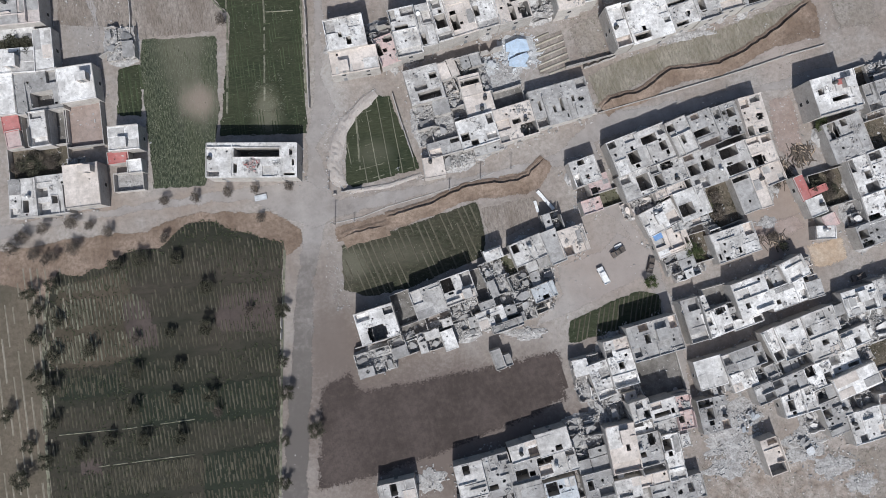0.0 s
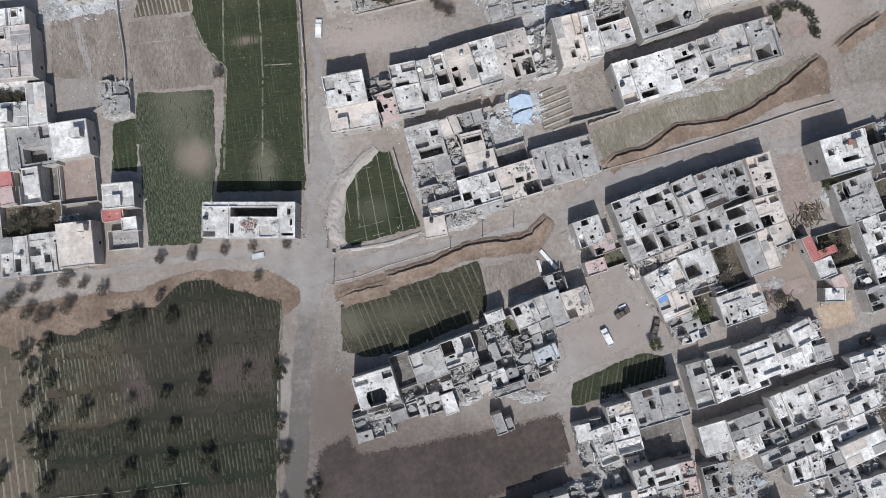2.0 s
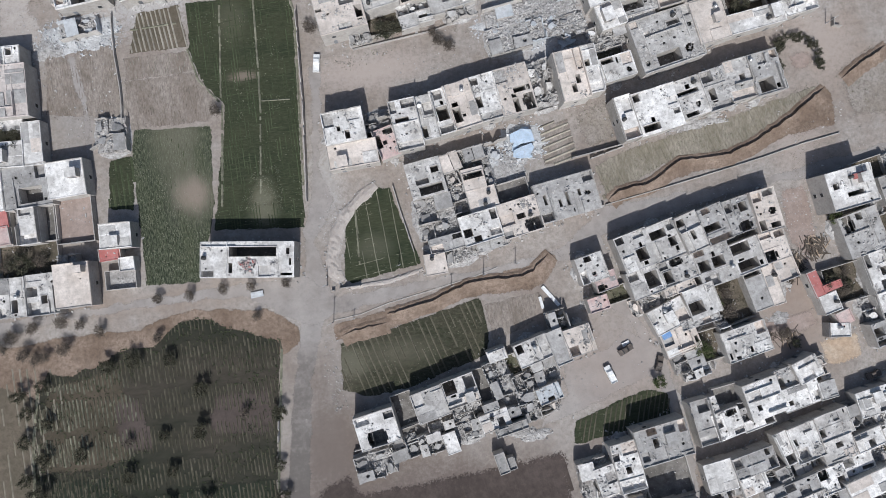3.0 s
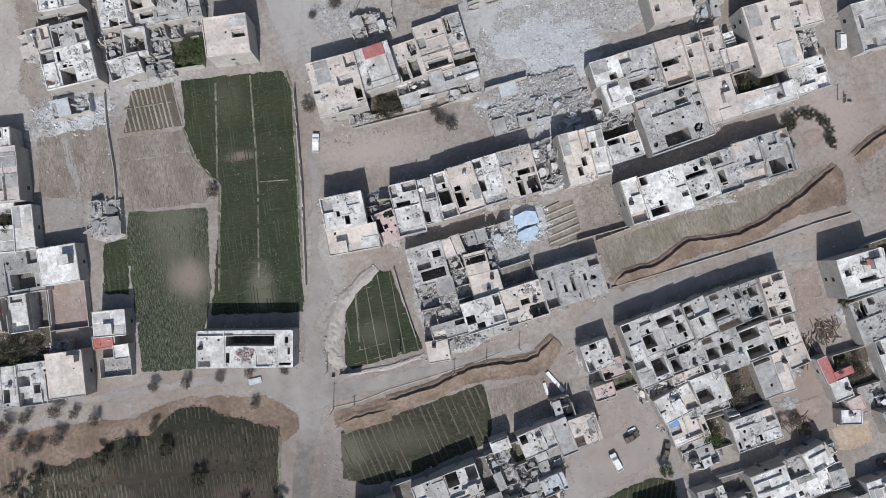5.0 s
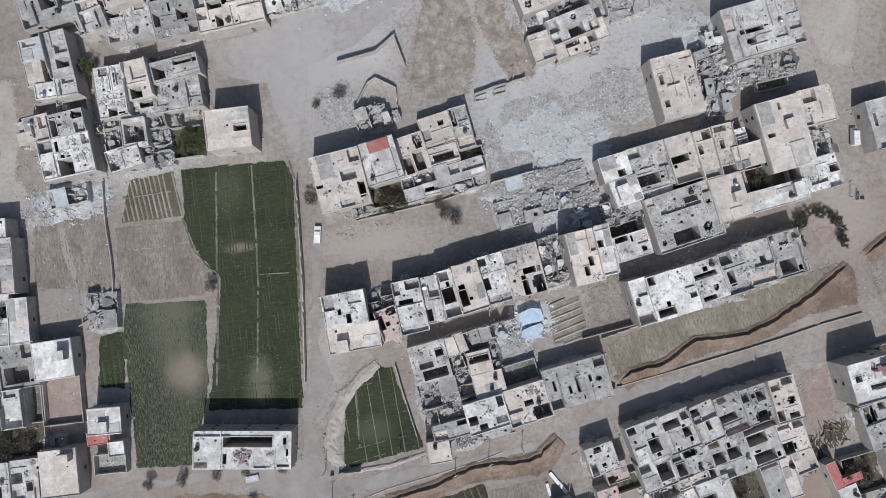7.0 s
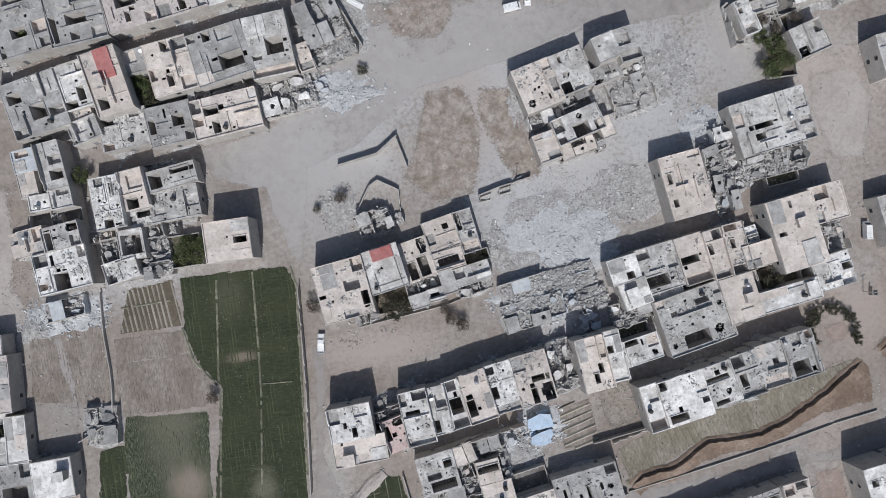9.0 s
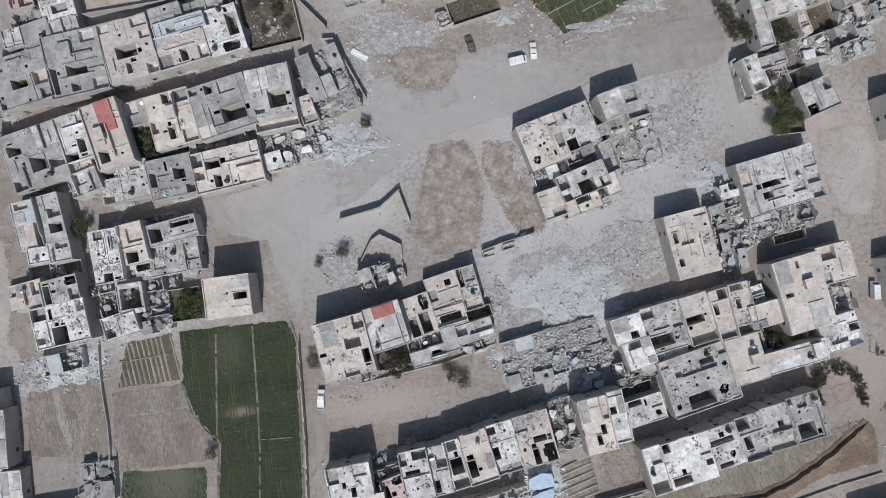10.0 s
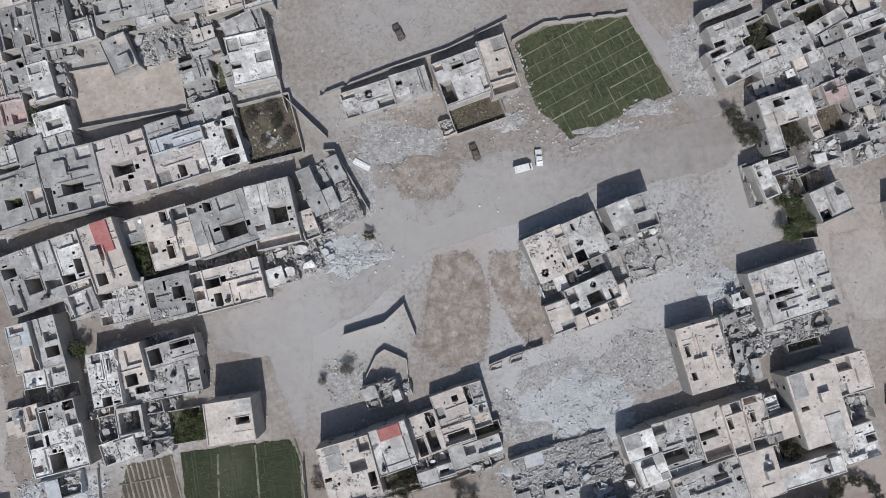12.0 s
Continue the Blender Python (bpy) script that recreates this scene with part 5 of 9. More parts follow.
    for k in [rng.uniform(0.2, 0.6) for _ in range(int(w * d * damage * 0.05 + rng.random() * 1.6))] + [rng.uniform(1.0, 2.0) for _ in range(int(max(0, damage - 0.2) * w * d * 0.035 + rng.random() * 0.8 * (damage > 0.25)))]:
        for _ in range(8):
            cx, cy = rng.uniform(-X, X), rng.uniform(-Y, Y)
            g = k + 0.25
            if abs(cx) + g < X and abs(cy) + g < Y and not any(cx - g < c[2] and cx + g > c[0] and cy - g < c[3] and cy + g > c[1] for c in cuts) \
                    and not any(abs(cx - o[0]) < k + o[2] + 0.1 and abs(cy - o[1]) < k + o[2] + 0.1 for o in holes):
                holes.append((cx, cy, k))
                break
    part("roof", slab_roof(w, d, h, slab, cuts, holes, rng), style, root)

    # roofs of single rooms, laid a little higher and of other plaster
    raised = []
    for _ in range(rng.choice((2, 3, 4)) + int(w * d / 60) if w * d > 30 else 0):
        a, e = w * rng.uniform(0.25, 0.55), d * rng.uniform(0.22, 0.5)
        ax = rng.choice((-X + 0.24, X - 0.24 - a, rng.uniform(-X + 0.24, X - 0.24 - a)))
        ay = rng.choice((-Y + 0.24, Y - 0.24 - e, rng.uniform(-Y + 0.24, Y - 0.24 - e)))
        if any(ax < c[2] + 0.25 and ax + a > c[0] - 0.25 and ay < c[3] + 0.25 and ay + e > c[1] - 0.25 for c in cuts) or any(ax < o[0] + o[2] and ax + a > o[0] - o[2] and ay < o[1] + o[2] and ay + e > o[1] - o[2] for o in holes) \
                or any(ax < c[2] + 0.1 and ax + a > c[0] - 0.1 and ay < c[3] + 0.1 and ay + e > c[1] - 0.1 for c in raised) or red or huts:
            continue
        up = rng.choice((0.05, 0.07, 0.1, 0.16, 0.28))
        raised.append((ax, ay, ax + a, ay + e, up))
        sh = Shape()
        sh.box(ax, ay, h, ax + a, ay + e, h + up)
        other = {"white": ("pale", "pale", "grey", "cream"), "pale": ("white", "grey", "cream", "pale"), "cream": ("pale", "white", "cream", "grey"), "grey": ("pale", "grey", "pale", "cream")}.get(style, ("pale", "grey"))
        part("room_roof", sh, rng.choice(other), root)

    def top(px, py):
        return h + max([0.0] + [r[4] for r in raised if r[0] - 0.1 < px < r[2] + 0.1 and r[1] - 0.1 < py < r[3] + 0.1])

    def free(cx, cy, g):
        return abs(cx) + g < X - 0.2 and abs(cy) + g < Y - 0.2 and not any(cx - g < c[2] and cx + g > c[0] and cy - g < c[3] and cy + g > c[1] for c in cuts) \
            and not any(abs(cx - o[0]) < g + o[2] and abs(cy - o[1]) < g + o[2] for o in holes)

    # parapets, broken down where the house was hit
    up = rng.choice((0.12, 0.2, 0.25, 0.35, 0.5))
    party = rng.choice((0.6, 0.9, 1.2, 1.4)) if long_plot and damage > 0 else up
    for p, q, up in (((-X, -Y + 0.1), (X, -Y + 0.1), up), ((-X, Y - 0.1), (X, Y - 0.1), up), ((-X + 0.1, -Y + 0.2), (-X + 0.1, Y - 0.2), party), ((X - 0.1, -Y + 0.2), (X - 0.1, Y - 0.2), party)):
        if rng.random() < 0.15 + damage * 0.3:
            continue
        n = max(2, int(math.hypot(q[0] - p[0], q[1] - p[1]) / 0.9))
        tops, now = [], 1.0
        for _ in range(n + 1):
            if rng.random() < damage * 0.35:
                now = rng.choice((0.05, 0.3, 0.6, 1.0, 1.0))
            elif rng.random() < 0.3:
                now = 1.0
            tops.append(h + up * now)
        sh = Shape()
        strip(sh, p, q, 0.2, h, tops)
        part("parapet", sh, style if rng.random() < 0.7 else "wall", root)
    for u, v, du, dv in huts:
        hut_on(root, rng, u - du / 2, v - dv / 2, u + du / 2, v + dv / 2, h, 2.2, style)
    if not huts and w * d > 50 and rng.random() < 0.4 - damage * 0.3:
        a, b = rng.uniform(1.1, 1.7), rng.uniform(1.2, 2.1)
        for _ in range(10):
            px, py = rng.uniform(-X, X), rng.uniform(-Y, Y)
            if free(px, py, max(a, b) + 0.15):
                hut_on(root, rng, px - a, py - b, px + a, py + b, h, rng.uniform(1.0, 2.1), style)
                break
    # dividing walls that stand above the roof
    for _ in range(int(w * d / 22 + rng.random() + 3 * damage) if damage > 0.05 else 0):
        lengthwise = rng.random() < 0.4
        u, v, e = rng.uniform(-X * 0.8, X * 0.8), rng.uniform(-Y * 0.8, Y * 0.8), rng.uniform(1.5, 5)
        p, q = ((max(-X + 0.3, u - e), v), (min(X - 0.3, u + e), v)) if lengthwise else ((u, max(-Y + 0.3, v - e)), (u, min(Y - 0.3, v + e)))
        n = max(2, int(math.hypot(q[0] - p[0], q[1] - p[1]) / 0.8))
        spots = [(p[0] + (q[0] - p[0]) * k / n, p[1] + (q[1] - p[1]) * k / n) for k in range(n + 1)]
        if math.hypot(q[0] - p[0], q[1] - p[1]) < 1.2 or not all(free(sx, sy, 0.05) for sx, sy in spots):
            continue
        tall = rng.choice((0.15, 0.25, 0.35, 0.6, 1.0))
        sh = Shape()
        strip(sh, p, q, 0.18, h, [h + tall * rng.uniform(1 - damage * 0.5, 1.0) for _ in spots])
        part("dividing_wall", sh, style, root)
    for u, v, du, dv in red:
        sh = Shape()
        sh.box(u - du / 2, v - dv / 2, h + 0.004, u + du / 2, v + dv / 2, h + 0.45)
        part("red_roof", sh, "red", root, "faded red painted sheet roof")
    for _ in range(rng.choice((0, 0, 1, 1, 2))):
        px, py = rng.uniform(-X, X), rng.uniform(-Y, Y)
        if free(px, py, 0.7):
            placed("water_tank", TANK_MESH[rng.choice(("tank", "tank", "steel"))], root, px, py, top(px, py), rng.uniform(0, 90))
    if rng.random() < 0.04:
        px, py = rng.uniform(-X, X), rng.uniform(-Y, Y)
        if free(px, py, 0.5):
            placed("satellite_dish", DISH_MESH, root, px, py, h + 0.5, 10, 40)
    # litter on the roof, in the courtyards and along the foot of the walls
    bits = Shape()
    for _ in range(int(w * d * (0.25 + damage * 3.2))):
        sx = 0.12 + (0.25 + damage * 0.45) * rng.random() ** 2.8
        px, py = rng.uniform(-X, X), rng.uniform(-Y, Y)
        if noise.noise((x + px * 0.35, y + py * 0.35, 2)) > rng.uniform(-0.5, 0.3) and free(px, py, sx * 0.5):
            bits.chunk(px, py, top(px, py) + sx * 0.15, sx * rng.uniform(0.8, 2.0), sx, sx * rng.uniform(0.3, 0.8), rng)
    for _ in range(int(damage * w * d * 0.09 + rng.random() * 0.9)):
        px, py = rng.uniform(-X, X) * 0.9, rng.uniform(-Y, Y) * 0.9
        if free(px, py, 0.5):
            drift(bits, rng, px, py, top(px, py), rng.uniform(0.6, 1.8), 0.45, 0.36, 34)
            if damage > 0.3 and rng.random() < 0.4:
                bits.shard(px, py, top(px, py) + 0.25, rng.uniform(0.3, 0.8), rng.uniform(0.3, 0.6), 0.12, rng, 0.4)
    # rubble heaped along kerbs and party walls
    for _ in range(int(damage * (w + d) * 0.25)):
        u = rng.uniform(-0.9, 0.9)
        px, py = rng.choice(((u * X, rng.choice((-Y, Y)) * 0.93), (rng.choice((-X, X)) * 0.93, u * Y)))
        for _ in range(26):
            qx, qy = px + rng.gauss(0, 0.7), py + rng.gauss(0, 0.7)
            if free(qx, qy, 0.1):
                sx = 0.1 + 0.3 * rng.random() ** 2
                bits.chunk(qx, qy, top(qx, qy) + sx * 0.2, sx * 1.5, sx, sx * 0.7, rng)
    # splintered planks and bent bars
    for _ in range(int(damage * w * d * 0.06)):
        px, py, g, e = rng.uniform(-X, X) * 0.85, rng.uniform(-Y, Y) * 0.85, rng.uniform(0, 3.2), rng.uniform(0.4, 1.2)
        if free(px, py, 0.3) and free(px + e * math.cos(g), py + e * math.sin(g), 0.1):
            bits.beam((px, py), (px + e * math.cos(g), py + e * math.sin(g)), 0.1, top(px, py), top(px, py) + 0.14)
    for a0, b0, a1, b1 in yards:
        scatter(bits, rng, int((a1 - a0) * (b1 - b0) * (0.6 + damage * 2.4)), a0, b0, a1, b1, 0.33, 0.3 + damage * 0.4)
    for cx, cy, k in holes:
        drift(bits, rng, cx, cy, max(0.1, h - 1.5), k * 1.2, 0.9, 0.5, int(8 + 22 * k))
    for _ in range(int((w + d) * (0.8 + damage * 8))):
        g = 0.2 + (1.0 + 2.2 * damage) * rng.random() ** 1.6
        px, py = rng.choice(((rng.uniform(-X, X), rng.choice((-Y - g, Y + g))), (rng.choice((-X - g, X + g)), rng.uniform(-Y, Y))))
        sx = 0.1 + 0.45 * rng.random() ** 3
        bits.chunk(px, py, 0.05 + sx * 0.15, sx * 1.5, sx, sx * 0.6, rng)
    if damage >= 0.4:
        slope = Shape()
        for p, q in (((-X, -Y), (X, -Y)), ((X, -Y), (X, Y)), ((X, Y), (-X, Y)), ((-X, Y), (-X, -Y))):
            if rng.random() < damage:
                f0 = rng.uniform(0, 0.4)
                f1 = f0 + rng.uniform(0.35, 0.6)
                a, b = Vector(p), Vector(q)
                slope.skirt(a.lerp(b, f0), a.lerp(b, min(1, f1)), rng.uniform(0.9, 2.6), rng.uniform(0.5, 1.6), rng)
        if slope.f:
            part("rubble_slope", slope, "rubble_dust", root, kind="stuff")
    if bits.f:
        part("rubble", bits, "rubble", root, kind="stuff")
    openings(root, rng, w, d, h, x, y, rot)


def build_ruin(x, y, w, d, rot, h, style, damage):
    """Bare walls, broken partitions and a fallen roof."""
    COUNT[0] += 1
    rng = random.Random(COUNT[0] * 17 + 3)
    root = tagged(empty("ruined_house", x, y, rot), "roofless " + HOUSE_WORDS[style] + " ruin filled with broken concrete", "ruin", "houses of the town")
    X, Y = w / 2, d / 2

    def broken(name, p, q):
        n = max(2, int(math.hypot(q[0] - p[0], q[1] - p[1]) / 0.7))
        tops, now = [], rng.uniform(0.5, 1.0)
        for _ in range(n + 1):
            now = min(1.0, max(0.08, now + rng.uniform(-0.35, 0.3)))
            if rng.random() < damage * 0.15:
                now = 0.06
            tops.append(h * now)
        sh = Shape()
        strip(sh, p, q, 0.25, -0.1, tops)
        part(name, sh, style if rng.random() < 0.5 else "wall", root)

    broken("wall", (-X, -Y), (X, -Y))
    broken("wall", (-X, Y), (X, Y))
    broken("wall", (-X, -Y), (-X, Y))
    broken("wall", (X, -Y), (X, Y))
    cells = [(-X, -Y, X, Y)]
    for _ in range(2 + int(w * d / 35)):
        c = max(cells, key=lambda r: (r[2] - r[0]) * (r[3] - r[1]))
        if min(c[2] - c[0], c[3] - c[1]) < 2.4:
            break
        cells.remove(c)
        f = rng.uniform(0.35, 0.65)
        if c[2] - c[0] > c[3] - c[1]:
            m = c[0] + (c[2] - c[0]) * f
            broken("partition", (m, c[1]), (m, c[3]))
            cells += [(c[0], c[1], m, c[3]), (m, c[1], c[2], c[3])]
        else:
            m = c[1] + (c[3] - c[1]) * f
            broken("partition", (c[0], m), (c[2], m))
            cells += [(c[0], c[1], c[2], m), (c[0], m, c[2], c[3])]
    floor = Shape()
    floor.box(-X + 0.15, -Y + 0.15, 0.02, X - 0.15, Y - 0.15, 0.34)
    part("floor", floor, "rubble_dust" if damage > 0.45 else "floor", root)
    bits, fill = Shape(), Shape()
    for r in cells:
        k = rng.random()
        level, m = h * rng.choice((0.12, 0.25, 0.4, 0.55, 0.7)), len(fill.v)
        for i in range(5):
            for j in range(5):
                e = (0.4 + 0.6 * rng.random()) * (1.0 if i in (1, 2, 3) and j in (1, 2, 3) else 0.75)
                fill.v.append((r[0] + (r[2] - r[0]) * i / 4, r[1] + (r[3] - r[1]) * j / 4, 0.36 + level * e))
        for i in range(4):
            for j in range(4):
                o = m + i * 5 + j
                fill.f.append((o, o + 5, o + 6, o + 1))
        cx, cy = (r[0] + r[2]) / 2, (r[1] + r[3]) / 2
        a, b = (r[2] - r[0]) / 2, (r[3] - r[1]) / 2
        if k > 0.55 + damage * 0.4:
            holes = [(0.2 * a, 0.1 * b, min(a, b) * rng.uniform(0.3, 0.6))] if rng.random() < damage else []
            ob = part("roof_slab", slab_roof(2 * a - 0.2, 2 * b - 0.2, 0.0, 0.2, [], holes, rng), style, root)
            ob.location = (cx, cy, h * 0.92 + 0.2)
        elif k > 0.15 and min(a, b) > 1 and damage < 0.85:
            fallen = Shape()
            fallen.shard(0, 0, 0, a * rng.uniform(0.35, 0.8), b * rng.uniform(0.35, 0.8), 0.2, rng, 0.0, 0.0)
            ob = part("fallen_slab", fallen, style, root)
            ob.matrix_local = pose(cx + a * rng.uniform(-0.25, 0.25), cy + b * rng.uniform(-0.25, 0.25), 0.5 + level + h * rng.uniform(0.0, 0.15), rng.uniform(-15, 15), rng.uniform(-15, 15), rng.uniform(-20, 20))
        scatter(bits, rng, int(9 * a * b * (0.6 + damage * 1.5)), r[0], r[1], r[2], r[3], 0.36 + level * 0.75, 0.3 + damage * 0.3)
        for _ in range(2):
            drift(bits, rng, cx + a * rng.uniform(-0.7, 0.7), cy + b * rng.uniform(-0.7, 0.7), 0.3 + level * 0.7, min(a, b) * 0.9, h * 0.25, 0.5, int(14 + damage * 36))
    if bits.f:
        part("rubble", bits, "rubble", root, kind="stuff")
    part("rubble_fill", fill, "rubble_dust", root, kind="stuff")
    slope = Shape()
    for p, q in (((-X, -Y), (X, -Y)), ((X, -Y), (X, Y)), ((X, Y), (-X, Y)), ((-X, Y), (-X, -Y))):
        if rng.random() < 0.3 + damage * 0.4:
            slope.skirt(p, q, rng.uniform(0.6, 1.8), h * rng.uniform(0.15, 0.4), rng)
    if slope.f:
        part("rubble_slope", slope, "rubble_dust", root, kind="stuff")


# the bare style has a dark floor that stands in for shade
YARDS = {"brush": ("orchard", "walled yard full of dry grey-green scrub"), "earth": ("pinkish", "walled yard with a bare brown earth floor"), "veg": ("grass", "walled garden overgrown with dark shrubs"), "sand": ("sand", "walled yard with a bare sandy floor"), "rubble": ("rubble_dust", "walled yard strewn with rubble"),
         "grass": ("grass", "narrow walled strip of green grass"), "bare": ("floor", "walled yard, shade put into its dark bare floor")}


def build_yard(x, y, w, d, rot, style):
    COUNT[0] += 1
    rng = random.Random(COUNT[0] * 13)
    material, label = YARDS[style]
    root = tagged(empty("walled_yard", x, y, rot), label, "yard", "yards of the town")
    X, Y = w / 2, d / 2
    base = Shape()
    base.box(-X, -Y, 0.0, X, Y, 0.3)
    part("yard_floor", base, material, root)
    for p, q in (((-X, -Y), (X, -Y)), ((-X, Y), (X, Y)), ((-X, -Y), (-X, Y)), ((X, -Y), (X, Y))):
        sh = Shape()
        sh.beam(p, q, 0.22, 0.0, rng.uniform(1.5, 2.3))
        part("yard_wall", sh, "wall", root)
    pts = [(-X + 0.4, -Y + 0.4), (X - 0.4, -Y + 0.4), (X - 0.4, Y - 0.4), (-X + 0.4, Y - 0.4)]
    if style == "brush":
        tufts(root, "shrubs", pts, 0.3, 3.4, 0.3, "leaf_dark", COUNT[0], keep=0.25)
        tufts(root, "undergrowth", pts, 0.3, 6.0, 0.25, "leaf_dry", COUNT[0] + 1, keep=0.35)
    elif style in ("veg", "grass"):
        tufts(root, "shrubs", pts, 0.3, 3.0, 0.4, "leaf_dry" if COUNT[0] % 2 else "leaf_dark", COUNT[0], keep=0.35)
        tufts(root, "undergrowth", pts, 0.3, 2.0, 0.3, "leaf_green", COUNT[0] + 1, keep=0.3)
    else:
        bits = Shape()
        scatter(bits, rng, int(w * d * (2.2 if style == "rubble" else 0.35)), -X, -Y, X, Y, 0.3, 0.4)
        if bits.f:
            part("rubble", bits, "rubble", root, kind="stuff")


PLAN, PLOTS = [], []


def house(x, y, w, d, rot, *rest, **more):
    PLAN.append((build_house, [x, y, w, d, rot], rest, more))


def ruin(x, y, w, d, rot, *rest):
    PLAN.append((build_ruin, [x, y, w, d, rot], rest, {}))


def yard(x, y, w, d, rot, *rest):
    PLAN.append((build_yard, [x, y, w, d, rot], rest, {}))


def within(px, py, plot):
    x, y, w, d, rot = plot
    c, s = math.cos(radians(rot)), math.sin(radians(rot))
    u, v = (px - x) * c + (py - y) * s, -(px - x) * s + (py - y) * c
    return abs(u) < w / 2 and abs(v) < d / 2


def build_town():
    """Neighbours stand wall to wall: close the slits between plots, then build."""
    plots = [tuple(p[1]) for p in PLAN]
    PLOTS.extend(plots)
    for i, (builder, (x, y, w, d, rot), rest, more) in enumerate(PLAN):
        near = [q for k, q in enumerate(plots) if k != i and math.hypot(q[0] - x, q[1] - y) < (w + d + q[2] + q[3]) / 2]
        c, s = math.cos(radians(rot)), math.sin(radians(rot))
        add = []
        for ux, uy, half, run in ((1, 0, w / 2, d), (-1, 0, w / 2, d), (0, 1, d / 2, w), (0, -1, d / 2, w)):
            grow = 0.0
            for e in (0.15, 0.45, 0.75, 1.05, 1.35, 1.6):
                hits = 0
                for f in (-0.42, -0.2, 0.0, 0.2, 0.42):
                    u, v = ux * (half + e) + uy * f * run, uy * (half + e) + ux * f * run
                    hits += any(within(x + u * c - v * s, y + u * s + v * c, q) for q in near)
                if hits >= 3:
                    grow = 0.0 if e < 0.2 else e / 2 + 0.05
                    break
            add.append(grow)
        du, dv = (add[0] - add[1]) / 2, (add[2] - add[3]) / 2
        plot = [x + du * c - dv * s, y + du * s + dv * c, w + add[0] + add[1], d + add[2] + add[3], rot]
        more = {k: [(o[0] - du, o[1] - dv, o[2], o[3]) for o in v] for k, v in more.items()}
        builder(*plot, *rest, **more)


# far west row
house(-113.0, 112.2, 12.0, 4.6, -0.3, 5.2, "white", 0.3, courts=[(3.2, 0.6, 1.6, 2.0)])
house(-112.2, 102.3, 12.6, 12.8, -0.3, 5.4, "rosy", 0.15, courts=[(-2.0, 4.6, 3.0, 1.8)])
house(-114.6, 93.4, 9.9, 2.3, -1.7, 2.9, "white", 0)
yard(-115.4, 91.5, 10.4, 3.8, 4.3, "brush")
house(-106.6, 88.1, 4.7, 11.6, 0.1, 3.8, "white", 0)
house(-115.8, 85.5, 12.0, 5.7, -1.9, 3.8, "white", 0)
house(-98.3, 77.3, 9.7, 9.7, 2.5, 4.5, "white", 0, huts=[(2.4, 0.8, 2.7, 2.3)])
house(-109.3, 76.4, 11.4, 10.3, 3.3, 3.6, "grey", 0.2, courts=[(0.7, -2.3, 6.2, 4.3)])
house(-120.2, 76.7, 7.7, 10.5, 0.8, 4.0, "white", 0)
yard(-98.8, 66.2, 10.1, 12.1, 0.3, "earth")
house(-109.8, 65.5, 5.6, 9.4, 2.1, 3.8, "white", 0.1)
house(-118.0, 68.4, 4.7, 3.7, 4.8, 2.9, "red", 0)
house(-117.6, 64.0, 4.1, 4.2, 6.1, 2.9, "pink", 0)
yard(-112.3, 57.1, 15.6, 8.6, 0.6, "brush")
house(-86.9, 60.5, 8.4, 6.6, -1.4, 5.0, "white", 0)
house(-89.9, 55.8, 5.9, 3.5, 2.3, 2.7, "red", 0.1)
house(-85.4, 52.6, 4.1, 3.8, 0.7, 3.1, "white", 0)
yard(-87.9, 48.7, 8.1, 5.1, -0.8, "rubble")
house(-99.0, 48.6, 9.0, 11.9, 0.4, 5.0, "cream", 0, huts=[(2.0, 4.0, 3.1, 1.8)])
house(-116.2, 47.0, 7.3, 10.3, -1.2, 3.6, "pale", 0.3, courts=[(0.8, -2.2, 1.6, 3.5)])
house(-108.2, 47.0, 7.5, 10.7, 0.5, 3.6, "pale", 0.3, courts=[(0.7, -1.2, 1.6, 2.2)])
ruin(-86.7, 88.3, 8.3, 9.3, -1.3, 2.7, "grey", 0.5)
house(-52.3, 49.6, 24.6, 9.6, -6.5, 7.0, "white", 0.25, courts=[(1.4, 2.1, 12.4, 2.6), (-4.4, -2.2, 1.0, 2.6), (10.6, 2.2, 0.9, 1.7), (11.2, -0.6, 0.6, 1.8), (10.2, -3.9, 3.0, 0.7)])

# row by the farm road
house(-23.5, 82.2, 10.3, 8.2, 4.7, 7.0, "white", 0.4, courts=[(1.0, -2.7, 1.3, 2.4), (-1.1, -0.7, 0.9, 1.5)])
house(-21.7, 74.2, 13.6, 6.2, 3.8, 5.5, "cream", 0)
ruin(-14.0, 83.7, 6.8, 4.8, 6.1, 4.0, "grey", 0.5)
house(-12.3, 76.5, 5.9, 7.7, 15.1, 4.0, "pink", 0.5, courts=[(-2.0, 1.2, 1.6, 3.8)])
house(-6.5, 80.8, 6.9, 13.9, 6.2, 6.0, "white", 0.6, courts=[(-0.8, 1.4, 3.7, 1.2)])
house(-0.8, 82.0, 4.1, 12.2, 6.7, 6.0, "grey", 0.3, courts=[(-1.2, -3.9, 1.3, 3.1)])
house(3.6, 83.0, 3.6, 12.4, 10.2, 6.0, "white", 0.1, courts=[(-0.0, -0.5, 3.1, 4.0)])
house(9.2, 84.2, 6.8, 12.9, 11.3, 6.5, "cream", 0.1, courts=[(-2.1, -2.4, 2.1, 4.2)])
house(15.9, 85.6, 6.4, 12.8, 9.6, 6.0, "white", 0.5, courts=[(-2.2, -0.9, 1.6, 3.1), (-1.6, -2.2, 1.6, 3.4)])
house(23.7, 86.8, 8.9, 13.2, 8.9, 6.0, "cream", 0.4, courts=[(1.4, -0.2, 3.4, 1.6), (-0.4, -4.4, 1.6, 4.0)])
ruin(32.0, 88.4, 7.1, 13.4, 10.1, 6.0, "white", 0.5)
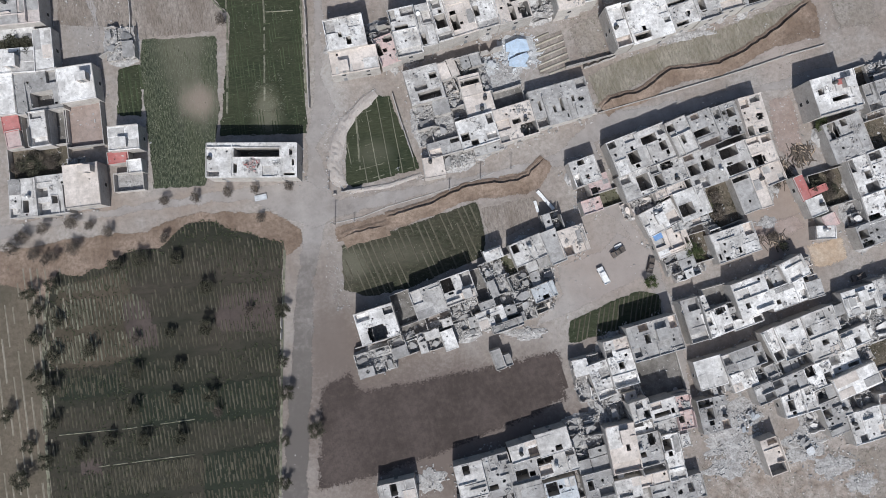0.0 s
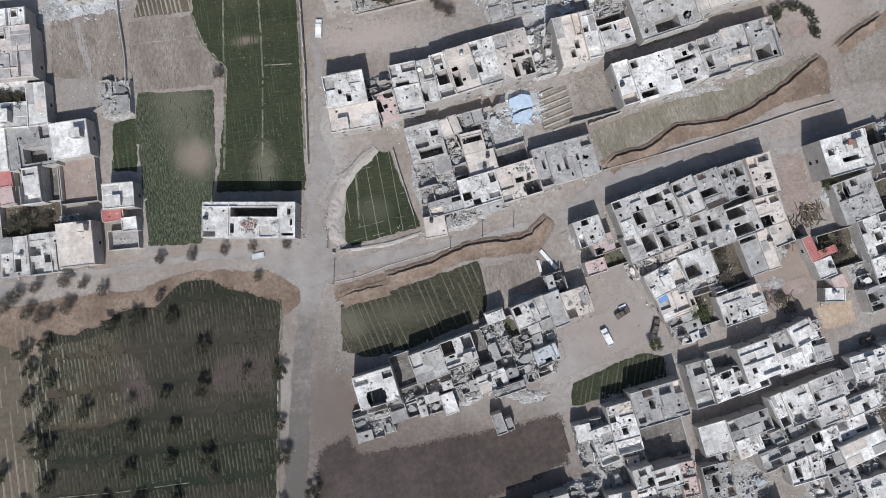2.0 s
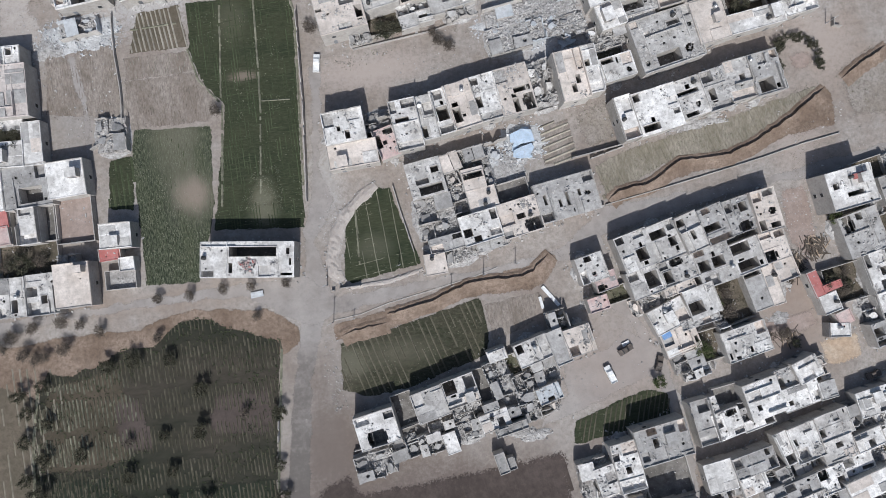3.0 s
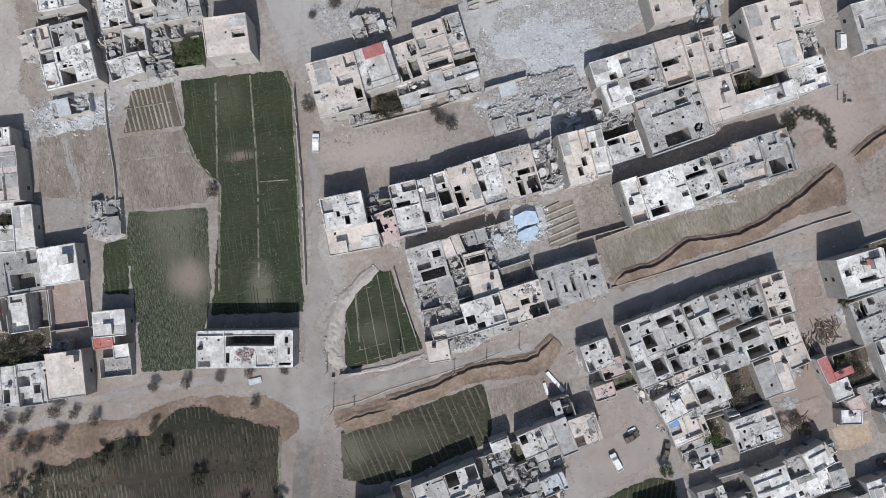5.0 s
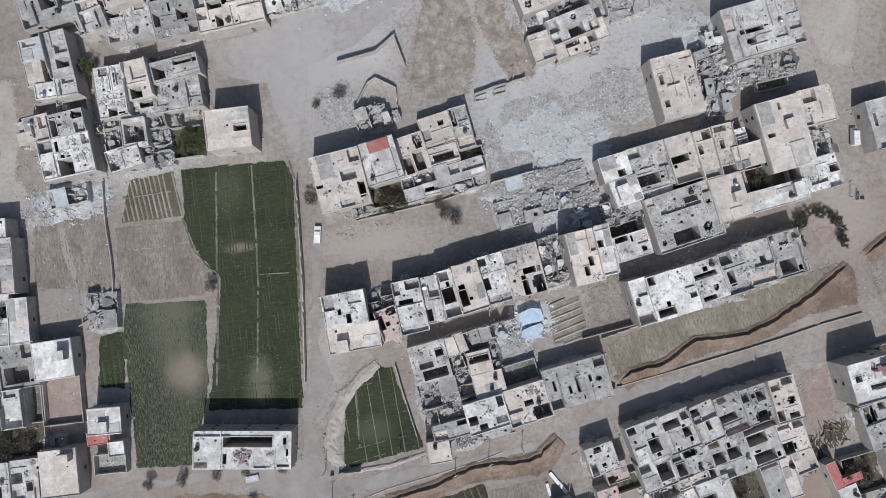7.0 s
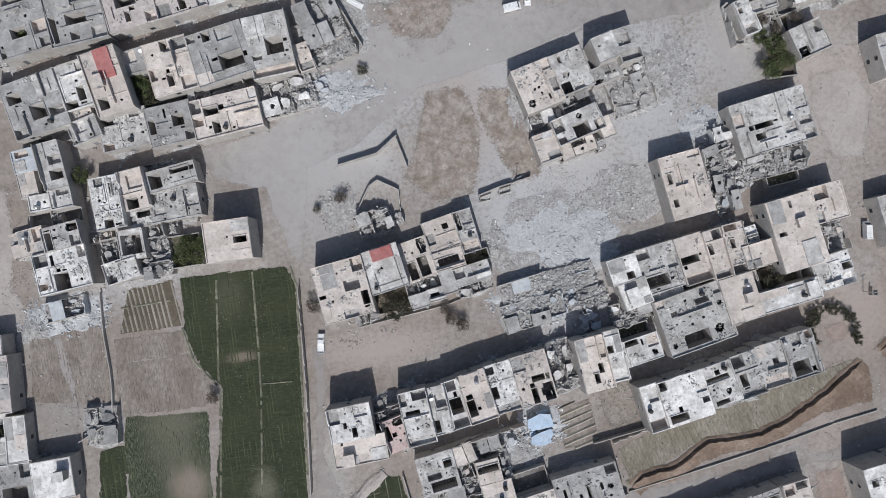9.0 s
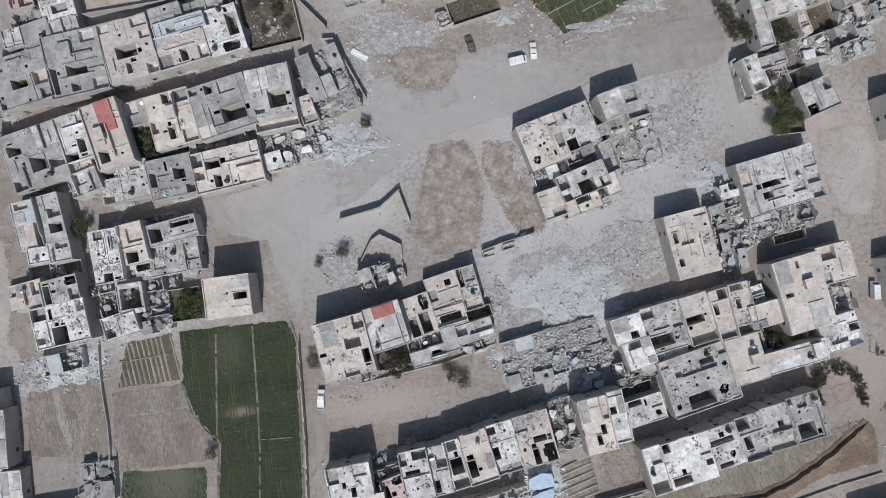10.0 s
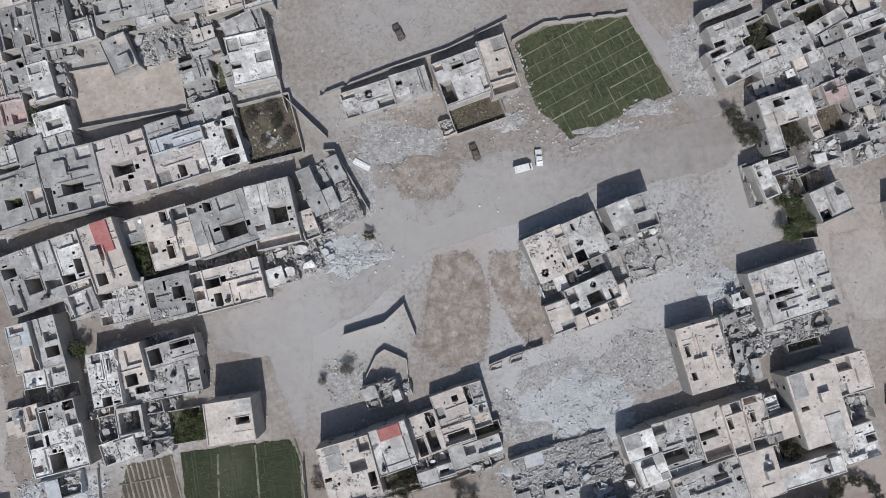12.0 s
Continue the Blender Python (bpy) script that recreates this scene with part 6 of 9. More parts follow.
house(39.2, 88.6, 7.4, 13.9, 7.3, 7.0, "cream", 0.1, courts=[(1.8, -1.4, 1.3, 2.5), (0.2, -3.7, 1.3, 2.5)])
house(45.1, 89.9, 3.4, 13.4, 6.6, 6.5, "white", 0.1, courts=[(-0.7, 1.8, 1.6, 1.9)])

# row along the shaded street
house(52.6, 90.1, 10.8, 6.8, 11.1, 4.3, "white", 0.6, courts=[(-1.7, 2.4, 3.5, 1.5)])
house(50.7, 111.3, 7.6, 6.5, 10.6, 5.2, "white", 0, courts=[(1.4, -2.0, 2.1, 1.9)])
house(60.4, 110.5, 10.5, 12.2, 9.7, 4.3, "grey", 0.5, courts=[(-1.5, -3.2, 6.4, 3.0)])
house(69.2, 111.7, 7.3, 12.7, 10.5, 5.2, "cream", 0.1, courts=[(-1.0, 0.1, 4.8, 2.0)])
house(75.4, 112.6, 4.9, 12.3, 9.7, 5.2, "cream", 0.1, courts=[(-1.3, 1.0, 1.3, 2.5)])
house(81.0, 113.3, 5.9, 12.9, 7.7, 4.8, "cream", 0.5, courts=[(-0.9, 1.2, 1.3, 2.5)])
house(87.3, 110.9, 9.7, 6.3, 9.7, 4.8, "cream", 0)
house(95.9, 115.2, 11.6, 19.0, 9.7, 6.4, "cream", 0, courts=[(-3.2, 0.4, 2.1, 1.1), (0.8, 7.4, 0.8, 1.9)])
house(106.3, 122.2, 8.7, 9.4, 7.9, 5.7, "cream", 0.3)
ruin(104.6, 112.6, 7.8, 7.7, 9.6, 3.9, "pale", 0.6)
house(106.4, 103.8, 9.8, 8.5, 10.3, 4.3, "white", 0.3, courts=[(3.2, 0.7, 2.7, 1.9)])
house(53.0, 105.0, 7.5, 6.0, 13.6, 4.8, "white", 0)
ruin(53.3, 98.5, 7.4, 3.8, 11.5, 3.9, "grey", 0.5)
house(67.8, 95.9, 18.0, 14.3, 12.3, 4.8, "pale", 0.5, courts=[(-1.0, -4.5, 6.9, 3.5)])
house(80.3, 99.8, 9.1, 11.6, 9.8, 5.2, "cream", 0)
yard(92.6, 104.8, 11.5, 6.1, 8.0, "brush")
house(92.7, 99.1, 16.0, 5.6, 9.0, 4.8, "white", 0)

# row above the bank
house(53.2, 75.5, 4.5, 12.2, 10.5, 6.2, "white", 0.1)
house(61.7, 76.7, 11.8, 12.1, 10.6, 5.9, "white", 0.2, courts=[(-2.7, -4.2, 4.8, 2.0), (-4.6, 4.7, 1.9, 2.3)])
house(71.9, 79.2, 7.7, 10.9, 12.7, 5.6, "pale", 0.5, courts=[(-0.6, 1.7, 6.1, 1.0), (-1.3, -4.6, 3.7, 1.3)])
house(79.0, 80.6, 7.1, 11.5, 11.6, 5.8, "pale", 0.6, courts=[(-1.5, -1.1, 1.9, 3.3)])
house(85.3, 82.4, 6.4, 11.4, 8.9, 5.8, "pale", 0.5, courts=[(1.3, 0.5, 1.6, 1.8)])
house(94.0, 83.8, 8.6, 11.9, 9.9, 5.0, "grey", 0.6, courts=[(-0.9, -3.3, 4.5, 3.8)])

# middle block
house(-3.4, 66.0, 9.1, 9.7, 9.1, 4.3, "pale", 0.5, courts=[(1.1, -3.4, 6.5, 2.5), (3.3, 1.6, 2.1, 1.8)])
ruin(4.7, 68.0, 5.3, 8.6, 15.3, 3.9, "cream", 0.5)
house(9.8, 64.6, 6.3, 5.4, 7.3, 3.9, "cream", 0.1, courts=[(0.0, 0.6, 5.4, 1.8)])
ruin(10.0, 71.2, 7.4, 4.0, 10.0, 3.9, "grey", 0.7)
ruin(-1.3, 55.2, 10.4, 11.2, 6.8, 3.7, "grey", 0.7)
house(11.6, 58.4, 7.9, 4.8, 8.8, 3.9, "cream", 0)
house(10.0, 50.4, 9.8, 7.5, 10.3, 4.8, "white", 0.4, courts=[(-3.5, -0.2, 2.4, 2.3), (-1.3, -2.4, 2.1, 1.6)])
house(21.1, 52.3, 10.2, 9.8, 10.6, 4.3, "cream", 0.5, courts=[(0.4, 0.2, 2.4, 1.5)])
house(35.0, 56.3, 16.3, 11.0, 9.2, 4.3, "grey", 0.4, courts=[(-6.4, 0.7, 0.8, 2.8), (-2.6, -1.2, 0.8, 2.1), (-0.4, -0.5, 0.8, 3.8), (3.2, 0.3, 0.8, 1.9)])
house(0.5, 47.8, 9.6, 4.0, 8.9, 3.5, "grey", 0.5)
house(-3.1, 42.3, 6.0, 5.6, 3.4, 3.5, "cream", 0)

# great block
house(51.0, 39.5, 9.3, 10.0, 14.8, 5.1, "pale", 0.3, courts=[(1.3, -1.7, 3.1, 3.5)])
house(59.4, 41.2, 7.7, 10.3, 14.9, 5.1, "pale", 0.4, courts=[(-1.3, 2.2, 4.6, 2.3), (1.9, -1.0, 2.1, 2.5)])
house(66.8, 42.7, 6.6, 10.2, 17.4, 5.1, "pale", 0.2, courts=[(-1.9, 3.2, 2.4, 2.0), (0.2, -1.1, 1.2, 2.5)])
house(73.6, 43.9, 7.3, 10.5, 15.2, 5.1, "grey", 0.7, courts=[(-1.1, -0.6, 4.8, 2.0)])
house(80.6, 45.5, 7.4, 9.8, 12.4, 5.1, "grey", 0.8, courts=[(1.6, 2.0, 2.4, 2.6)])
house(88.1, 46.2, 7.6, 11.3, 9.0, 5.1, "cream", 0.4, courts=[(-2.4, -4.1, 2.5, 2.8), (1.5, -4.7, 2.7, 1.5)])
house(89.5, 36.0, 7.1, 8.1, 11.4, 4.7, "cream", 0.3)
house(81.3, 34.3, 8.2, 9.0, 13.9, 4.7, "pale", 0.1, courts=[(-1.0, 2.6, 5.3, 2.8), (-0.4, -2.4, 5.7, 2.8)])
house(53.0, 30.5, 7.7, 7.4, 14.1, 4.7, "pale", 0.4, courts=[(1.8, 0.2, 3.7, 4.5)])
house(62.1, 32.7, 9.5, 6.8, 13.5, 4.7, "pale", 0.4, courts=[(-3.3, -0.9, 2.4, 3.3)])
house(72.4, 33.1, 9.8, 9.9, 12.4, 4.8, "pale", 0.3, courts=[(-3.2, 0.4, 3.1, 3.0), (1.0, 0.5, 3.5, 2.9)])
house(58.1, 20.8, 10.5, 6.1, 20.7, 3.8, "white", 0.2)
house(67.0, 23.5, 8.0, 8.6, 14.4, 4.7, "white", 0.2, courts=[(-1.7, -1.1, 4.3, 3.4)])
yard(77.4, 22.2, 8.5, 11.6, 14.6, "brush")
house(83.6, 24.5, 5.4, 10.9, 13.6, 3.4, "grey", 0, courts=[(0.0, 4.6, 4.9, 1.3)])
house(88.2, 25.4, 3.7, 11.2, 11.0, 3.4, "cream", 0)
house(60.6, 13.6, 10.0, 6.0, 14.2, 3.4, "cream", 0.1, courts=[(4.3, -1.1, 1.1, 1.8)])
yard(69.4, 11.4, 6.6, 7.9, 10.1, "brush")
house(66.5, 18.5, 10.9, 2.9, 11.1, 3.8, "grey", 0.6)
house(78.4, 10.8, 12.8, 7.8, 12.0, 3.8, "grey", 0.4, courts=[(-3.4, -3.2, 1.3, 1.0)])
ruin(62.5, 7.4, 8.5, 4.9, 14.4, 3.0, "grey", 0.6)
house(99.8, 24.5, 2.9, 6.9, 16.9, 3.5, "red", 0)
house(103.2, 18.3, 5.3, 4.8, 14.7, 3.3, "white", 0)
house(106.8, 14.0, 4.3, 2.6, 17.6, 3.0, "pink", 0)
house(104.8, 10.6, 5.8, 3.3, -5.5, 3.0, "white", 0)
yard(108.8, 23.3, 11.0, 10.3, 9.3, "brush")
house(110.7, 49.2, 12.7, 10.7, 9.1, 8.0, "white", 0.1, courts=[(-4.3, 1.3, 1.8, 1.7), (0.5, -1.7, 4.6, 1.2)], red=[(2.7, 2.6, 3.6, 1.5)])
house(114.7, 37.0, 11.5, 11.4, 13.5, 4.2, "grey", 0.6, courts=[(0.3, 4.3, 1.9, 1.9)])
house(126.8, 48.2, 11.6, 8.1, 10.7, 4.7, "grey", 0.3)
house(121.3, 26.4, 14.1, 10.2, 12.6, 4.2, "white", 0.6, courts=[(-2.5, -0.2, 2.0, 2.3)])
house(122.0, 16.4, 11.4, 8.0, 9.7, 4.2, "white", 0.4)
house(120.0, 9.6, 13.5, 6.6, 13.0, 4.2, "grey", 0.5, courts=[(-5.0, 0.6, 2.7, 2.5)])

# south of the second street
house(80.2, -4.2, 9.9, 10.1, 12.5, 5.4, "white", 0.2, courts=[(-2.1, -2.0, 1.3, 1.6)])
house(93.6, 1.9, 6.8, 6.2, 20.0, 4.6, "white", 0.1)
house(91.0, -5.1, 10.9, 6.4, 12.7, 4.1, "white", 0.5, courts=[(-3.3, -1.0, 1.3, 1.3)])
house(98.4, -4.5, 5.1, 4.9, 8.8, 4.1, "grey", 0.2)
house(63.6, -8.9, 5.8, 12.4, 9.1, 3.8, "grey", 0.2)
house(70.2, -10.1, 7.9, 7.6, 13.7, 3.9, "white", 0.6)
yard(71.8, -3.1, 7.2, 5.5, 8.5, "bare")
house(111.0, -8.9, 9.8, 6.5, 10.3, 4.1, "white", 0.2)
house(119.8, -7.3, 7.5, 7.7, 9.7, 4.1, "grey", 0.4)
house(84.8, -18.4, 4.0, 9.1, 18.4, 4.1, "white", 0.3)
house(89.8, -17.4, 7.5, 10.0, 13.8, 4.6, "white", 0.4, courts=[(-2.6, 0.7, 1.3, 1.9)])
house(98.6, -13.7, 9.6, 6.8, 13.7, 4.1, "grey", 0.4, courts=[(-3.8, -1.4, 1.6, 2.3)])
house(99.4, -20.7, 8.6, 5.8, 14.1, 4.1, "grey", 0.3, courts=[(0.4, 1.2, 2.0, 1.5)])
house(108.0, -19.1, 8.1, 5.1, 16.1, 4.1, "white", 0.1)
yard(118.2, -25.2, 9.7, 8.2, 10.3, "brush")
house(65.9, -23.8, 7.6, 8.3, 8.7, 3.9, "white", 0)
house(75.7, -20.8, 11.4, 5.5, 12.4, 4.6, "grey", 0.1, courts=[(3.8, 1.6, 1.3, 2.0)])
house(75.3, -26.8, 6.8, 5.1, 14.0, 4.1, "white", 0.4)
house(83.4, -25.5, 4.1, 4.0, 17.8, 3.7, "grey", 0.6)
house(87.6, -29.3, 9.4, 4.7, 14.7, 4.1, "grey", 0.4)
house(89.6, -35.0, 10.0, 6.4, 8.7, 4.1, "white", 0.4, courts=[(-2.5, -0.1, 1.9, 3.0)])
house(96.6, -28.4, 7.6, 6.6, 13.0, 4.1, "white", 0.6)
house(106.0, -31.0, 13.0, 6.3, 16.2, 5.0, "white", 0)
house(100.0, -39.9, 8.2, 9.8, 14.5, 4.1, "grey", 0.7, courts=[(-2.7, 1.6, 2.4, 2.5)])
house(107.4, -43.7, 9.7, 8.6, 9.9, 4.1, "white", 0.4, courts=[(-3.0, 0.7, 1.6, 1.8)])
house(115.9, -40.3, 7.3, 9.4, 3.6, 4.1, "grey", 0.5)
house(65.5, -35.3, 8.2, 9.5, 5.5, 3.7, "grey", 0.7, courts=[(-1.0, 0.4, 2.0, 3.2)])
ruin(32.7, -20.9, 8.2, 11.4, 7.2, 4.1, "white", 0.4)
house(41.5, -17.7, 6.3, 13.4, 8.0, 4.6, "white", 0.7, courts=[(-0.2, -0.8, 1.6, 1.9)])
house(51.5, -11.7, 14.0, 9.0, 9.0, 5.8, "grey", 0.2, courts=[(-2.3, 0.0, 1.6, 2.5)])
yard(52.9, -23.2, 11.9, 11.2, 8.3, "bare")
house(35.4, -22.0, 4.9, 10.1, 13.3, 4.1, "white", 0.8)
house(44.6, -31.0, 5.7, 5.7, 11.3, 6.0, "pale", 0.6)
house(50.6, -31.5, 7.3, 5.6, 9.0, 6.4, "pale", 0.2, courts=[(-0.5, -1.0, 4.6, 1.2)])
house(57.1, -33.5, 4.4, 9.0, 4.2, 4.1, "pink", 0.5, courts=[(-1.2, -1.7, 1.6, 1.9)])
house(38.7, -40.5, 6.8, 12.9, 4.5, 5.8, "cream", 0.1, courts=[(1.2, -0.0, 1.1, 1.9)])
ruin(30.7, -43.1, 7.9, 6.0, 9.2, 3.3, "grey", 0.3)
house(20.2, -36.2, 8.4, 6.0, 9.2, 5.4, "pale", 0, courts=[(0.7, -2.0, 1.9, 1.5)])
# grey roofs around this corner put the broad shade into their colour
house(11.6, -37.6, 6.8, 4.1, 9.7, 5.0, "grey", 0.1)
house(-3.7, -43.6, 7.5, 9.2, 6.9, 5.0, "grey", 0.2, courts=[(-0.6, 2.8, 1.9, 2.5)])
house(4.3, -43.6, 7.5, 11.2, 8.4, 4.1, "grey", 0.5, courts=[(-2.3, -2.9, 2.4, 1.5)])
house(11.0, -46.2, 7.6, 10.5, 6.8, 4.6, "grey", 0.2, courts=[(-0.3, 1.9, 3.5, 2.8)])
house(20.2, -42.7, 9.6, 5.7, 8.7, 4.6, "pale", 0.4)
house(20.7, -50.7, 9.0, 6.9, 7.0, 3.3, "blue", 0.3, courts=[(-2.2, 1.4, 3.2, 3.6)])
house(-23.7, -44.7, 10.3, 5.9, 5.7, 4.1, "grey", 0.2, courts=[(-0.9, 0.9, 1.9, 3.2)])
house(46.5, -43.2, 6.5, 11.0, 6.6, 4.1, "grey", 0.6, courts=[(-2.2, 0.0, 1.6, 1.5)])
house(52.4, -44.9, 4.9, 12.5, 5.5, 4.1, "white", 0.5, courts=[(-0.9, 3.4, 2.4, 3.2)])
house(39.2, -52.8, 6.4, 7.4, 5.1, 4.1, "grey", 0.3)
house(30.9, -51.1, 7.7, 8.4, 6.7, 4.1, "grey", 0.5, courts=[(-2.0, 1.6, 1.6, 2.5)])
house(80.4, -48.7, 5.0, 10.3, 11.5, 3.7, "cream", 0.2)
house(52.7, -54.5, 14.7, 6.3, 6.8, 3.3, "grey", 0.5)

# middle farm row
house(-24.0, 1.0, 10.5, 9.1, 10.6, 5.8, "white", 0.3)
yard(-16.2, 4.3, 4.9, 9.3, 13.0, "bare")
house(-8.9, 5.6, 8.6, 8.3, 13.6, 5.2, "pale", 0.2)
house(-0.9, 8.0, 8.9, 7.7, 12.9, 5.2, "pale", 0.2, courts=[(-2.3, 1.8, 3.2, 3.8)])
ruin(-4.0, -0.8, 12.9, 2.5, 11.0, 2.6, "pale", 0.6)
yard(5.4, 8.1, 3.3, 9.4, 7.6, "bare")
house(10.1, 16.6, 5.2, 2.6, 13.3, 4.6, "white", 0.3)
ruin(10.4, 9.7, 5.9, 8.6, 16.2, 4.2, "grey", 0.7)
house(20.0, 16.1, 8.9, 6.6, 15.8, 4.8, "pale", 0.4, courts=[(-3.3, 1.7, 1.9, 2.3)])
house(27.2, 16.1, 4.3, 9.2, 15.2, 4.8, "grey", 0)
house(32.7, 17.3, 7.7, 7.6, 11.4, 5.0, "cream", 0.4)
ruin(16.7, 8.2, 5.9, 3.5, 17.6, 4.0, "grey", 0.6)
house(23.1, 4.2, 6.3, 4.6, 15.6, 4.0, "blue", 0.5, courts=[(-0.1, -1.5, 1.9, 1.3)])
ruin(14.6, 2.0, 10.4, 5.4, 8.3, 3.5, "grey", 0.7)
house(7.8, -1.1, 7.6, 5.0, 13.7, 3.8, "white", 0.2)
ruin(0.1, -3.4, 7.4, 5.6, 9.0, 2.6, "grey", 0.6)
house(-4.7, -6.2, 3.8, 4.9, 13.2, 3.0, "white", 0)
ruin(-10.1, -5.8, 6.7, 5.0, 10.7, 3.0, "pale", 0.4)
ruin(-17.1, -6.3, 7.4, 4.9, 14.3, 2.8, "grey", 0.5)
ruin(-26.0, -9.4, 10.3, 6.7, 9.8, 2.8, "grey", 0.6)
ruin(27.8, 23.7, 5.2, 4.4, 10.3, 4.5, "grey", 0.6)
house(8.0, -12.8, 2.9, 5.7, 12.9, 3.3, "grey", 0)
house(10.7, -13.4, 2.2, 3.3, 12.7, 2.5, "grey", 0)
house(38.7, 36.1, 7.7, 7.5, 12.4, 4.8, "white", 0.6, courts=[(-0.5, 2.7, 2.0, 1.5)])
house(42.1, 32.2, 6.0, 5.1, 12.0, 4.3, "pink", 0.3)
house(39.1, 26.3, 4.8, 4.0, 10.8, 3.8, "pink", 0.4)
yard(45.3, 28.1, 5.6, 4.4, 11.7, "veg")

# north-west blocks
house(-93.9, 191.0, 13.9, 13.4, 11.6, 5.0, "grey", 0.2, courts=[(-1.0, -0.9, 4.0, 2.8), (-6.2, -5.6, 1.1, 1.9)])
house(-80.7, 193.3, 13.9, 15.8, 7.3, 5.0, "grey", 0.1, courts=[(0.3, -1.3, 5.3, 3.0), (-5.8, -3.2, 1.9, 7.0)])
house(-66.8, 195.9, 12.3, 15.6, 9.9, 5.0, "rosy", 0.2, courts=[(-0.9, -0.5, 5.3, 3.3), (-1.2, -4.8, 1.3, 3.0)])
house(-53.6, 200.7, 12.4, 3.4, 11.4, 4.8, "blue", 0.15)
house(-54.4, 194.7, 12.4, 8.6, 11.4, 4.5, "rosy", 0.45, courts=[(0.6, -1.6, 1.8, 3.4)])
house(-43.1, 198.7, 9.0, 12.1, 11.4, 4.0, "white", 0.5, courts=[(2.4, 1.0, 2.6, 6.0)])
house(-92.5, 171.0, 14.3, 14.9, 13.5, 5.4, "grey", 0.2, courts=[(-4.3, 3.1, 3.4, 2.8), (0.5, -1.9, 3.7, 4.0)])
house(-82.6, 174.8, 7.7, 12.1, 11.5, 5.0, "white", 0.3, courts=[(1.3, -2.3, 1.9, 3.8), (-1.8, -4.7, 3.2, 2.3)])
house(-73.0, 174.3, 7.9, 16.8, 12.7, 7.2, "cream", 0.1, courts=[(-2.6, -5.2, 2.4, 3.2)], red=[(0.8, 4.4, 3.9, 7.7)])
house(-66.7, 179.6, 5.4, 6.4, 11.5, 4.5, "grey", 0.2)
yard(-66.4, 173.4, 5.3, 8.9, 2.5, "veg")
house(-58.0, 176.9, 10.1, 14.0, 9.5, 5.4, "cream", 0.1, courts=[(-0.2, 5.4, 1.6, 2.8), (-0.6, -3.6, 1.6, 3.3)])
house(-44.8, 178.7, 14.2, 13.7, 12.2, 5.4, "grey", 0.1, courts=[(2.1, -2.3, 6.1, 4.0), (-2.4, 5.3, 1.9, 2.8)])
house(-32.5, 179.8, 11.4, 16.0, 6.0, 5.4, "grey", 0.2, courts=[(1.3, -0.6, 4.5, 4.5)])
ruin(-18.4, 183.1, 11.4, 17.1, 17.0, 4.0, "grey", 0.5)
house(-81.2, 163.4, 7.7, 5.9, 16.4, 4.5, "grey", 0.3)
house(-71.8, 162.6, 12.1, 9.9, 5.7, 4.0, "grey", 0.6, courts=[(-4.0, 2.4, 3.7, 2.3)])
house(-59.9, 162.5, 11.1, 10.4, 6.8, 4.5, "grey", 0.5, courts=[(-4.5, 0.1, 1.6, 3.8), (2.2, 0.6, 2.9, 3.1)])
house(-45.2, 163.3, 17.0, 10.5, 7.4, 5.0, "cream", 0.2, courts=[(-3.7, 1.6, 3.7, 2.3), (-3.2, -2.7, 1.9, 3.3)])
ruin(-30.0, 167.0, 14.2, 8.9, 10.4, 3.6, "white", 0.8)
house(-96.6, 157.6, 6.6, 5.6, 7.7, 4.5, "blue", 0.1)
house(-97.1, 151.7, 4.6, 5.6, 7.5, 4.1, "cream", 0)
house(-89.8, 155.3, 5.7, 11.2, 8.8, 5.6, "pale", 0.3, courts=[(0.6, -2.6, 3.2, 2.6)])
house(-93.9, 146.1, 6.3, 3.4, 3.8, 4.3, "white", 0)
yard(-96.1, 142.4, 5.8, 3.5, 3.6, "bare")
house(-88.4, 146.4, 5.6, 4.4, 6.0, 5.4, "pale", 0.4)
yard(-88.6, 142.4, 6.4, 3.4, 6.0, "bare")
house(-97.0, 136.9, 5.5, 5.3, 9.5, 4.5, "cream", 0.1)
house(-89.3, 137.1, 9.2, 5.7, 8.2, 5.2, "pale", 0.6, courts=[(-3.4, -0.4, 1.6, 4.6)])
house(-90.2, 128.6, 13.5, 10.1, 7.2, 5.0, "white", 0.6, courts=[(-0.6, -2.6, 3.7, 4.5)])
house(-77.7, 144.3, 7.0, 13.5, 4.2, 5.0, "white", 0.9, courts=[(-0.1, -5.4, 2.4, 2.3)])
house(-70.5, 146.9, 5.5, 10.3, 8.0, 5.0, "cream", 0.1, courts=[(-1.1, -3.5, 2.9, 3.0)])
house(-60.8, 149.3, 12.3, 4.9, 9.2, 4.7, "grey", 0.2, courts=[(-4.4, -0.4, 3.1, 3.8), (2.2, 0.9, 4.8, 1.4), (1.7, -0.8, 5.1, 2.9)])
house(-60.9, 141.9, 12.2, 7.5, 4.5, 4.1, "pale", 0.6)
house(-72.5, 139.5, 9.1, 3.8, 6.8, 3.6, "pale", 0.7)
house(-72.8, 132.8, 6.4, 7.0, 3.3, 4.6, "pale", 0.4, courts=[(0.0, 0.4, 5.0, 5.2)])
ruin(-92.8, 119.0, 10.5, 5.0, 8.0, 2.6, "blue", 0.6)
house(-47.7, 130.9, 11.5, 10.2, 1.2, 8.0, "cream", 0, courts=[(3.1, -0.1, 3.3, 1.7)])
house(-75.8, 126.6, 8.6, 4.9, 12.3, 4.5, "white", 0.6)
ruin(-77.5, 132.8, 7.5, 5.3, 6.8, 3.6, "grey", 0.6)
ruin(-66.7, 129.2, 4.4, 9.6, 3.5, 3.6, "grey", 0.6)
yard(-60.7, 130.1, 8.0, 8.2, 2.1, "veg")
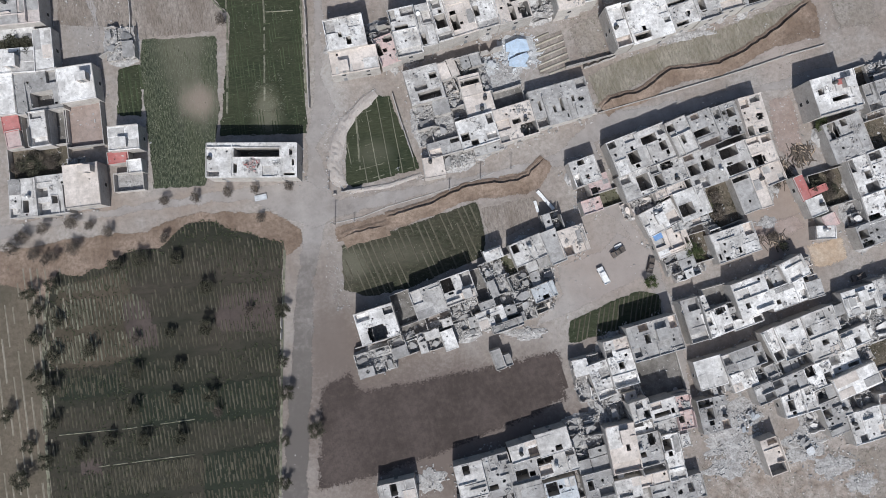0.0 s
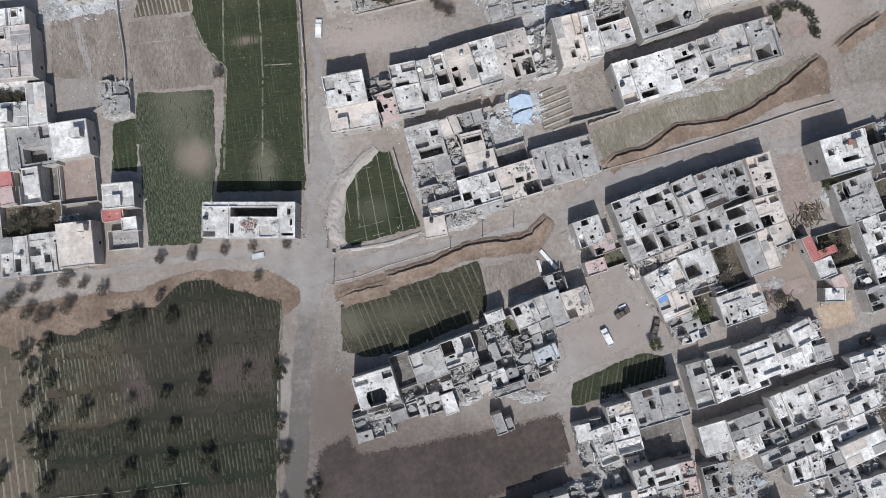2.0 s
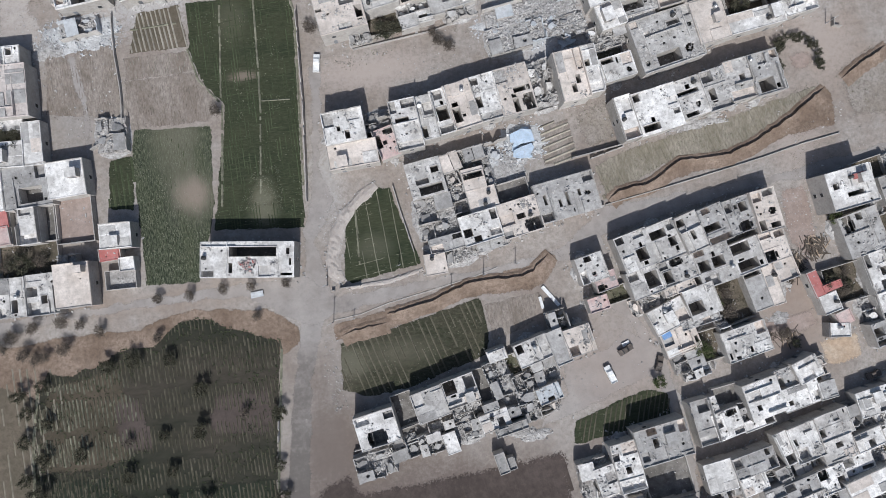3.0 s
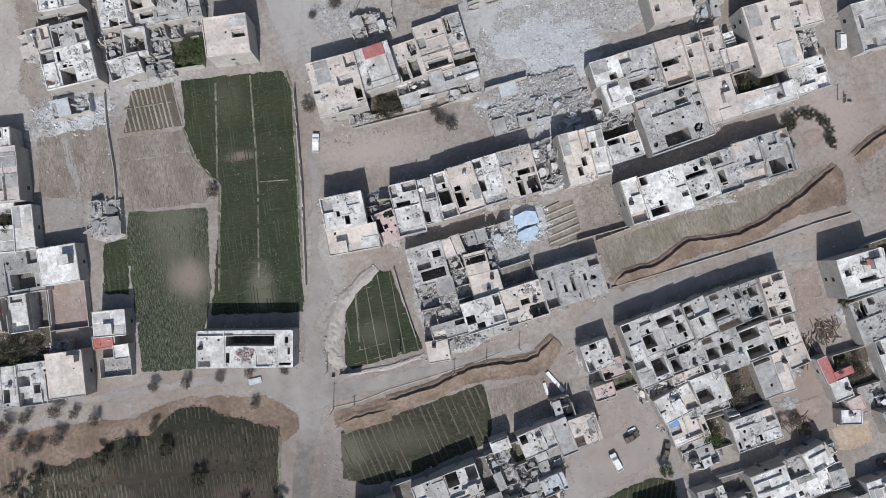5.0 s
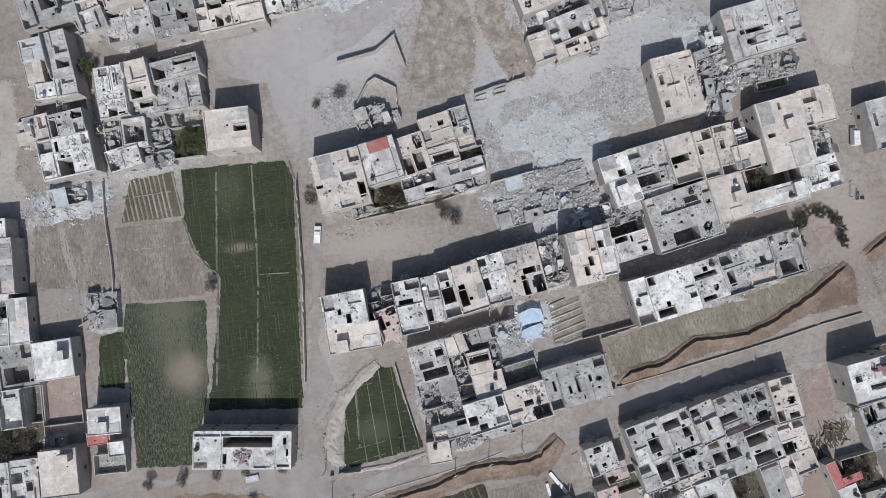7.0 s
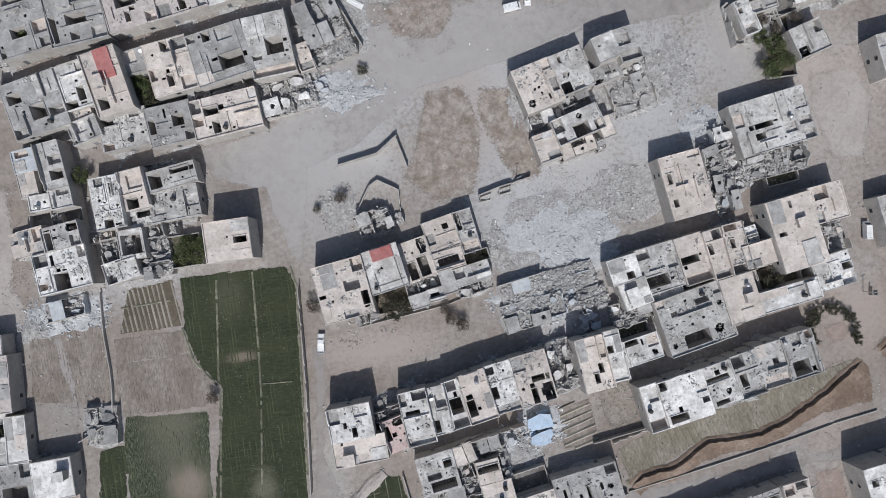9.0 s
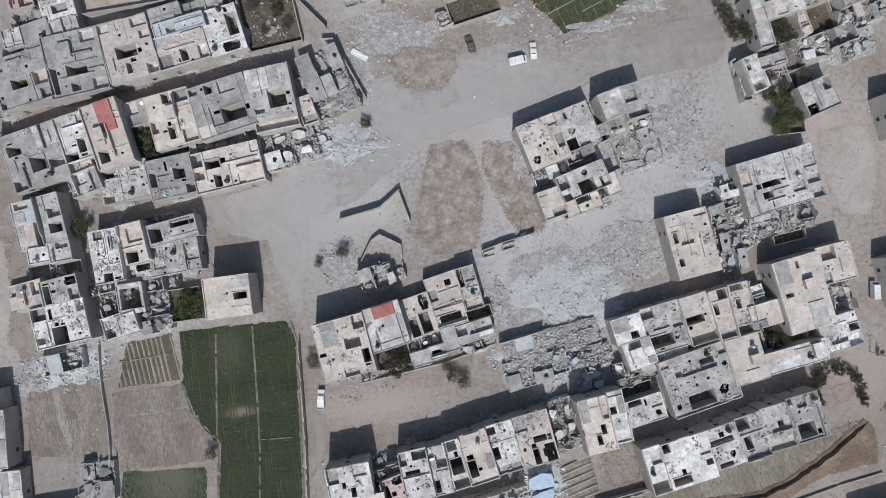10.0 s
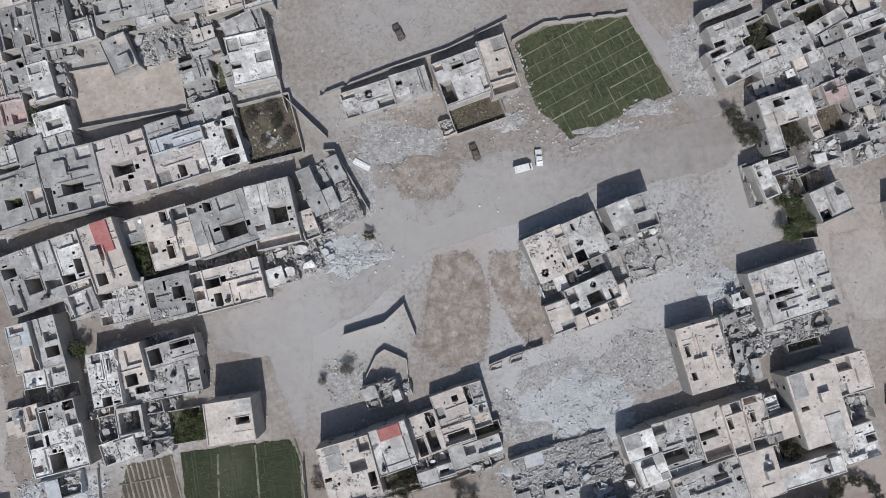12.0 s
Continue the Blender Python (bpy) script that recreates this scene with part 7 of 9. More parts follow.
ruin(-102.8, 136.5, 3.2, 6.3, 8.7, 2.0, "cream", 0.2)

# far north west
yard(-66.0, 215.7, 27.8, 14.9, 4.1, "sand")
house(-65.7, 224.1, 6.2, 9.3, 18.3, 4.2, "grey", 0)
ruin(-55.7, 226.5, 15.6, 8.7, 8.5, 3.4, "grey", 0.8)
house(-44.7, 222.7, 7.6, 4.2, 13.3, 3.8, "grey", 0.4, courts=[(-2.5, 1.3, 1.6, 1.3)])
house(-35.8, 228.2, 8.3, 4.2, 19.6, 4.2, "grey", 0.1)
house(-33.5, 218.8, 10.5, 11.6, 6.1, 4.7, "white", 0.4, courts=[(-3.9, -0.8, 2.4, 1.5)])
house(-48.0, 218.0, 7.6, 5.5, 11.2, 3.8, "grey", 0.5)
ruin(-48.4, 212.8, 6.9, 5.4, 11.1, 2.5, "grey", 0.8)
yard(-43.0, 216.5, 3.0, 9.9, 11.8, "grass")
yard(-33.6, 211.2, 12.0, 3.2, 8.0, "rubble")
yard(-32.0, 201.6, 14.2, 15.4, 7.6, "brush")
house(-90.0, 202.7, 6.9, 5.6, 14.5, 4.2, "grey", 0)
house(-85.4, 219.5, 5.0, 9.4, 9.8, 4.2, "white", 0.2)
house(-84.3, 209.1, 6.9, 6.6, 10.6, 3.8, "white", 0.2)
house(-82.7, 203.6, 6.9, 3.3, 11.1, 3.8, "pale", 0.1)
house(-93.4, 212.8, 6.6, 7.2, 7.9, 4.2, "pink", 0.5)
house(-92.0, 221.6, 6.1, 7.9, 10.1, 3.8, "grey", 0.6, courts=[(-0.4, -0.5, 1.6, 2.5)])
house(-62.6, 235.7, 17.0, 6.2, 7.2, 4.2, "grey", 0.2, courts=[(-6.1, -2.1, 1.9, 1.3)])
house(-81.2, 235.0, 7.4, 14.5, 6.0, 4.2, "grey", 0.4, courts=[(-0.1, -4.5, 2.1, 3.5)])
house(-74.8, 231.2, 5.8, 5.9, 9.2, 4.2, "grey", 0.3, courts=[(-1.9, -0.9, 1.6, 3.3)])
house(-90.2, 233.8, 9.5, 11.0, 7.5, 4.2, "grey", 0.4, courts=[(-2.8, -3.3, 2.1, 3.8), (2.0, -3.7, 1.6, 3.3)])
house(-48.8, 235.9, 8.8, 6.0, 8.3, 3.8, "grey", 0.6)
house(-38.9, 236.0, 9.7, 7.6, 10.0, 3.8, "cream", 0.6, courts=[(-3.6, -3.0, 2.1, 1.3)])
house(-30.6, 234.0, 7.4, 4.0, 11.2, 4.2, "white", 0.3)
house(-65.1, 243.8, 22.8, 4.1, 4.2, 4.2, "grey", 0.3)
house(-86.7, 248.3, 17.2, 5.9, 8.1, 4.2, "grey", 0.3)
house(-39.0, 245.9, 26.1, 4.6, 7.3, 4.2, "grey", 0.4)

# north fields
house(-5.9, 205.9, 13.1, 6.9, 11.0, 3.2, "pale", 0.5)
house(5.3, 208.1, 9.5, 7.3, 10.7, 4.0, "pale", 0.3, courts=[(-2.7, 1.4, 1.6, 1.5)])
house(18.1, 208.2, 12.0, 11.2, 13.8, 5.0, "pale", 0.3, courts=[(-4.2, -2.5, 3.2, 5.8), (0.2, 3.0, 3.2, 1.3)])
house(28.0, 210.1, 6.7, 14.5, 11.1, 5.0, "cream", 0.1)
yard(21.4, 199.2, 13.6, 6.4, 12.4, "brush")
ruin(13.4, 196.6, 3.6, 4.0, 12.4, 3.0, "cream", 0.4)
house(86.9, 207.3, 10.3, 2.9, 18.4, 3.7, "pale", 0.6, courts=[(-1.9, 0.5, 4.4, 1.5)])
house(89.5, 202.9, 11.6, 6.7, 19.8, 4.1, "pale", 0.3, courts=[(-2.1, 2.4, 1.7, 1.5)])
house(104.6, 207.7, 8.9, 8.2, 16.0, 4.1, "pale", 0.4, courts=[(-3.0, 0.9, 2.4, 1.3)])
yard(98.0, 211.7, 7.4, 7.7, 18.7, "veg")
house(98.4, 203.0, 7.8, 6.2, 13.7, 4.1, "pale", 0.4)
house(114.4, 211.8, 9.4, 2.9, 23.8, 4.1, "pale", 0.2, courts=[(-1.1, 0.2, 1.6, 2.0)])
house(113.6, 193.6, 5.9, 6.0, 14.4, 4.1, "pink", 0.3)
house(121.3, 192.5, 7.4, 7.1, 13.9, 4.1, "grey", 0.5, courts=[(-1.5, 0.1, 2.4, 1.5)])
house(108.4, 165.6, 8.9, 8.5, 17.1, 4.1, "pale", 0.3)
ruin(121.9, 180.0, 8.1, 9.8, 11.5, 3.7, "pale", 0.7)
house(124.0, 210.5, 11.5, 4.6, 14.5, 4.1, "pale", 0.5)
house(131.8, 221.6, 13.0, 5.3, 17.3, 4.1, "grey", 0.4)
house(112.0, 220.9, 16.2, 6.6, 16.1, 4.1, "pale", 0.4)
house(89.8, 214.4, 14.5, 2.5, 14.7, 4.1, "grey", 0.4)
house(89.0, 219.0, 14.5, 2.5, 14.8, 4.1, "pale", 0.5)
house(99.2, 190.6, 13.8, 7.6, 10.9, 6.0, "pale", 0.1, courts=[(-1.7, 1.8, 2.9, 2.0)])
house(95.3, 182.9, 3.7, 5.7, 8.3, 5.4, "pale", 0)
yard(103.2, 184.7, 5.2, 6.7, 12.9, "veg")
house(91.8, 173.0, 4.4, 9.6, 15.5, 4.5, "white", 0.3, courts=[(-0.7, 2.0, 1.1, 1.5)])
house(96.8, 175.9, 6.6, 3.4, 11.3, 4.0, "pale", 0.2)
yard(99.5, 170.5, 7.3, 7.8, 15.7, "veg")
ruin(110.3, 179.2, 7.9, 6.2, 9.5, 3.0, "white", 0.8)

# centre ruins
house(34.7, 161.1, 10.4, 12.1, 15.7, 5.2, "cream", 0.7)
house(44.1, 164.1, 8.9, 11.0, 15.8, 5.2, "pale", 0.6, courts=[(-2.1, 3.7, 0.8, 1.9)])
house(53.1, 168.6, 5.8, 6.9, 16.3, 6.6, "pale", 0)
house(59.2, 169.1, 5.7, 8.7, 11.0, 6.4, "grey", 0.7)
house(35.1, 145.2, 5.4, 7.6, 13.0, 4.3, "cream", 0.2)
house(44.2, 150.1, 12.5, 7.1, 16.5, 4.8, "pale", 0.4, courts=[(0.2, -1.6, 4.3, 3.5)])
house(51.4, 148.6, 3.6, 5.7, 15.9, 4.3, "cream", 0)
ruin(60.4, 157.1, 11.8, 9.3, 13.5, 2.8, "grey", 0.8)
house(69.6, 131.0, 11.5, 16.8, 8.3, 5.6, "cream", 0.2, courts=[(-3.9, 2.4, 1.1, 2.8), (-3.8, -4.1, 1.3, 2.0)])
ruin(80.5, 138.7, 8.4, 4.8, 16.5, 4.3, "grey", 0.6)
ruin(81.2, 128.9, 5.9, 12.1, 5.4, 3.3, "grey", 0.8)
house(95.2, 145.2, 20.0, 13.4, 9.8, 5.0, "pale", 0.3, courts=[(-3.1, -0.6, 5.0, 1.5), (-4.7, -3.3, 2.7, 1.8)])
ruin(95.6, 133.8, 17.2, 5.6, 6.7, 4.3, "grey", 0.7)
house(125.3, 115.8, 9.8, 13.4, 8.6, 4.6, "pale", 0.1, courts=[(-3.2, 1.4, 1.0, 3.7)])
house(131.0, 159.0, 12.0, 11.5, 8.2, 6.0, "pale", 0.3)
ruin(94.4, 173.0, 11.6, 11.3, 7.6, 3.3, "pale", 0.6)
yard(101.5, 165.3, 7.8, 16.8, -0.2, "brush")
house(-21.2, 115.0, 12.6, 14.8, 8.7, 7.0, "cream", 0.3, courts=[(5.2, -3.2, 1.8, 3.5), (-5.2, -0.5, 1.8, 0.9)])
house(-10.2, 119.3, 9.0, 10.8, 11.3, 6.2, "pale", 0.2, red=[(0.5, 3.7, 5.5, 3.0)])
yard(-9.4, 110.5, 8.7, 5.0, 8.5, "brush")
house(-2.0, 120.4, 6.9, 10.6, 13.0, 3.0, "cream", 0.3, courts=[(-1.7, -2.6, 2.2, 4.6), (1.4, -2.2, 2.6, 5.2)])
house(5.7, 126.3, 7.6, 8.5, 12.8, 2.7, "cream", 0.2, courts=[(1.2, 1.7, 1.6, 1.5)])
house(6.5, 119.8, 7.7, 4.5, 10.4, 2.9, "cream", 0.3, courts=[(-0.2, -0.6, 5.6, 2.0)])
house(11.9, 126.1, 4.9, 11.3, 9.9, 3.7, "pale", 0.6)
house(12.0, 114.9, 9.7, 4.7, 11.1, 3.2, "pale", 0.1)
house(5.7, 113.6, 3.6, 6.0, 9.7, 3.3, "pale", 0)
house(-2.4, 109.7, 4.5, 3.9, 10.2, 3.2, "pale", 0)
house(2.2, 110.9, 4.7, 3.6, 8.6, 3.2, "pale", 0.1, courts=[(-0.4, -0.0, 2.4, 1.0)])
ruin(-11.6, 131.6, 8.5, 5.7, 10.4, 3.8, "pale", 0.5)
ruin(-6.4, 131.3, 4.5, 3.0, 14.4, 3.8, "pale", 0.6)
ruin(25.5, 109.6, 13.0, 6.0, 6.5, 1.6, "blue", 0.9)
ruin(38.8, 110.6, 11.0, 7.0, 9.0, 1.8, "blue", 0.9)
ruin(24.6, 102.4, 11.5, 6.8, 9.0, 2.0, "grey", 0.9)
ruin(35.6, 104.8, 8.5, 6.0, 9.5, 2.4, "blue", 0.8)
ruin(43.2, 104.2, 7.9, 5.7, 11.0, 2.5, "grey", 0.8)


# lean-tos, back rooms and fallen parts between the houses
ruin(53.3, 24.9, 9.0, 4.0, 15.0, 3.4, "cream", 0.5)
house(91.9, 29.3, 6.0, 6.0, 14.8, 3.7, "cream", 0.2)
ruin(65.1, 4.4, 9.0, 2.5, 15.1, 3.6, "white", 0.7)
house(61.9, 27.8, 9.0, 2.5, 14.4, 4.2, "cream", 0.5)
ruin(73.3, 16.0, 2.5, 5.0, 12.6, 4.0, "white", 0.4)
yard(125.3, 37.1, 9.0, 9.0, 11.1, "brush")
yard(120.8, 54.0, 9.0, 6.0, 11.6, "brush")
ruin(129.4, 55.5, 8.5, 5.5, 11.8, 3.4, "grey", 0.8)
ruin(120.0, 45.2, 3.0, 9.0, 10.8, 3.2, "grey", 0.5)
ruin(114.7, 15.5, 3.5, 7.0, 12.7, 3.4, "white", 0.6)
yard(130.4, 40.7, 2.5, 8.0, 12.9, "rubble")
ruin(129.0, 30.2, 2.5, 6.0, 11.8, 3.4, "cream", 0.5)
house(87.3, -0.2, 6.0, 5.5, 12.0, 2.9, "grey", 0.7)
house(78.9, -11.0, 9.0, 3.0, 13.1, 3.0, "white", 0.2)
ruin(98.7, 1.3, 3.0, 6.5, 12.7, 3.0, "cream", 0.6)
ruin(74.9, -7.8, 2.5, 5.0, 12.2, 3.4, "grey", 0.6)
house(67.0, -4.7, 2.5, 4.5, 13.9, 3.2, "white", 0.6)
ruin(116.1, -16.9, 9.0, 9.0, 13.4, 3.1, "white", 0.7)
house(104.3, -25.5, 9.0, 5.0, 12.6, 2.9, "white", 0.4)
ruin(107.5, -36.5, 8.0, 5.0, 13.4, 4.0, "grey", 0.4)
ruin(89.6, -24.4, 9.0, 4.0, 13.3, 2.8, "grey", 0.6)
ruin(116.6, -32.5, 6.5, 5.5, 12.6, 4.0, "cream", 0.6)
house(80.2, -31.1, 5.5, 5.5, 14.7, 4.1, "grey", 0.3)
ruin(105.2, -13.2, 3.5, 7.5, 13.4, 3.8, "grey", 0.6)
ruin(94.2, -41.0, 4.0, 6.5, 12.3, 2.9, "white", 0.8)
ruin(110.8, -23.6, 4.5, 5.5, 14.7, 3.2, "cream", 0.6)
ruin(97.3, -33.6, 5.5, 3.5, 15.1, 4.1, "grey", 0.5)
ruin(121.5, -13.8, 3.0, 5.5, 15.0, 3.2, "white", 0.5)
ruin(69.1, -28.6, 6.0, 2.5, 12.9, 3.4, "grey", 0.4)
ruin(79.9, -25.5, 2.5, 5.5, 12.6, 2.9, "grey", 0.6)
ruin(109.0, -14.3, 3.5, 3.5, 15.0, 3.6, "grey", 0.6)
ruin(28.8, -36.2, 9.0, 8.5, 6.2, 4.1, "grey", 0.7)
ruin(37.6, -30.5, 8.0, 7.5, 9.1, 3.2, "grey", 0.4)
house(-3.1, -50.6, 9.0, 4.5, 8.3, 4.1, "grey", 0.6)
house(52.0, -36.4, 6.0, 5.0, 8.2, 3.3, "grey", 0.7)
yard(12.2, -53.1, 8.5, 3.5, 6.2, "bare")
house(46.4, -50.5, 8.0, 3.5, 6.1, 3.3, "cream", 0.2)
ruin(4.9, -51.8, 5.5, 5.0, 8.7, 4.2, "grey", 0.7)
ruin(43.6, -26.2, 5.0, 4.5, 8.6, 3.4, "cream", 0.4)
house(44.7, -35.9, 5.5, 4.0, 6.4, 3.2, "white", 0.2)
yard(23.5, -55.1, 8.5, 2.5, 7.9, "bare")
ruin(38.0, -48.1, 7.0, 2.5, 6.5, 3.3, "white", 0.6)
house(56.1, -40.6, 3.0, 4.5, 7.4, 3.7, "grey", 0.6)
ruin(22.9, 9.9, 7.0, 7.0, 12.8, 3.1, "grey", 0.7)
yard(-14.2, -1.5, 7.5, 3.5, 13.2, "bare")
ruin(0.5, 2.7, 8.0, 3.0, 14.0, 3.5, "grey", 0.7)
house(11.7, -3.7, 9.0, 2.5, 11.8, 4.0, "grey", 0.4)
yard(14.3, 12.6, 3.5, 6.0, 13.1, "veg")
ruin(22.9, 0.2, 5.5, 3.0, 14.0, 3.2, "cream", 0.5)
house(6.9, 2.4, 4.5, 2.5, 12.4, 3.6, "grey", 0.6)
ruin(18.1, -1.7, 4.5, 2.5, 12.1, 3.4, "grey", 0.7)
yard(20.4, 60.0, 9.2, 5.4, 10.6, "bare")
ruin(5.5, 58.1, 4.0, 9.0, 9.7, 4.1, "grey", 0.5)
ruin(4.2, 44.0, 9.0, 3.5, 9.9, 3.8, "grey", 0.6)
ruin(14.2, 65.6, 2.5, 9.0, 8.6, 3.2, "grey", 0.7)
house(12.8, 45.8, 8.5, 2.5, 10.0, 3.4, "grey", 0.7)
ruin(110.2, 113.5, 3.5, 9.0, 9.6, 3.0, "cream", 0.7)
yard(51.8, 94.9, 9.0, 3.0, 10.2, "veg")
house(61.5, 103.4, 9.0, 2.5, 10.2, 3.4, "grey", 0.3)
house(85.7, 116.1, 4.0, 4.5, 10.9, 3.1, "white", 0.7)
yard(85.4, 104.2, 2.5, 7.0, 10.4, "rubble")
ruin(48.3, 99.1, 2.5, 6.5, 9.2, 2.9, "white", 0.6)
ruin(-1.1, 113.6, 9.0, 3.0, 11.3, 3.1, "white", 0.6)
ruin(12.5, 111.2, 9.0, 2.5, 11.4, 3.8, "grey", 0.6)
yard(13.8, 119.3, 6.5, 3.0, 10.2, "veg")
ruin(-16.2, 107.0, 6.0, 2.5, 10.4, 3.4, "grey", 0.7)
house(-57.8, 204.1, 9.0, 4.5, 11.6, 4.0, "grey", 0.4)
ruin(-48.9, 205.7, 9.0, 4.0, 11.5, 3.0, "grey", 0.5)
ruin(-101.7, 186.9, 3.0, 8.0, 11.7, 3.5, "grey", 0.4)
yard(-42.5, 207.0, 4.0, 4.0, 10.3, "rubble")
house(-24.3, 176.1, 4.0, 7.5, 12.8, 3.4, "cream", 0.6)
ruin(-45.1, 170.1, 9.0, 3.0, 11.3, 3.0, "grey", 0.7)
yard(-25.6, 182.4, 3.0, 5.5, 11.3, "rubble")
yard(-88.0, 163.1, 6.0, 2.5, 10.1, "rubble")
ruin(-52.5, 169.1, 5.0, 3.0, 11.9, 3.3, "grey", 0.4)
house(-81.8, 167.5, 5.0, 2.5, 12.2, 3.7, "cream", 0.6)
house(-102.2, 176.1, 2.5, 4.5, 11.6, 3.4, "grey", 0.3)
ruin(-93.6, 151.7, 3.0, 7.5, 7.9, 4.0, "grey", 0.7)
ruin(-98.5, 130.2, 2.5, 8.0, 7.0, 3.2, "cream", 0.8)
ruin(-92.1, 142.1, 2.5, 5.0, 6.8, 3.0, "cream", 0.7)
ruin(-66.2, 136.3, 8.5, 3.0, 6.9, 4.1, "grey", 0.7)
ruin(-64.6, 152.3, 7.5, 2.5, 6.4, 3.6, "grey", 0.7)
ruin(-70.1, 127.0, 2.5, 6.5, 5.9, 3.8, "grey", 0.4)
ruin(-80.8, 136.3, 4.5, 2.5, 8.0, 3.7, "cream", 0.6)
ruin(85.4, 132.8, 3.0, 9.0, 9.3, 3.1, "white", 0.8)
yard(97.4, 129.8, 9.0, 2.5, 7.2, "veg")
ruin(82.5, 143.8, 5.5, 3.5, 8.2, 3.3, "white", 0.6)
ruin(101.5, 138.5, 7.5, 2.5, 8.9, 2.8, "grey", 0.7)
ruin(77.4, 126.9, 2.5, 4.5, 7.9, 3.3, "cream", 0.8)
house(-31.3, 240.3, 7.0, 8.5, 11.1, 2.8, "grey", 0.6)
house(-44.9, 207.7, 9.0, 6.0, 10.2, 3.1, "grey", 0.4)
house(-92.0, 241.9, 9.0, 5.5, 10.7, 3.8, "cream", 0.6)
ruin(-45.3, 229.2, 5.5, 8.5, 10.7, 3.8, "cream", 0.7)
ruin(-74.5, 237.5, 6.0, 7.0, 9.8, 3.3, "grey", 0.4)
ruin(-93.5, 207.1, 9.0, 4.5, 10.4, 4.1, "grey", 0.5)
house(-73.2, 247.7, 9.0, 4.5, 11.4, 3.3, "grey", 0.5)
house(-40.6, 241.4, 9.0, 4.0, 10.2, 2.8, "cream", 0.6)
ruin(-63.8, 248.0, 8.5, 4.0, 10.3, 3.9, "grey", 0.4)
ruin(-83.2, 243.9, 9.0, 3.5, 9.9, 3.6, "cream", 0.8)
house(-50.1, 240.5, 9.0, 3.5, 8.6, 3.9, "grey", 0.5)
house(-86.7, 226.3, 6.0, 5.0, 9.6, 4.1, "grey", 0.7)
yard(-67.2, 239.8, 9.0, 3.0, 9.3, "bare")
house(-53.5, 248.3, 9.0, 3.0, 9.2, 3.5, "grey", 0.7)
house(-57.0, 232.0, 8.5, 3.0, 10.2, 3.9, "grey", 0.5)
ruin(-67.4, 230.4, 6.5, 3.5, 9.6, 3.2, "grey", 0.6)
house(-95.9, 201.8, 4.5, 5.0, 9.7, 4.1, "grey", 0.4)
yard(-85.5, 213.5, 9.0, 2.5, 10.8, "bare")
ruin(-81.8, 220.0, 2.5, 9.0, 10.3, 3.0, "grey", 0.6)
ruin(-40.0, 216.2, 2.5, 9.0, 9.5, 3.0, "grey", 0.5)
ruin(-44.7, 248.6, 8.5, 2.5, 9.5, 3.8, "grey", 0.7)
house(-95.5, 228.8, 2.5, 8.0, 9.1, 3.8, "cream", 0.3)
yard(-58.7, 240.5, 8.0, 2.5, 10.6, "veg")
house(-96.0, 219.8, 2.5, 7.5, 9.1, 3.1, "cream", 0.7)
yard(-39.3, 230.7, 7.0, 2.5, 9.2, "rubble")
house(-30.5, 228.5, 2.5, 7.0, 10.7, 3.2, "grey", 0.7)
ruin(-80.4, 226.6, 6.5, 2.5, 9.8, 3.3, "grey", 0.5)
ruin(-89.0, 216.2, 3.0, 4.0, 8.8, 2.9, "cream", 0.7)
house(108.9, 199.8, 9.0, 9.0, 15.2, 3.4, "grey", 0.4)
ruin(117.6, 202.1, 9.0, 9.0, 16.0, 3.7, "grey", 0.5)
house(126.8, 202.4, 9.0, 9.0, 14.1, 3.4, "grey", 0.2)
yard(112.4, 186.5, 9.0, 7.5, 14.3, "brush")
ruin(122.2, 216.4, 8.0, 7.5, 15.3, 3.2, "cream", 0.4)
ruin(128.1, 193.7, 6.0, 8.5, 14.5, 3.8, "white", 0.7)
ruin(97.8, 196.9, 9.0, 5.0, 15.0, 3.1, "grey", 0.5)
yard(111.6, 215.2, 9.0, 4.5, 14.7, "veg")
yard(103.8, 177.6, 5.0, 7.5, 16.0, "bare")
ruin(121.5, 187.1, 9.0, 4.0, 15.2, 4.2, "cream", 0.6)
ruin(113.6, 207.5, 9.0, 3.5, 15.0, 2.8, "grey", 0.6)
house(103.2, 215.1, 4.5, 6.5, 14.6, 3.9, "grey", 0.6)
house(108.3, 192.2, 5.0, 5.5, 14.4, 2.9, "grey", 0.6)
house(88.0, 210.9, 9.0, 3.0, 14.6, 3.5, "grey", 0.5)
yard(98.9, 183.5, 3.5, 6.5, 14.6, "veg")
ruin(130.3, 213.9, 2.5, 8.5, 13.3, 3.2, "white", 0.5)
ruin(128.7, 187.4, 5.0, 4.0, 15.4, 2.9, "grey", 0.6)
house(106.8, 185.1, 2.5, 6.5, 14.6, 3.9, "cream", 0.6)
ruin(115.7, 180.6, 3.5, 4.5, 14.0, 3.9, "grey", 0.5)
ruin(103.4, 198.1, 2.5, 5.5, 15.7, 3.8, "white", 0.6)
house(122.6, 221.7, 4.5, 2.5, 15.4, 4.0, "grey", 0.6)
yard(51.6, 156.1, 5.5, 8.5, 16.4, "rubble")
ruin(43.8, 144.3, 9.0, 4.0, 15.0, 4.1, "cream", 0.5)
house(53.3, 163.1, 8.5, 4.0, 15.5, 3.2, "grey", 0.5)
ruin(36.1, 153.3, 9.0, 3.5, 16.5, 3.5, "white", 0.5)
ruin(45.1, 156.3, 7.0, 4.5, 16.6, 4.1, "grey", 0.4)
ruin(61.5, 163.6, 7.5, 2.5, 14.9, 3.2, "white", 0.5)
ruin(49.5, 145.4, 2.5, 5.0, 17.1, 4.1, "grey", 0.7)
yard(-105.3, 65.9, 3.5, 9.0, 0.5, "bare")
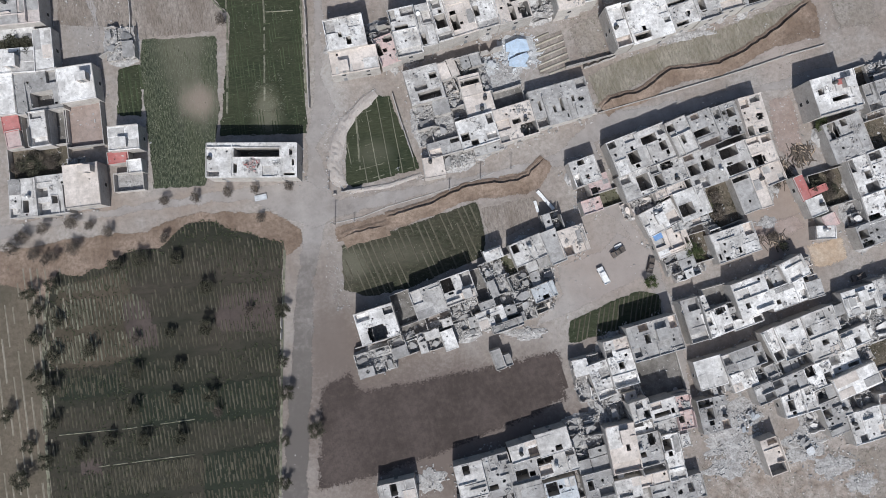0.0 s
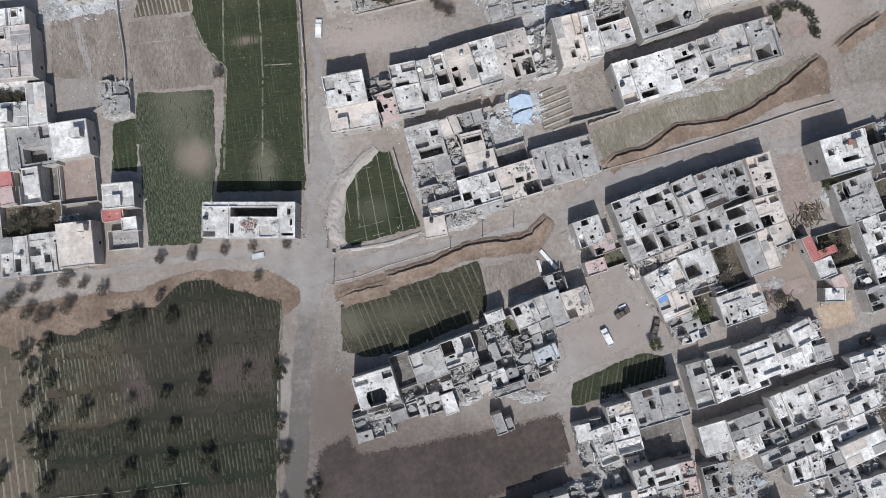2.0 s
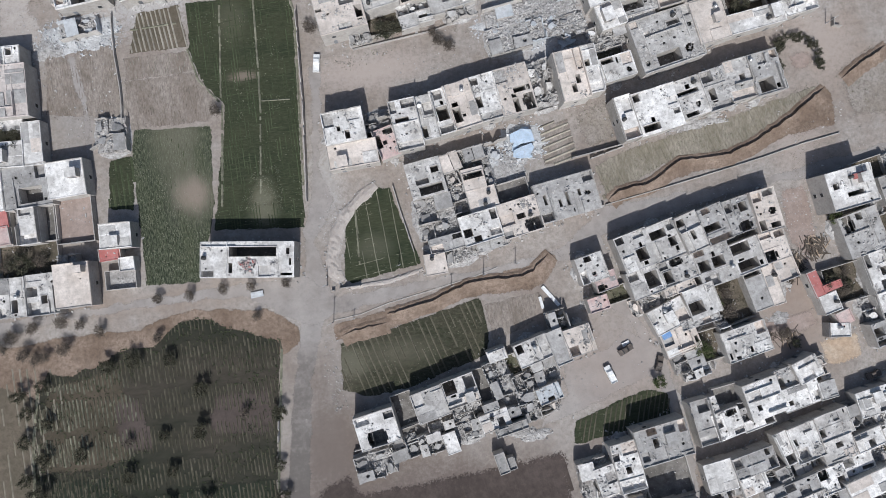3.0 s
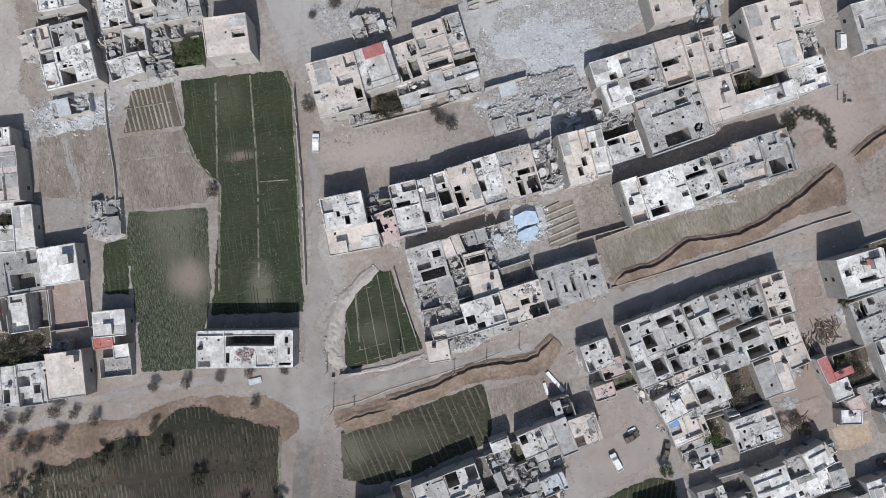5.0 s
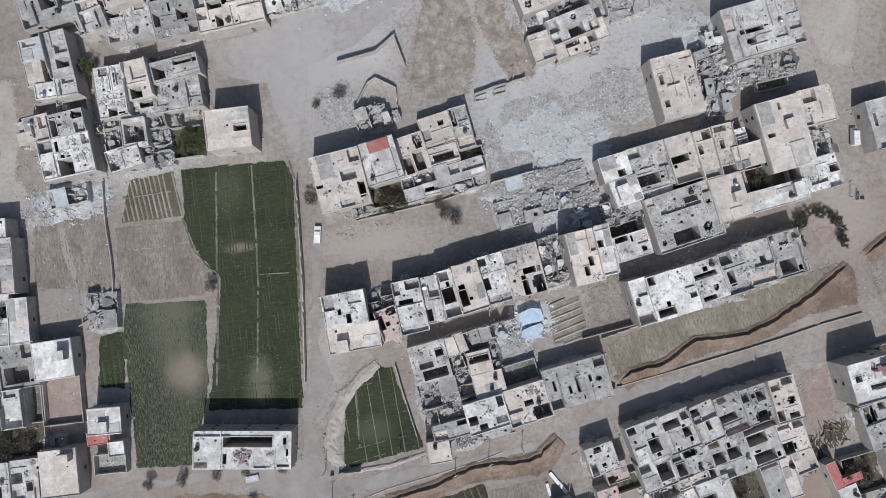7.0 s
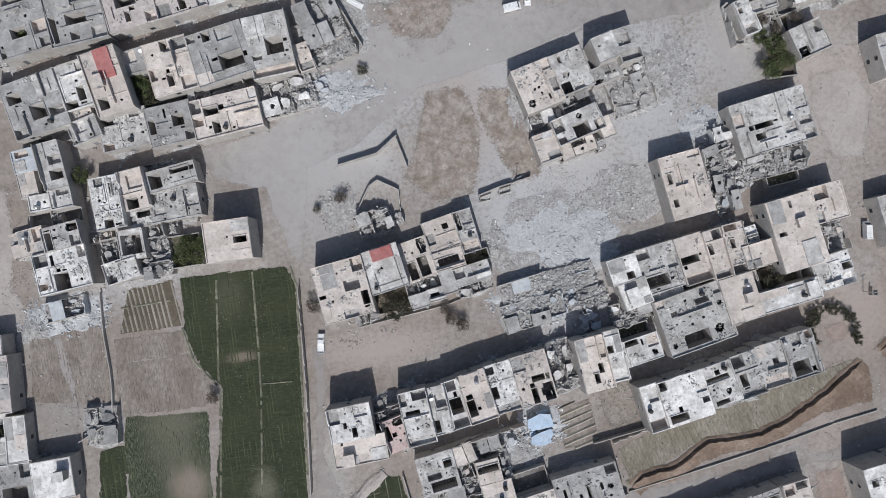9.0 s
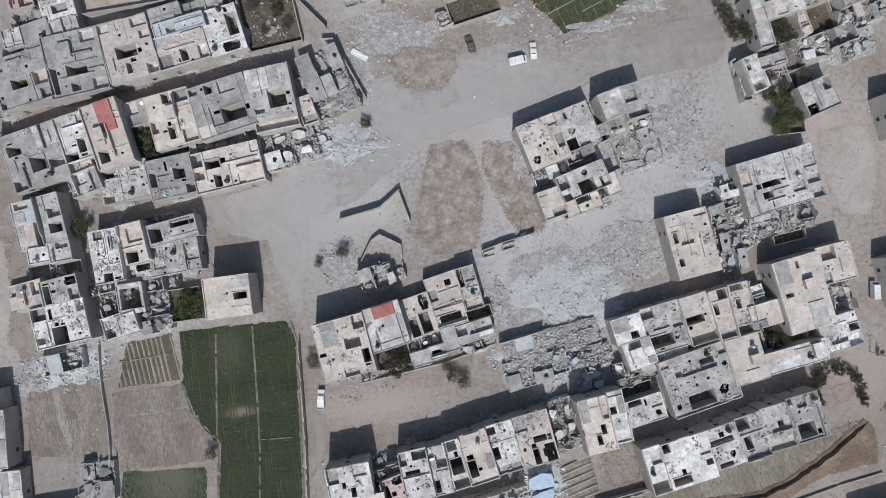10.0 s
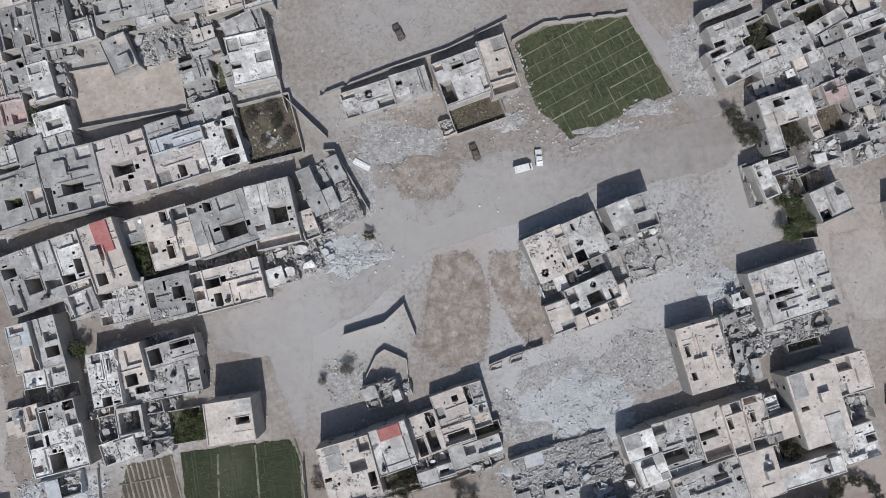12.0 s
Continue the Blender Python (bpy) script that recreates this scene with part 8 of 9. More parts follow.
yard(-114.0, 65.8, 3.0, 9.0, 1.4, "rubble")
ruin(-101.7, 55.7, 5.5, 2.5, -0.3, 3.4, "grey", 0.5)
house(104.2, 23.1, 5.4, 2.2, 15.0, 3.3, "red", 0)

build_town()


# ---- fallen masonry in the open ----
def rubble_heap(x, y, rx, ry, dense, tone=""):
    COUNT[0] += 1
    rng = random.Random(COUNT[0] * 7)
    root = tagged(empty("rubble_heap", x, y, 0), ("spread of pale bluish broken concrete and dust" if tone else "spread of grey-white broken concrete and dust on the ground"), "rubble", kind="stuff")
    mound = Shape()
    rings, sides = 7, 40
    for i in range(rings + 1):
        for k in range(sides):
            g = 2 * math.pi * k / sides
            q = i / rings * (1 + 0.5 * noise.noise((math.cos(g) * 1.8 + x, math.sin(g) * 1.8 + y, 1)) + 0.3 * noise.noise((math.cos(g) * 5 + x, math.sin(g) * 5 + y, 1)))
            px, py = q * rx * math.cos(g), q * ry * math.sin(g)
            z = 0.05 + (1 - i / rings) * dense * (0.35 + 0.8 * abs(noise.noise(((x + px) * 0.35, (y + py) * 0.35, 3))))
            mound.v.append((px, py, z if i < rings else -0.02))
    for i in range(rings):
        for k in range(sides):
            g = (k + 1) % sides
            mound.f.append((i * sides + k, (i + 1) * sides + k, (i + 1) * sides + g, i * sides + g))
    part("mound", mound, "dust_pale" if tone else "rubble_dust", root, kind="stuff")
    bits = Shape()
    for _ in range(int(rx * ry * 3.1 * dense * 16.0)):
        g, q = rng.uniform(0, 6.3), rng.random() ** 0.6 * 1.2
        px, py = x + q * rx * math.cos(g), y + q * ry * math.sin(g)
        if noise.noise((px * 0.22, py * 0.22, 4)) + 0.6 * noise.noise((px * 0.7, py * 0.7, 6)) < rng.uniform(-0.35, 0.5):
            continue
        s = 0.08 + 0.5 * rng.random() ** 5
        bits.chunk(q * rx * math.cos(g), q * ry * math.sin(g), 0.1 + max(0, 1 - q) * dense * 0.6, s * rng.uniform(0.8, 2.2), s, s * rng.uniform(0.25, 0.7), rng, 0.7)
    part("broken_blocks", bits, "rubble_pale" if tone else "rubble", root, kind="stuff")


rubble_heap(19.4, 66.5, 6.3, 4.8, 0.5)
rubble_heap(90.7, 15.6, 3.4, 1.8, 0.4)
rubble_heap(92.3, 26.1, 3.2, 4.1, 0.9)
rubble_heap(-93.2, 117.5, 11.1, 5.4, 0.9, "pale")
rubble_heap(-102.2, 114.4, 4.8, 3.2, 0.7)
rubble_heap(127.2, 201.1, 4.8, 6.3, 0.9)
rubble_heap(114.3, 176.8, 6.3, 3.2, 0.8)
rubble_heap(96.7, 192.5, 4.8, 2.5, 0.4)
rubble_heap(110.6, 178.9, 4.8, 3.2, 0.7)
rubble_heap(127.6, 198.3, 4.8, 4.1, 0.9)
rubble_heap(79.4, 126.4, 1.9, 4.1, 0.9, "pale")
rubble_heap(-79.4, 148.8, 2.5, 3.2, 0.6, "pale")
rubble_heap(35.5, 122.8, 12.7, 9.5, 0.3, "pale")
rubble_heap(55.6, 131.4, 9.5, 7.9, 0.3)
rubble_heap(28.6, 106.3, 11.5, 6.4, 0.9, "pale")
rubble_heap(44.0, 122.5, 7.0, 5.4, 0.6, "pale")
rubble_heap(19.5, 120.5, 3.5, 6.4, 0.5)
rubble_heap(40.8, 115.8, 9.5, 5.7, 0.45, "pale")
rubble_heap(-20.3, 135.8, 4.8, 6.3, 0.4)
rubble_heap(24.9, 73.2, 7.0, 5.4, 0.8, "pale")
rubble_heap(15.4, 70.1, 4.1, 3.5, 0.7, "pale")
rubble_heap(16.9, -7.0, 5.4, 1.9, 0.6)
rubble_heap(71.1, -37.8, 9.5, 5.7, 0.7)
rubble_heap(90.9, -48.3, 6.3, 4.8, 0.7)
rubble_heap(71.6, -45.8, 9.5, 3.8, 0.5)
rubble_heap(96.3, -34.6, 6.3, 4.8, 0.7)
rubble_heap(-16.7, 166.9, 11.1, 5.4, 0.85, "pale")
rubble_heap(-11.4, 184.4, 6.3, 7.9, 0.4)
rubble_heap(58.6, 131.4, 14.3, 6.3, 0.3)
rubble_heap(70.7, 161.9, 7.9, 9.5, 0.35)
rubble_heap(79.3, 147.0, 6.3, 4.8, 0.8, "pale")
rubble_heap(-79.2, 137.7, 7.9, 3.2, 0.8, "pale")
rubble_heap(-0.3, 195.1, 12.7, 6.3, 0.4)
rubble_heap(29.4, 196.8, 4.8, 3.2, 0.6)
rubble_heap(82.1, 207.9, 7.9, 9.5, 0.6)
rubble_heap(66.6, 196.0, 7.5, 2.2, 0.3)
rubble_heap(54.0, 191.5, 7.5, 1.6, 0.3)
rubble_heap(113.6, 178.2, 9.5, 3.8, 0.8)
rubble_heap(-15.0, -43.9, 4.8, 3.5, 0.6)
rubble_heap(54.0, 25.8, 3.2, 2.2, 0.4)
rubble_heap(72.5, 72.7, 9.5, 1.6, 0.4)
rubble_heap(-32.0, 198.9, 6.3, 6.3, 0.6)


def fallen_roof(x, y, w, d, tone=""):
    """Slabs of a roof that came down flat on its rooms."""
    COUNT[0] += 1
    rng = random.Random(COUNT[0] * 5)
    root = tagged(empty("collapsed_roof", x, y, rng.uniform(5, 25)), "collapsed roof of tilted pale bluish concrete slabs", "ruin")
    tilt = 9 if tone else 22
    if tone:
        for py, rx, ry, ex, ey in ((d * 0.2, w * 0.5, d * 0.3, 3, 2), (-d * 0.32, w * 0.42, d * 0.24, -4, -3)):
            piece = Shape()
            piece.shard(0, 0, 0, rx, ry, 0.25, rng, 0.0, 0.0)
            part("slab", piece, "blue_pale", root).matrix_local = pose(rng.uniform(-0.3, 0.3), py, 1.9, ex, ey, rng.uniform(-6, 6))
    for _ in range(int(w * d / (9 if tone else 5))):
        a, b = rng.uniform(1.2, 3.2), rng.uniform(1.0, 2.4)
        piece = Shape()
        piece.shard(0, 0, 0, a * 0.55, b * 0.55, 0.2, rng, 0.0, 0.0)
        ob = part("slab", piece, rng.choice(("blue_pale", "blue_pale", "blue") if tone else ("rubble_pale", "blue", "rubble_pale", "grey")), root)
        ob.matrix_local = pose(rng.uniform(-w / 2, w / 2), rng.uniform(-d / 2, d / 2), rng.uniform(0.6, 1.6), rng.uniform(-tilt, tilt), rng.uniform(-tilt, tilt), rng.uniform(-20, 20))
    bits = Shape()
    drift(bits, rng, 0, 0, 0.2, max(w, d) * 0.6, 0.9, 0.9, int(w * d * 2))
    part("rubble", bits, "rubble_pale", root, kind="stuff")


fallen_roof(24.6, 72.7, 8, 8, "blue")
fallen_roof(81.7, 127.6, 6, 6)
fallen_roof(109.6, 167.6, 4, 4)
fallen_roof(-22.3, 169.0, 7, 5)
fallen_roof(40.0, 98.6, 6, 5)
fallen_roof(23.8, 105.3, 6, 4)
fallen_roof(15.6, 71.6, 5, 4)
fallen_roof(21.9, 6.9, 5, 4)
fallen_roof(92.3, -48.4, 5, 4)
fallen_roof(75.7, -39.1, 6, 4)
fallen_roof(-79.2, 139.7, 7, 5)


def debris(block, pts, density=0.55, big=0.75):
    """Small broken masonry over the ground of a block."""
    COUNT[0] += 1
    rng = random.Random(COUNT[0])
    bits = Shape()
    x0, x1, y0, y1 = min(p[0] for p in pts), max(p[0] for p in pts), min(p[1] for p in pts), max(p[1] for p in pts)
    for _ in range(int((x1 - x0) * (y1 - y0) * density)):
        x, y = rng.uniform(x0, x1), rng.uniform(y0, y1)
        if inside(x, y, pts) and (block != "lot" or noise.noise((x * 0.09, y * 0.09, 5)) + 0.5 * noise.noise((x * 0.3, y * 0.3, 8)) > rng.uniform(-0.5, 0.35)):
            s = 0.09 + (big if block != "lot" else 0.34) * rng.random() ** 4
            bits.chunk(x, y, 0.08 + s * 0.12, s * rng.uniform(0.8, 2), s, s * rng.uniform(0.3, 0.6), rng)
    words = "thin scatter of stones and scraps on open ground" if block == "lot" else "scattered broken blocks between the houses of a block"
    single("debris", bits, "rubble", words, "rubble", "stuff")


debris("great", [(45.6, 42.9), (93.4, 53.1), (93.2, 37.0), (97.1, 30.0), (90.8, 21.0), (81.1, 17.3), (84.2, 8.0), (60.9, 2.1), (57.4, 5.7), (49.1, 21.2)])
debris("east", [(108.3, 55.0), (130.4, 59.1), (135.7, 58.5), (127.2, 6.8), (112.4, 5.4), (112.4, 28.2), (108.0, 42.6)])
debris("south", [(60.4, -4.2), (75.3, 0.3), (88.8, 3.5), (100.5, 5.2), (100.9, -2.9), (91.8, -8.9), (74.8, -14.0), (61.8, -16.7)])
debris("south2", [(62.2, -20.3), (82.7, -15.0), (103.1, -9.5), (125.6, -2.7), (119.5, -40.2), (108.1, -49.7), (95.7, -46.6), (87.1, -39.2), (72.2, -31.0), (63.7, -29.9)])
debris("low", [(27.1, -16.6), (44.8, -9.4), (58.9, -6.6), (58.5, -15.1), (46.0, -18.2), (46.7, -30.1), (56.5, -29.0), (58.8, -40.2), (53.2, -51.9), (41.4, -56.5), (20.9, -56.8), (-9.8, -52.7), (-8.2, -40.0), (17.6, -34.1), (33.9, -30.7), (29.5, -27.8)])
debris("farmrow", [(-29.9, 3.6), (-12.5, 8.3), (3.1, 12.7), (26.3, 19.4), (38.6, 21.1), (38.5, 14.4), (27.5, 10.7), (26.9, -0.0), (10.2, -5.8), (-4.4, -8.7), (-21.9, -11.2), (-30.1, -14.0)])
debris("middle", [(-8.4, 70.1), (16.0, 74.2), (16.1, 62.4), (42.6, 62.6), (42.7, 50.3), (16.8, 45.2), (1.9, 41.3), (-6.7, 39.4), (-6.6, 56.9)])
debris("mrow", [(-17.5, 86.5), (-10.7, 87.9), (11.7, 91.7), (35.3, 96.9), (47.0, 98.8), (48.4, 86.4), (37.0, 81.4), (20.7, 79.3), (7.5, 77.3), (-9.3, 73.4), (-14.3, 71.8), (-17.3, 77.4)])
debris("rows", [(47.0, 114.2), (73.2, 119.5), (84.4, 120.8), (91.4, 115.0), (104.3, 127.5), (112.3, 128.2), (112.5, 109.3), (111.3, 100.9), (101.2, 102.1), (85.1, 94.0), (73.6, 90.1), (59.4, 87.7), (48.3, 85.6), (47.1, 92.7), (46.4, 105.0)])
debris("obank", [(50.7, 81.2), (82.6, 87.9), (97.9, 90.9), (97.2, 78.9), (77.5, 74.1), (52.8, 68.9)])
debris("jblock", [(-27.0, 122.9), (-13.5, 126.2), (1.9, 127.7), (14.0, 132.5), (17.5, 118.6), (17.3, 111.0), (-2.2, 107.3), (-12.9, 106.3), (-25.9, 104.6)])
debris("nwa", [(-103.5, 197.7), (-74.2, 203.7), (-62.4, 205.9), (-40.2, 209.2), (-31.9, 193.3), (-60.1, 189.1), (-73.2, 187.7), (-88.2, 184.3), (-103.8, 182.3)])
debris("nwb", [(-104.3, 178.0), (-80.9, 183.1), (-65.0, 184.1), (-39.8, 188.3), (-15.8, 192.8), (-10.5, 177.2), (-24.1, 168.6), (-37.6, 171.0), (-37.9, 162.9), (-55.2, 157.8), (-78.2, 157.2), (-85.0, 160.2), (-98.9, 163.5)])
debris("nwc", [(-101.3, 160.6), (-88.4, 162.1), (-85.1, 147.1), (-85.4, 132.7), (-97.9, 122.2), (-101.4, 134.9), (-99.3, 147.6)])
debris("nwd", [(-83.0, 150.9), (-69.4, 153.1), (-55.6, 154.2), (-55.9, 137.5), (-63.7, 134.9), (-66.5, 123.6), (-80.8, 123.4), (-82.9, 135.3)])
debris("i", [(75.5, 140.9), (86.1, 150.8), (105.7, 154.4), (105.4, 137.0), (100.8, 127.1), (87.4, 128.9), (81.6, 120.7), (76.4, 121.4)])
debris("fnw", [(-96.4, 250.7), (-25.4, 250.2), (-28.9, 225.6), (-27.6, 206.4), (-29.2, 192.2), (-43.4, 192.4), (-49.6, 206.2), (-51.4, 222.3), (-67.4, 218.4), (-70.5, 228.9), (-80.1, 224.9), (-78.4, 206.7), (-84.7, 200.3), (-98.7, 199.1)])
debris("ne", [(82.3, 212.8), (100.2, 218.2), (132.9, 225.1), (131.7, 186.1), (110.4, 175.3), (103.9, 161.3), (93.4, 181.7), (94.4, 193.5), (86.9, 198.8)])
debris("c", [(27.9, 165.6), (48.3, 171.1), (62.0, 174.5), (65.6, 163.1), (55.1, 151.4), (51.1, 143.2), (34.0, 140.4), (31.8, 151.4)])
debris("west", [(-118.7, 94.0), (-104.3, 94.3), (-104.1, 82.7), (-93.9, 83.4), (-93.5, 71.0), (-103.2, 58.6), (-95.8, 55.3), (-95.4, 43.4), (-120.9, 41.7), (-122.0, 56.0)])
debris("lot", [(-34.8, 164.7), (-1.3, 169.5), (30.8, 183.8), (73.1, 178.5), (87.6, 161.3), (77.0, 141.2), (64.2, 138.3), (43.3, 119.8), (15.2, 113.1), (9.1, 134.9), (-1.9, 142.4), (-18.1, 132.5), (-27.2, 130.8), (-24.6, 151.3)], 0.32, 0.6)
debris("lot", [(-23.9, 244.2), (34.8, 237.6), (32.8, 222.7), (2.0, 214.2), (-25.1, 208.5)], 0.4, 0.6)
debris("lot", [(-19.5, 206.3), (9.8, 205.8), (29.0, 193.1), (33.1, 179.2), (6.4, 178.0), (-16.2, 185.2)], 0.7, 0.6)
debris("lot", [(-113.4, 157.9), (-98.6, 156.1), (-103.3, 112.1), (-82.2, 114.0), (-84.0, 83.8), (-106.3, 83.7), (-117.9, 113.9)], 0.5, 0.6)
debris("lot", [(-28.8, 104.2), (-4.0, 105.8), (18.1, 109.2), (38.9, 101.9), (10.0, 94.7), (-18.4, 89.0), (-30.6, 89.1)], 0.35, 0.6)
debris("verge", [(-36.0, 26.0), (-32.2, 26.0), (-32.4, 10.0), (-30.0, 6.0), (-35.5, 6.0), (-37.0, 16.0)], 3.0, 0.26)
debris("verge", [(94.8, 50.0), (103.0, 51.6), (105.2, 38.0), (101.0, 29.2), (96.0, 31.0)], 1.2, 0.22)
debris("verge", [(31.0, 216.0), (35.0, 216.5), (38.5, 199.5), (45.5, 189.6), (74.5, 199.0), (77.5, 203.5), (79.0, 198.0), (62.0, 190.5), (45.0, 185.0), (33.0, 189.0), (29.5, 197.0)], 2.6, 0.55)
debris("verge", [(-32.2, 62.0), (-28.2, 62.5), (-27.4, 50.0), (-29.2, 42.0), (-26.5, 39.2), (-8.0, 42.0), (-6.0, 39.6), (-27.0, 36.8), (-32.4, 40.5), (-33.2, 52.0)], 3.0, 0.2)
debris("lot", [(-32.1, 77.0), (-27.2, 67.2), (-29.6, 43.3), (-35.6, 42.6)], 0.4, 0.6)
debris("lot", [(-13.4, 68.5), (-9.1, 66.4), (-5.6, 46.1), (-8.0, 45.0)], 0.4, 0.6)
debris("lot", [(98.3, 75.6), (114.4, 76.7), (126.3, 83.1), (129.9, 52.8), (105.2, 37.4), (97.1, 26.2), (92.8, 39.1)], 0.4, 0.6)
debris("lot", [(57.6, -29.7), (121.8, -41.1), (114.6, -84.6), (35.2, -73.9)], 0.5, 0.6)
debris("lot", [(28.0, 15.9), (41.4, 17.5), (58.5, 10.5), (58.9, 2.3), (50.7, 1.7), (30.1, -5.4), (16.7, -8.5)], 0.25, 0.6)
debris("lot", [(84.2, 180.3), (130.0, 162.2), (126.1, 128.7), (108.6, 124.9), (104.0, 156.2), (87.6, 161.3)], 0.4, 0.6)


for hx, hy, ha, hb in ((28.9, 158.5, 2.0, 6.5), (68.5, -51.5, 6.0, 3.4), (80.0, -50.5, 4.5, 2.6), (90.0, -50.0, 4.0, 2.6), (99.0, -55.0, 6.5, 3.6), (106.0, -60.5, 5.0, 3.0)):
    rubble_heap(hx, hy, ha, hb, 0.5)


def roof_clutter(x, y, z, rx, ry):
    """Reddish cloths, boards and broken blocks thrown together on a roof."""
    COUNT[0] += 1
    rng = random.Random(COUNT[0])
    root = tagged(empty("clutter_heap", x, y, 0, z), "heap of reddish cloths, boards and broken blocks on a roof", "clutter")
    for name, material, n, big in (("cloth", "red", 16, 0.42), ("blanket", "pink", 24, 0.6), ("board", "tank", 22, 0.5), ("stones", "rubble", 70, 0.4)):
        sh = Shape()
        for _ in range(n):
            q = big * rng.uniform(0.4, 1.0)
            sh.chunk(rng.gauss(0, rx * 0.5), rng.gauss(0, ry * 0.5), 0.05 + rng.uniform(0.0, 0.3), q * rng.uniform(1, 2), q, q * 0.5, rng, 0.35)
        part(name, sh, material, root, kind="stuff")


def timber_heap(x, y, rx, ry, n):
    """Poles, laths and planks thrown on a heap."""
    COUNT[0] += 1
    rng = random.Random(COUNT[0])
    root = tagged(empty("timber_heap", x, y, 0), "tangled heap of grey poles and broken planks on bare ground", "timber")
    for name, material, share in (("pole", "bark", 0.6), ("plank", "straw", 0.25), ("lath", "leaf_brown", 0.5)):
        sh = Shape()
        for _ in range(int(n * share)):
            c = Vector((rng.gauss(0, rx * 0.45), rng.gauss(0, ry * 0.45)))
            g, e = rng.gauss(1.9, 0.6), rng.uniform(0.5, 1.6)
            d = Vector((math.cos(g), math.sin(g))) * e
            z = 0.1 + 0.7 * max(0.0, 1 - c.length / rx) * rng.random()
            sh.beam(c - d, c + d, rng.uniform(0.1, 0.28), z - 0.12, z + 0.08)
        part(name, sh, material, root, kind="stuff")


timber_heap(102.7, 34.2, 4.2, 3.4, 90)
timber_heap(97.8, 29.7, 1.8, 3.6, 50)
timber_heap(92.6, 10.4, 3.0, 2.2, 40)
roof_clutter(-52.4, 48.2, 7.0, 2.1, 1.6)


def loose_sheet(x, y, w, d, rot, material, z=0.0):
    """A slightly bent sheet that lies on the ground or a roof."""
    rng = random.Random(int(x * 10))
    sh = Shape()
    n = 5
    for layer in (0.0, 0.05):
        for i in range(n + 1):
            for j in range(3):
                sh.v.append((w * (j / 2 - 0.5), d * (i / n - 0.5), 0.35 + layer + 0.12 * rng.random()))
    for i in range(n):
        for j in range(2):
            a = i * 3 + j
            b = (n + 1) * 3 + a
            sh.f += [(b, b + 1, b + 4, b + 3), (a, a + 3, a + 4, a + 1)]
    rim = [i * 3 for i in range(n + 1)] + [n * 3 + 1] + [i * 3 + 2 for i in range(n, -1, -1)] + [1]
    o = (n + 1) * 3
    for a, b in zip(rim, rim[1:] + rim[:1]):
        sh.f.append((a, b, b + o, a + o))
    words = {"paint_white": "bent white sheet of metal lying among debris", "blue_sheet": "crumpled blue plastic tarpaulin", "blue": "pale bluish concrete plate lying on the road", "steel": "bent grey corrugated sheet lying in debris"}[material]
    ob = single("loose_sheet", sh, material, words, "sheet")
    ob.matrix_world = pose(x, y, z, 0, 0, rot)


loose_sheet(27.4, 29.8, 1.0, 7.0, 35, "paint_white")
loose_sheet(24.6, 28.3, 0.8, 3.4, 10, "paint_white")
loose_sheet(56.6, 16.2, 2.6, 3.2, 20, "blue_sheet", 3.15)
loose_sheet(74.2, 109.3, 0.9, 0.9, 12, "paint_white")
loose_sheet(-52.6, 40.2, 3.4, 1.6, 5, "blue")
loose_sheet(-9.7, 190.0, 4.6, 1.6, -35, "paint_white")
loose_sheet(112.2, 31.2, 3, 1.2, 30, "steel")
loose_sheet(-66.3, 196.4, 3, 1.4, 20, "paint_white")
loose_sheet(46.6, 13.6, 2.2, 2.4, 20, "paint_white")


def utility_pole(x, y, high):
    root = tagged(empty("utility_pole", x, y, 20), "slim grey utility pole with a short crossarm", "pole", "poles along the road")
    sh = Shape()
    sh.tube((0, 0, -0.2), (0, 0, high), 0.14, 0.08, 8)
    part("pole", sh, "steel", root)
    sh = Shape()
    sh.box(-0.7, -0.05, high - 0.5, 0.7, 0.05, high - 0.4)
    arm = part("crossarm", sh, "steel", root)
    for u in (-0.6, 0.0, 0.6):
        sh = Shape()
        sh.tube((u, 0, high - 0.4), (u, 0, high - 0.2), 0.05, 0.03, 6)
        part("insulator", sh, "wall", arm)


utility_pole(-32.8, 30.1, 7.5)
utility_pole(-27.2, 30.4, 3)
utility_pole(0.5, 35.8, 4)
utility_pole(9.7, 38.0, 5.5)
utility_pole(18.8, 39.9, 5)
utility_pole(-13.2, 43.3, 4.5)
utility_pole(115.9, 97.1, 5)
utility_pole(27.1, 138.3, 5)
utility_pole(-33.4, 40.2, 6)
utility_pole(28.5, 166.8, 4)


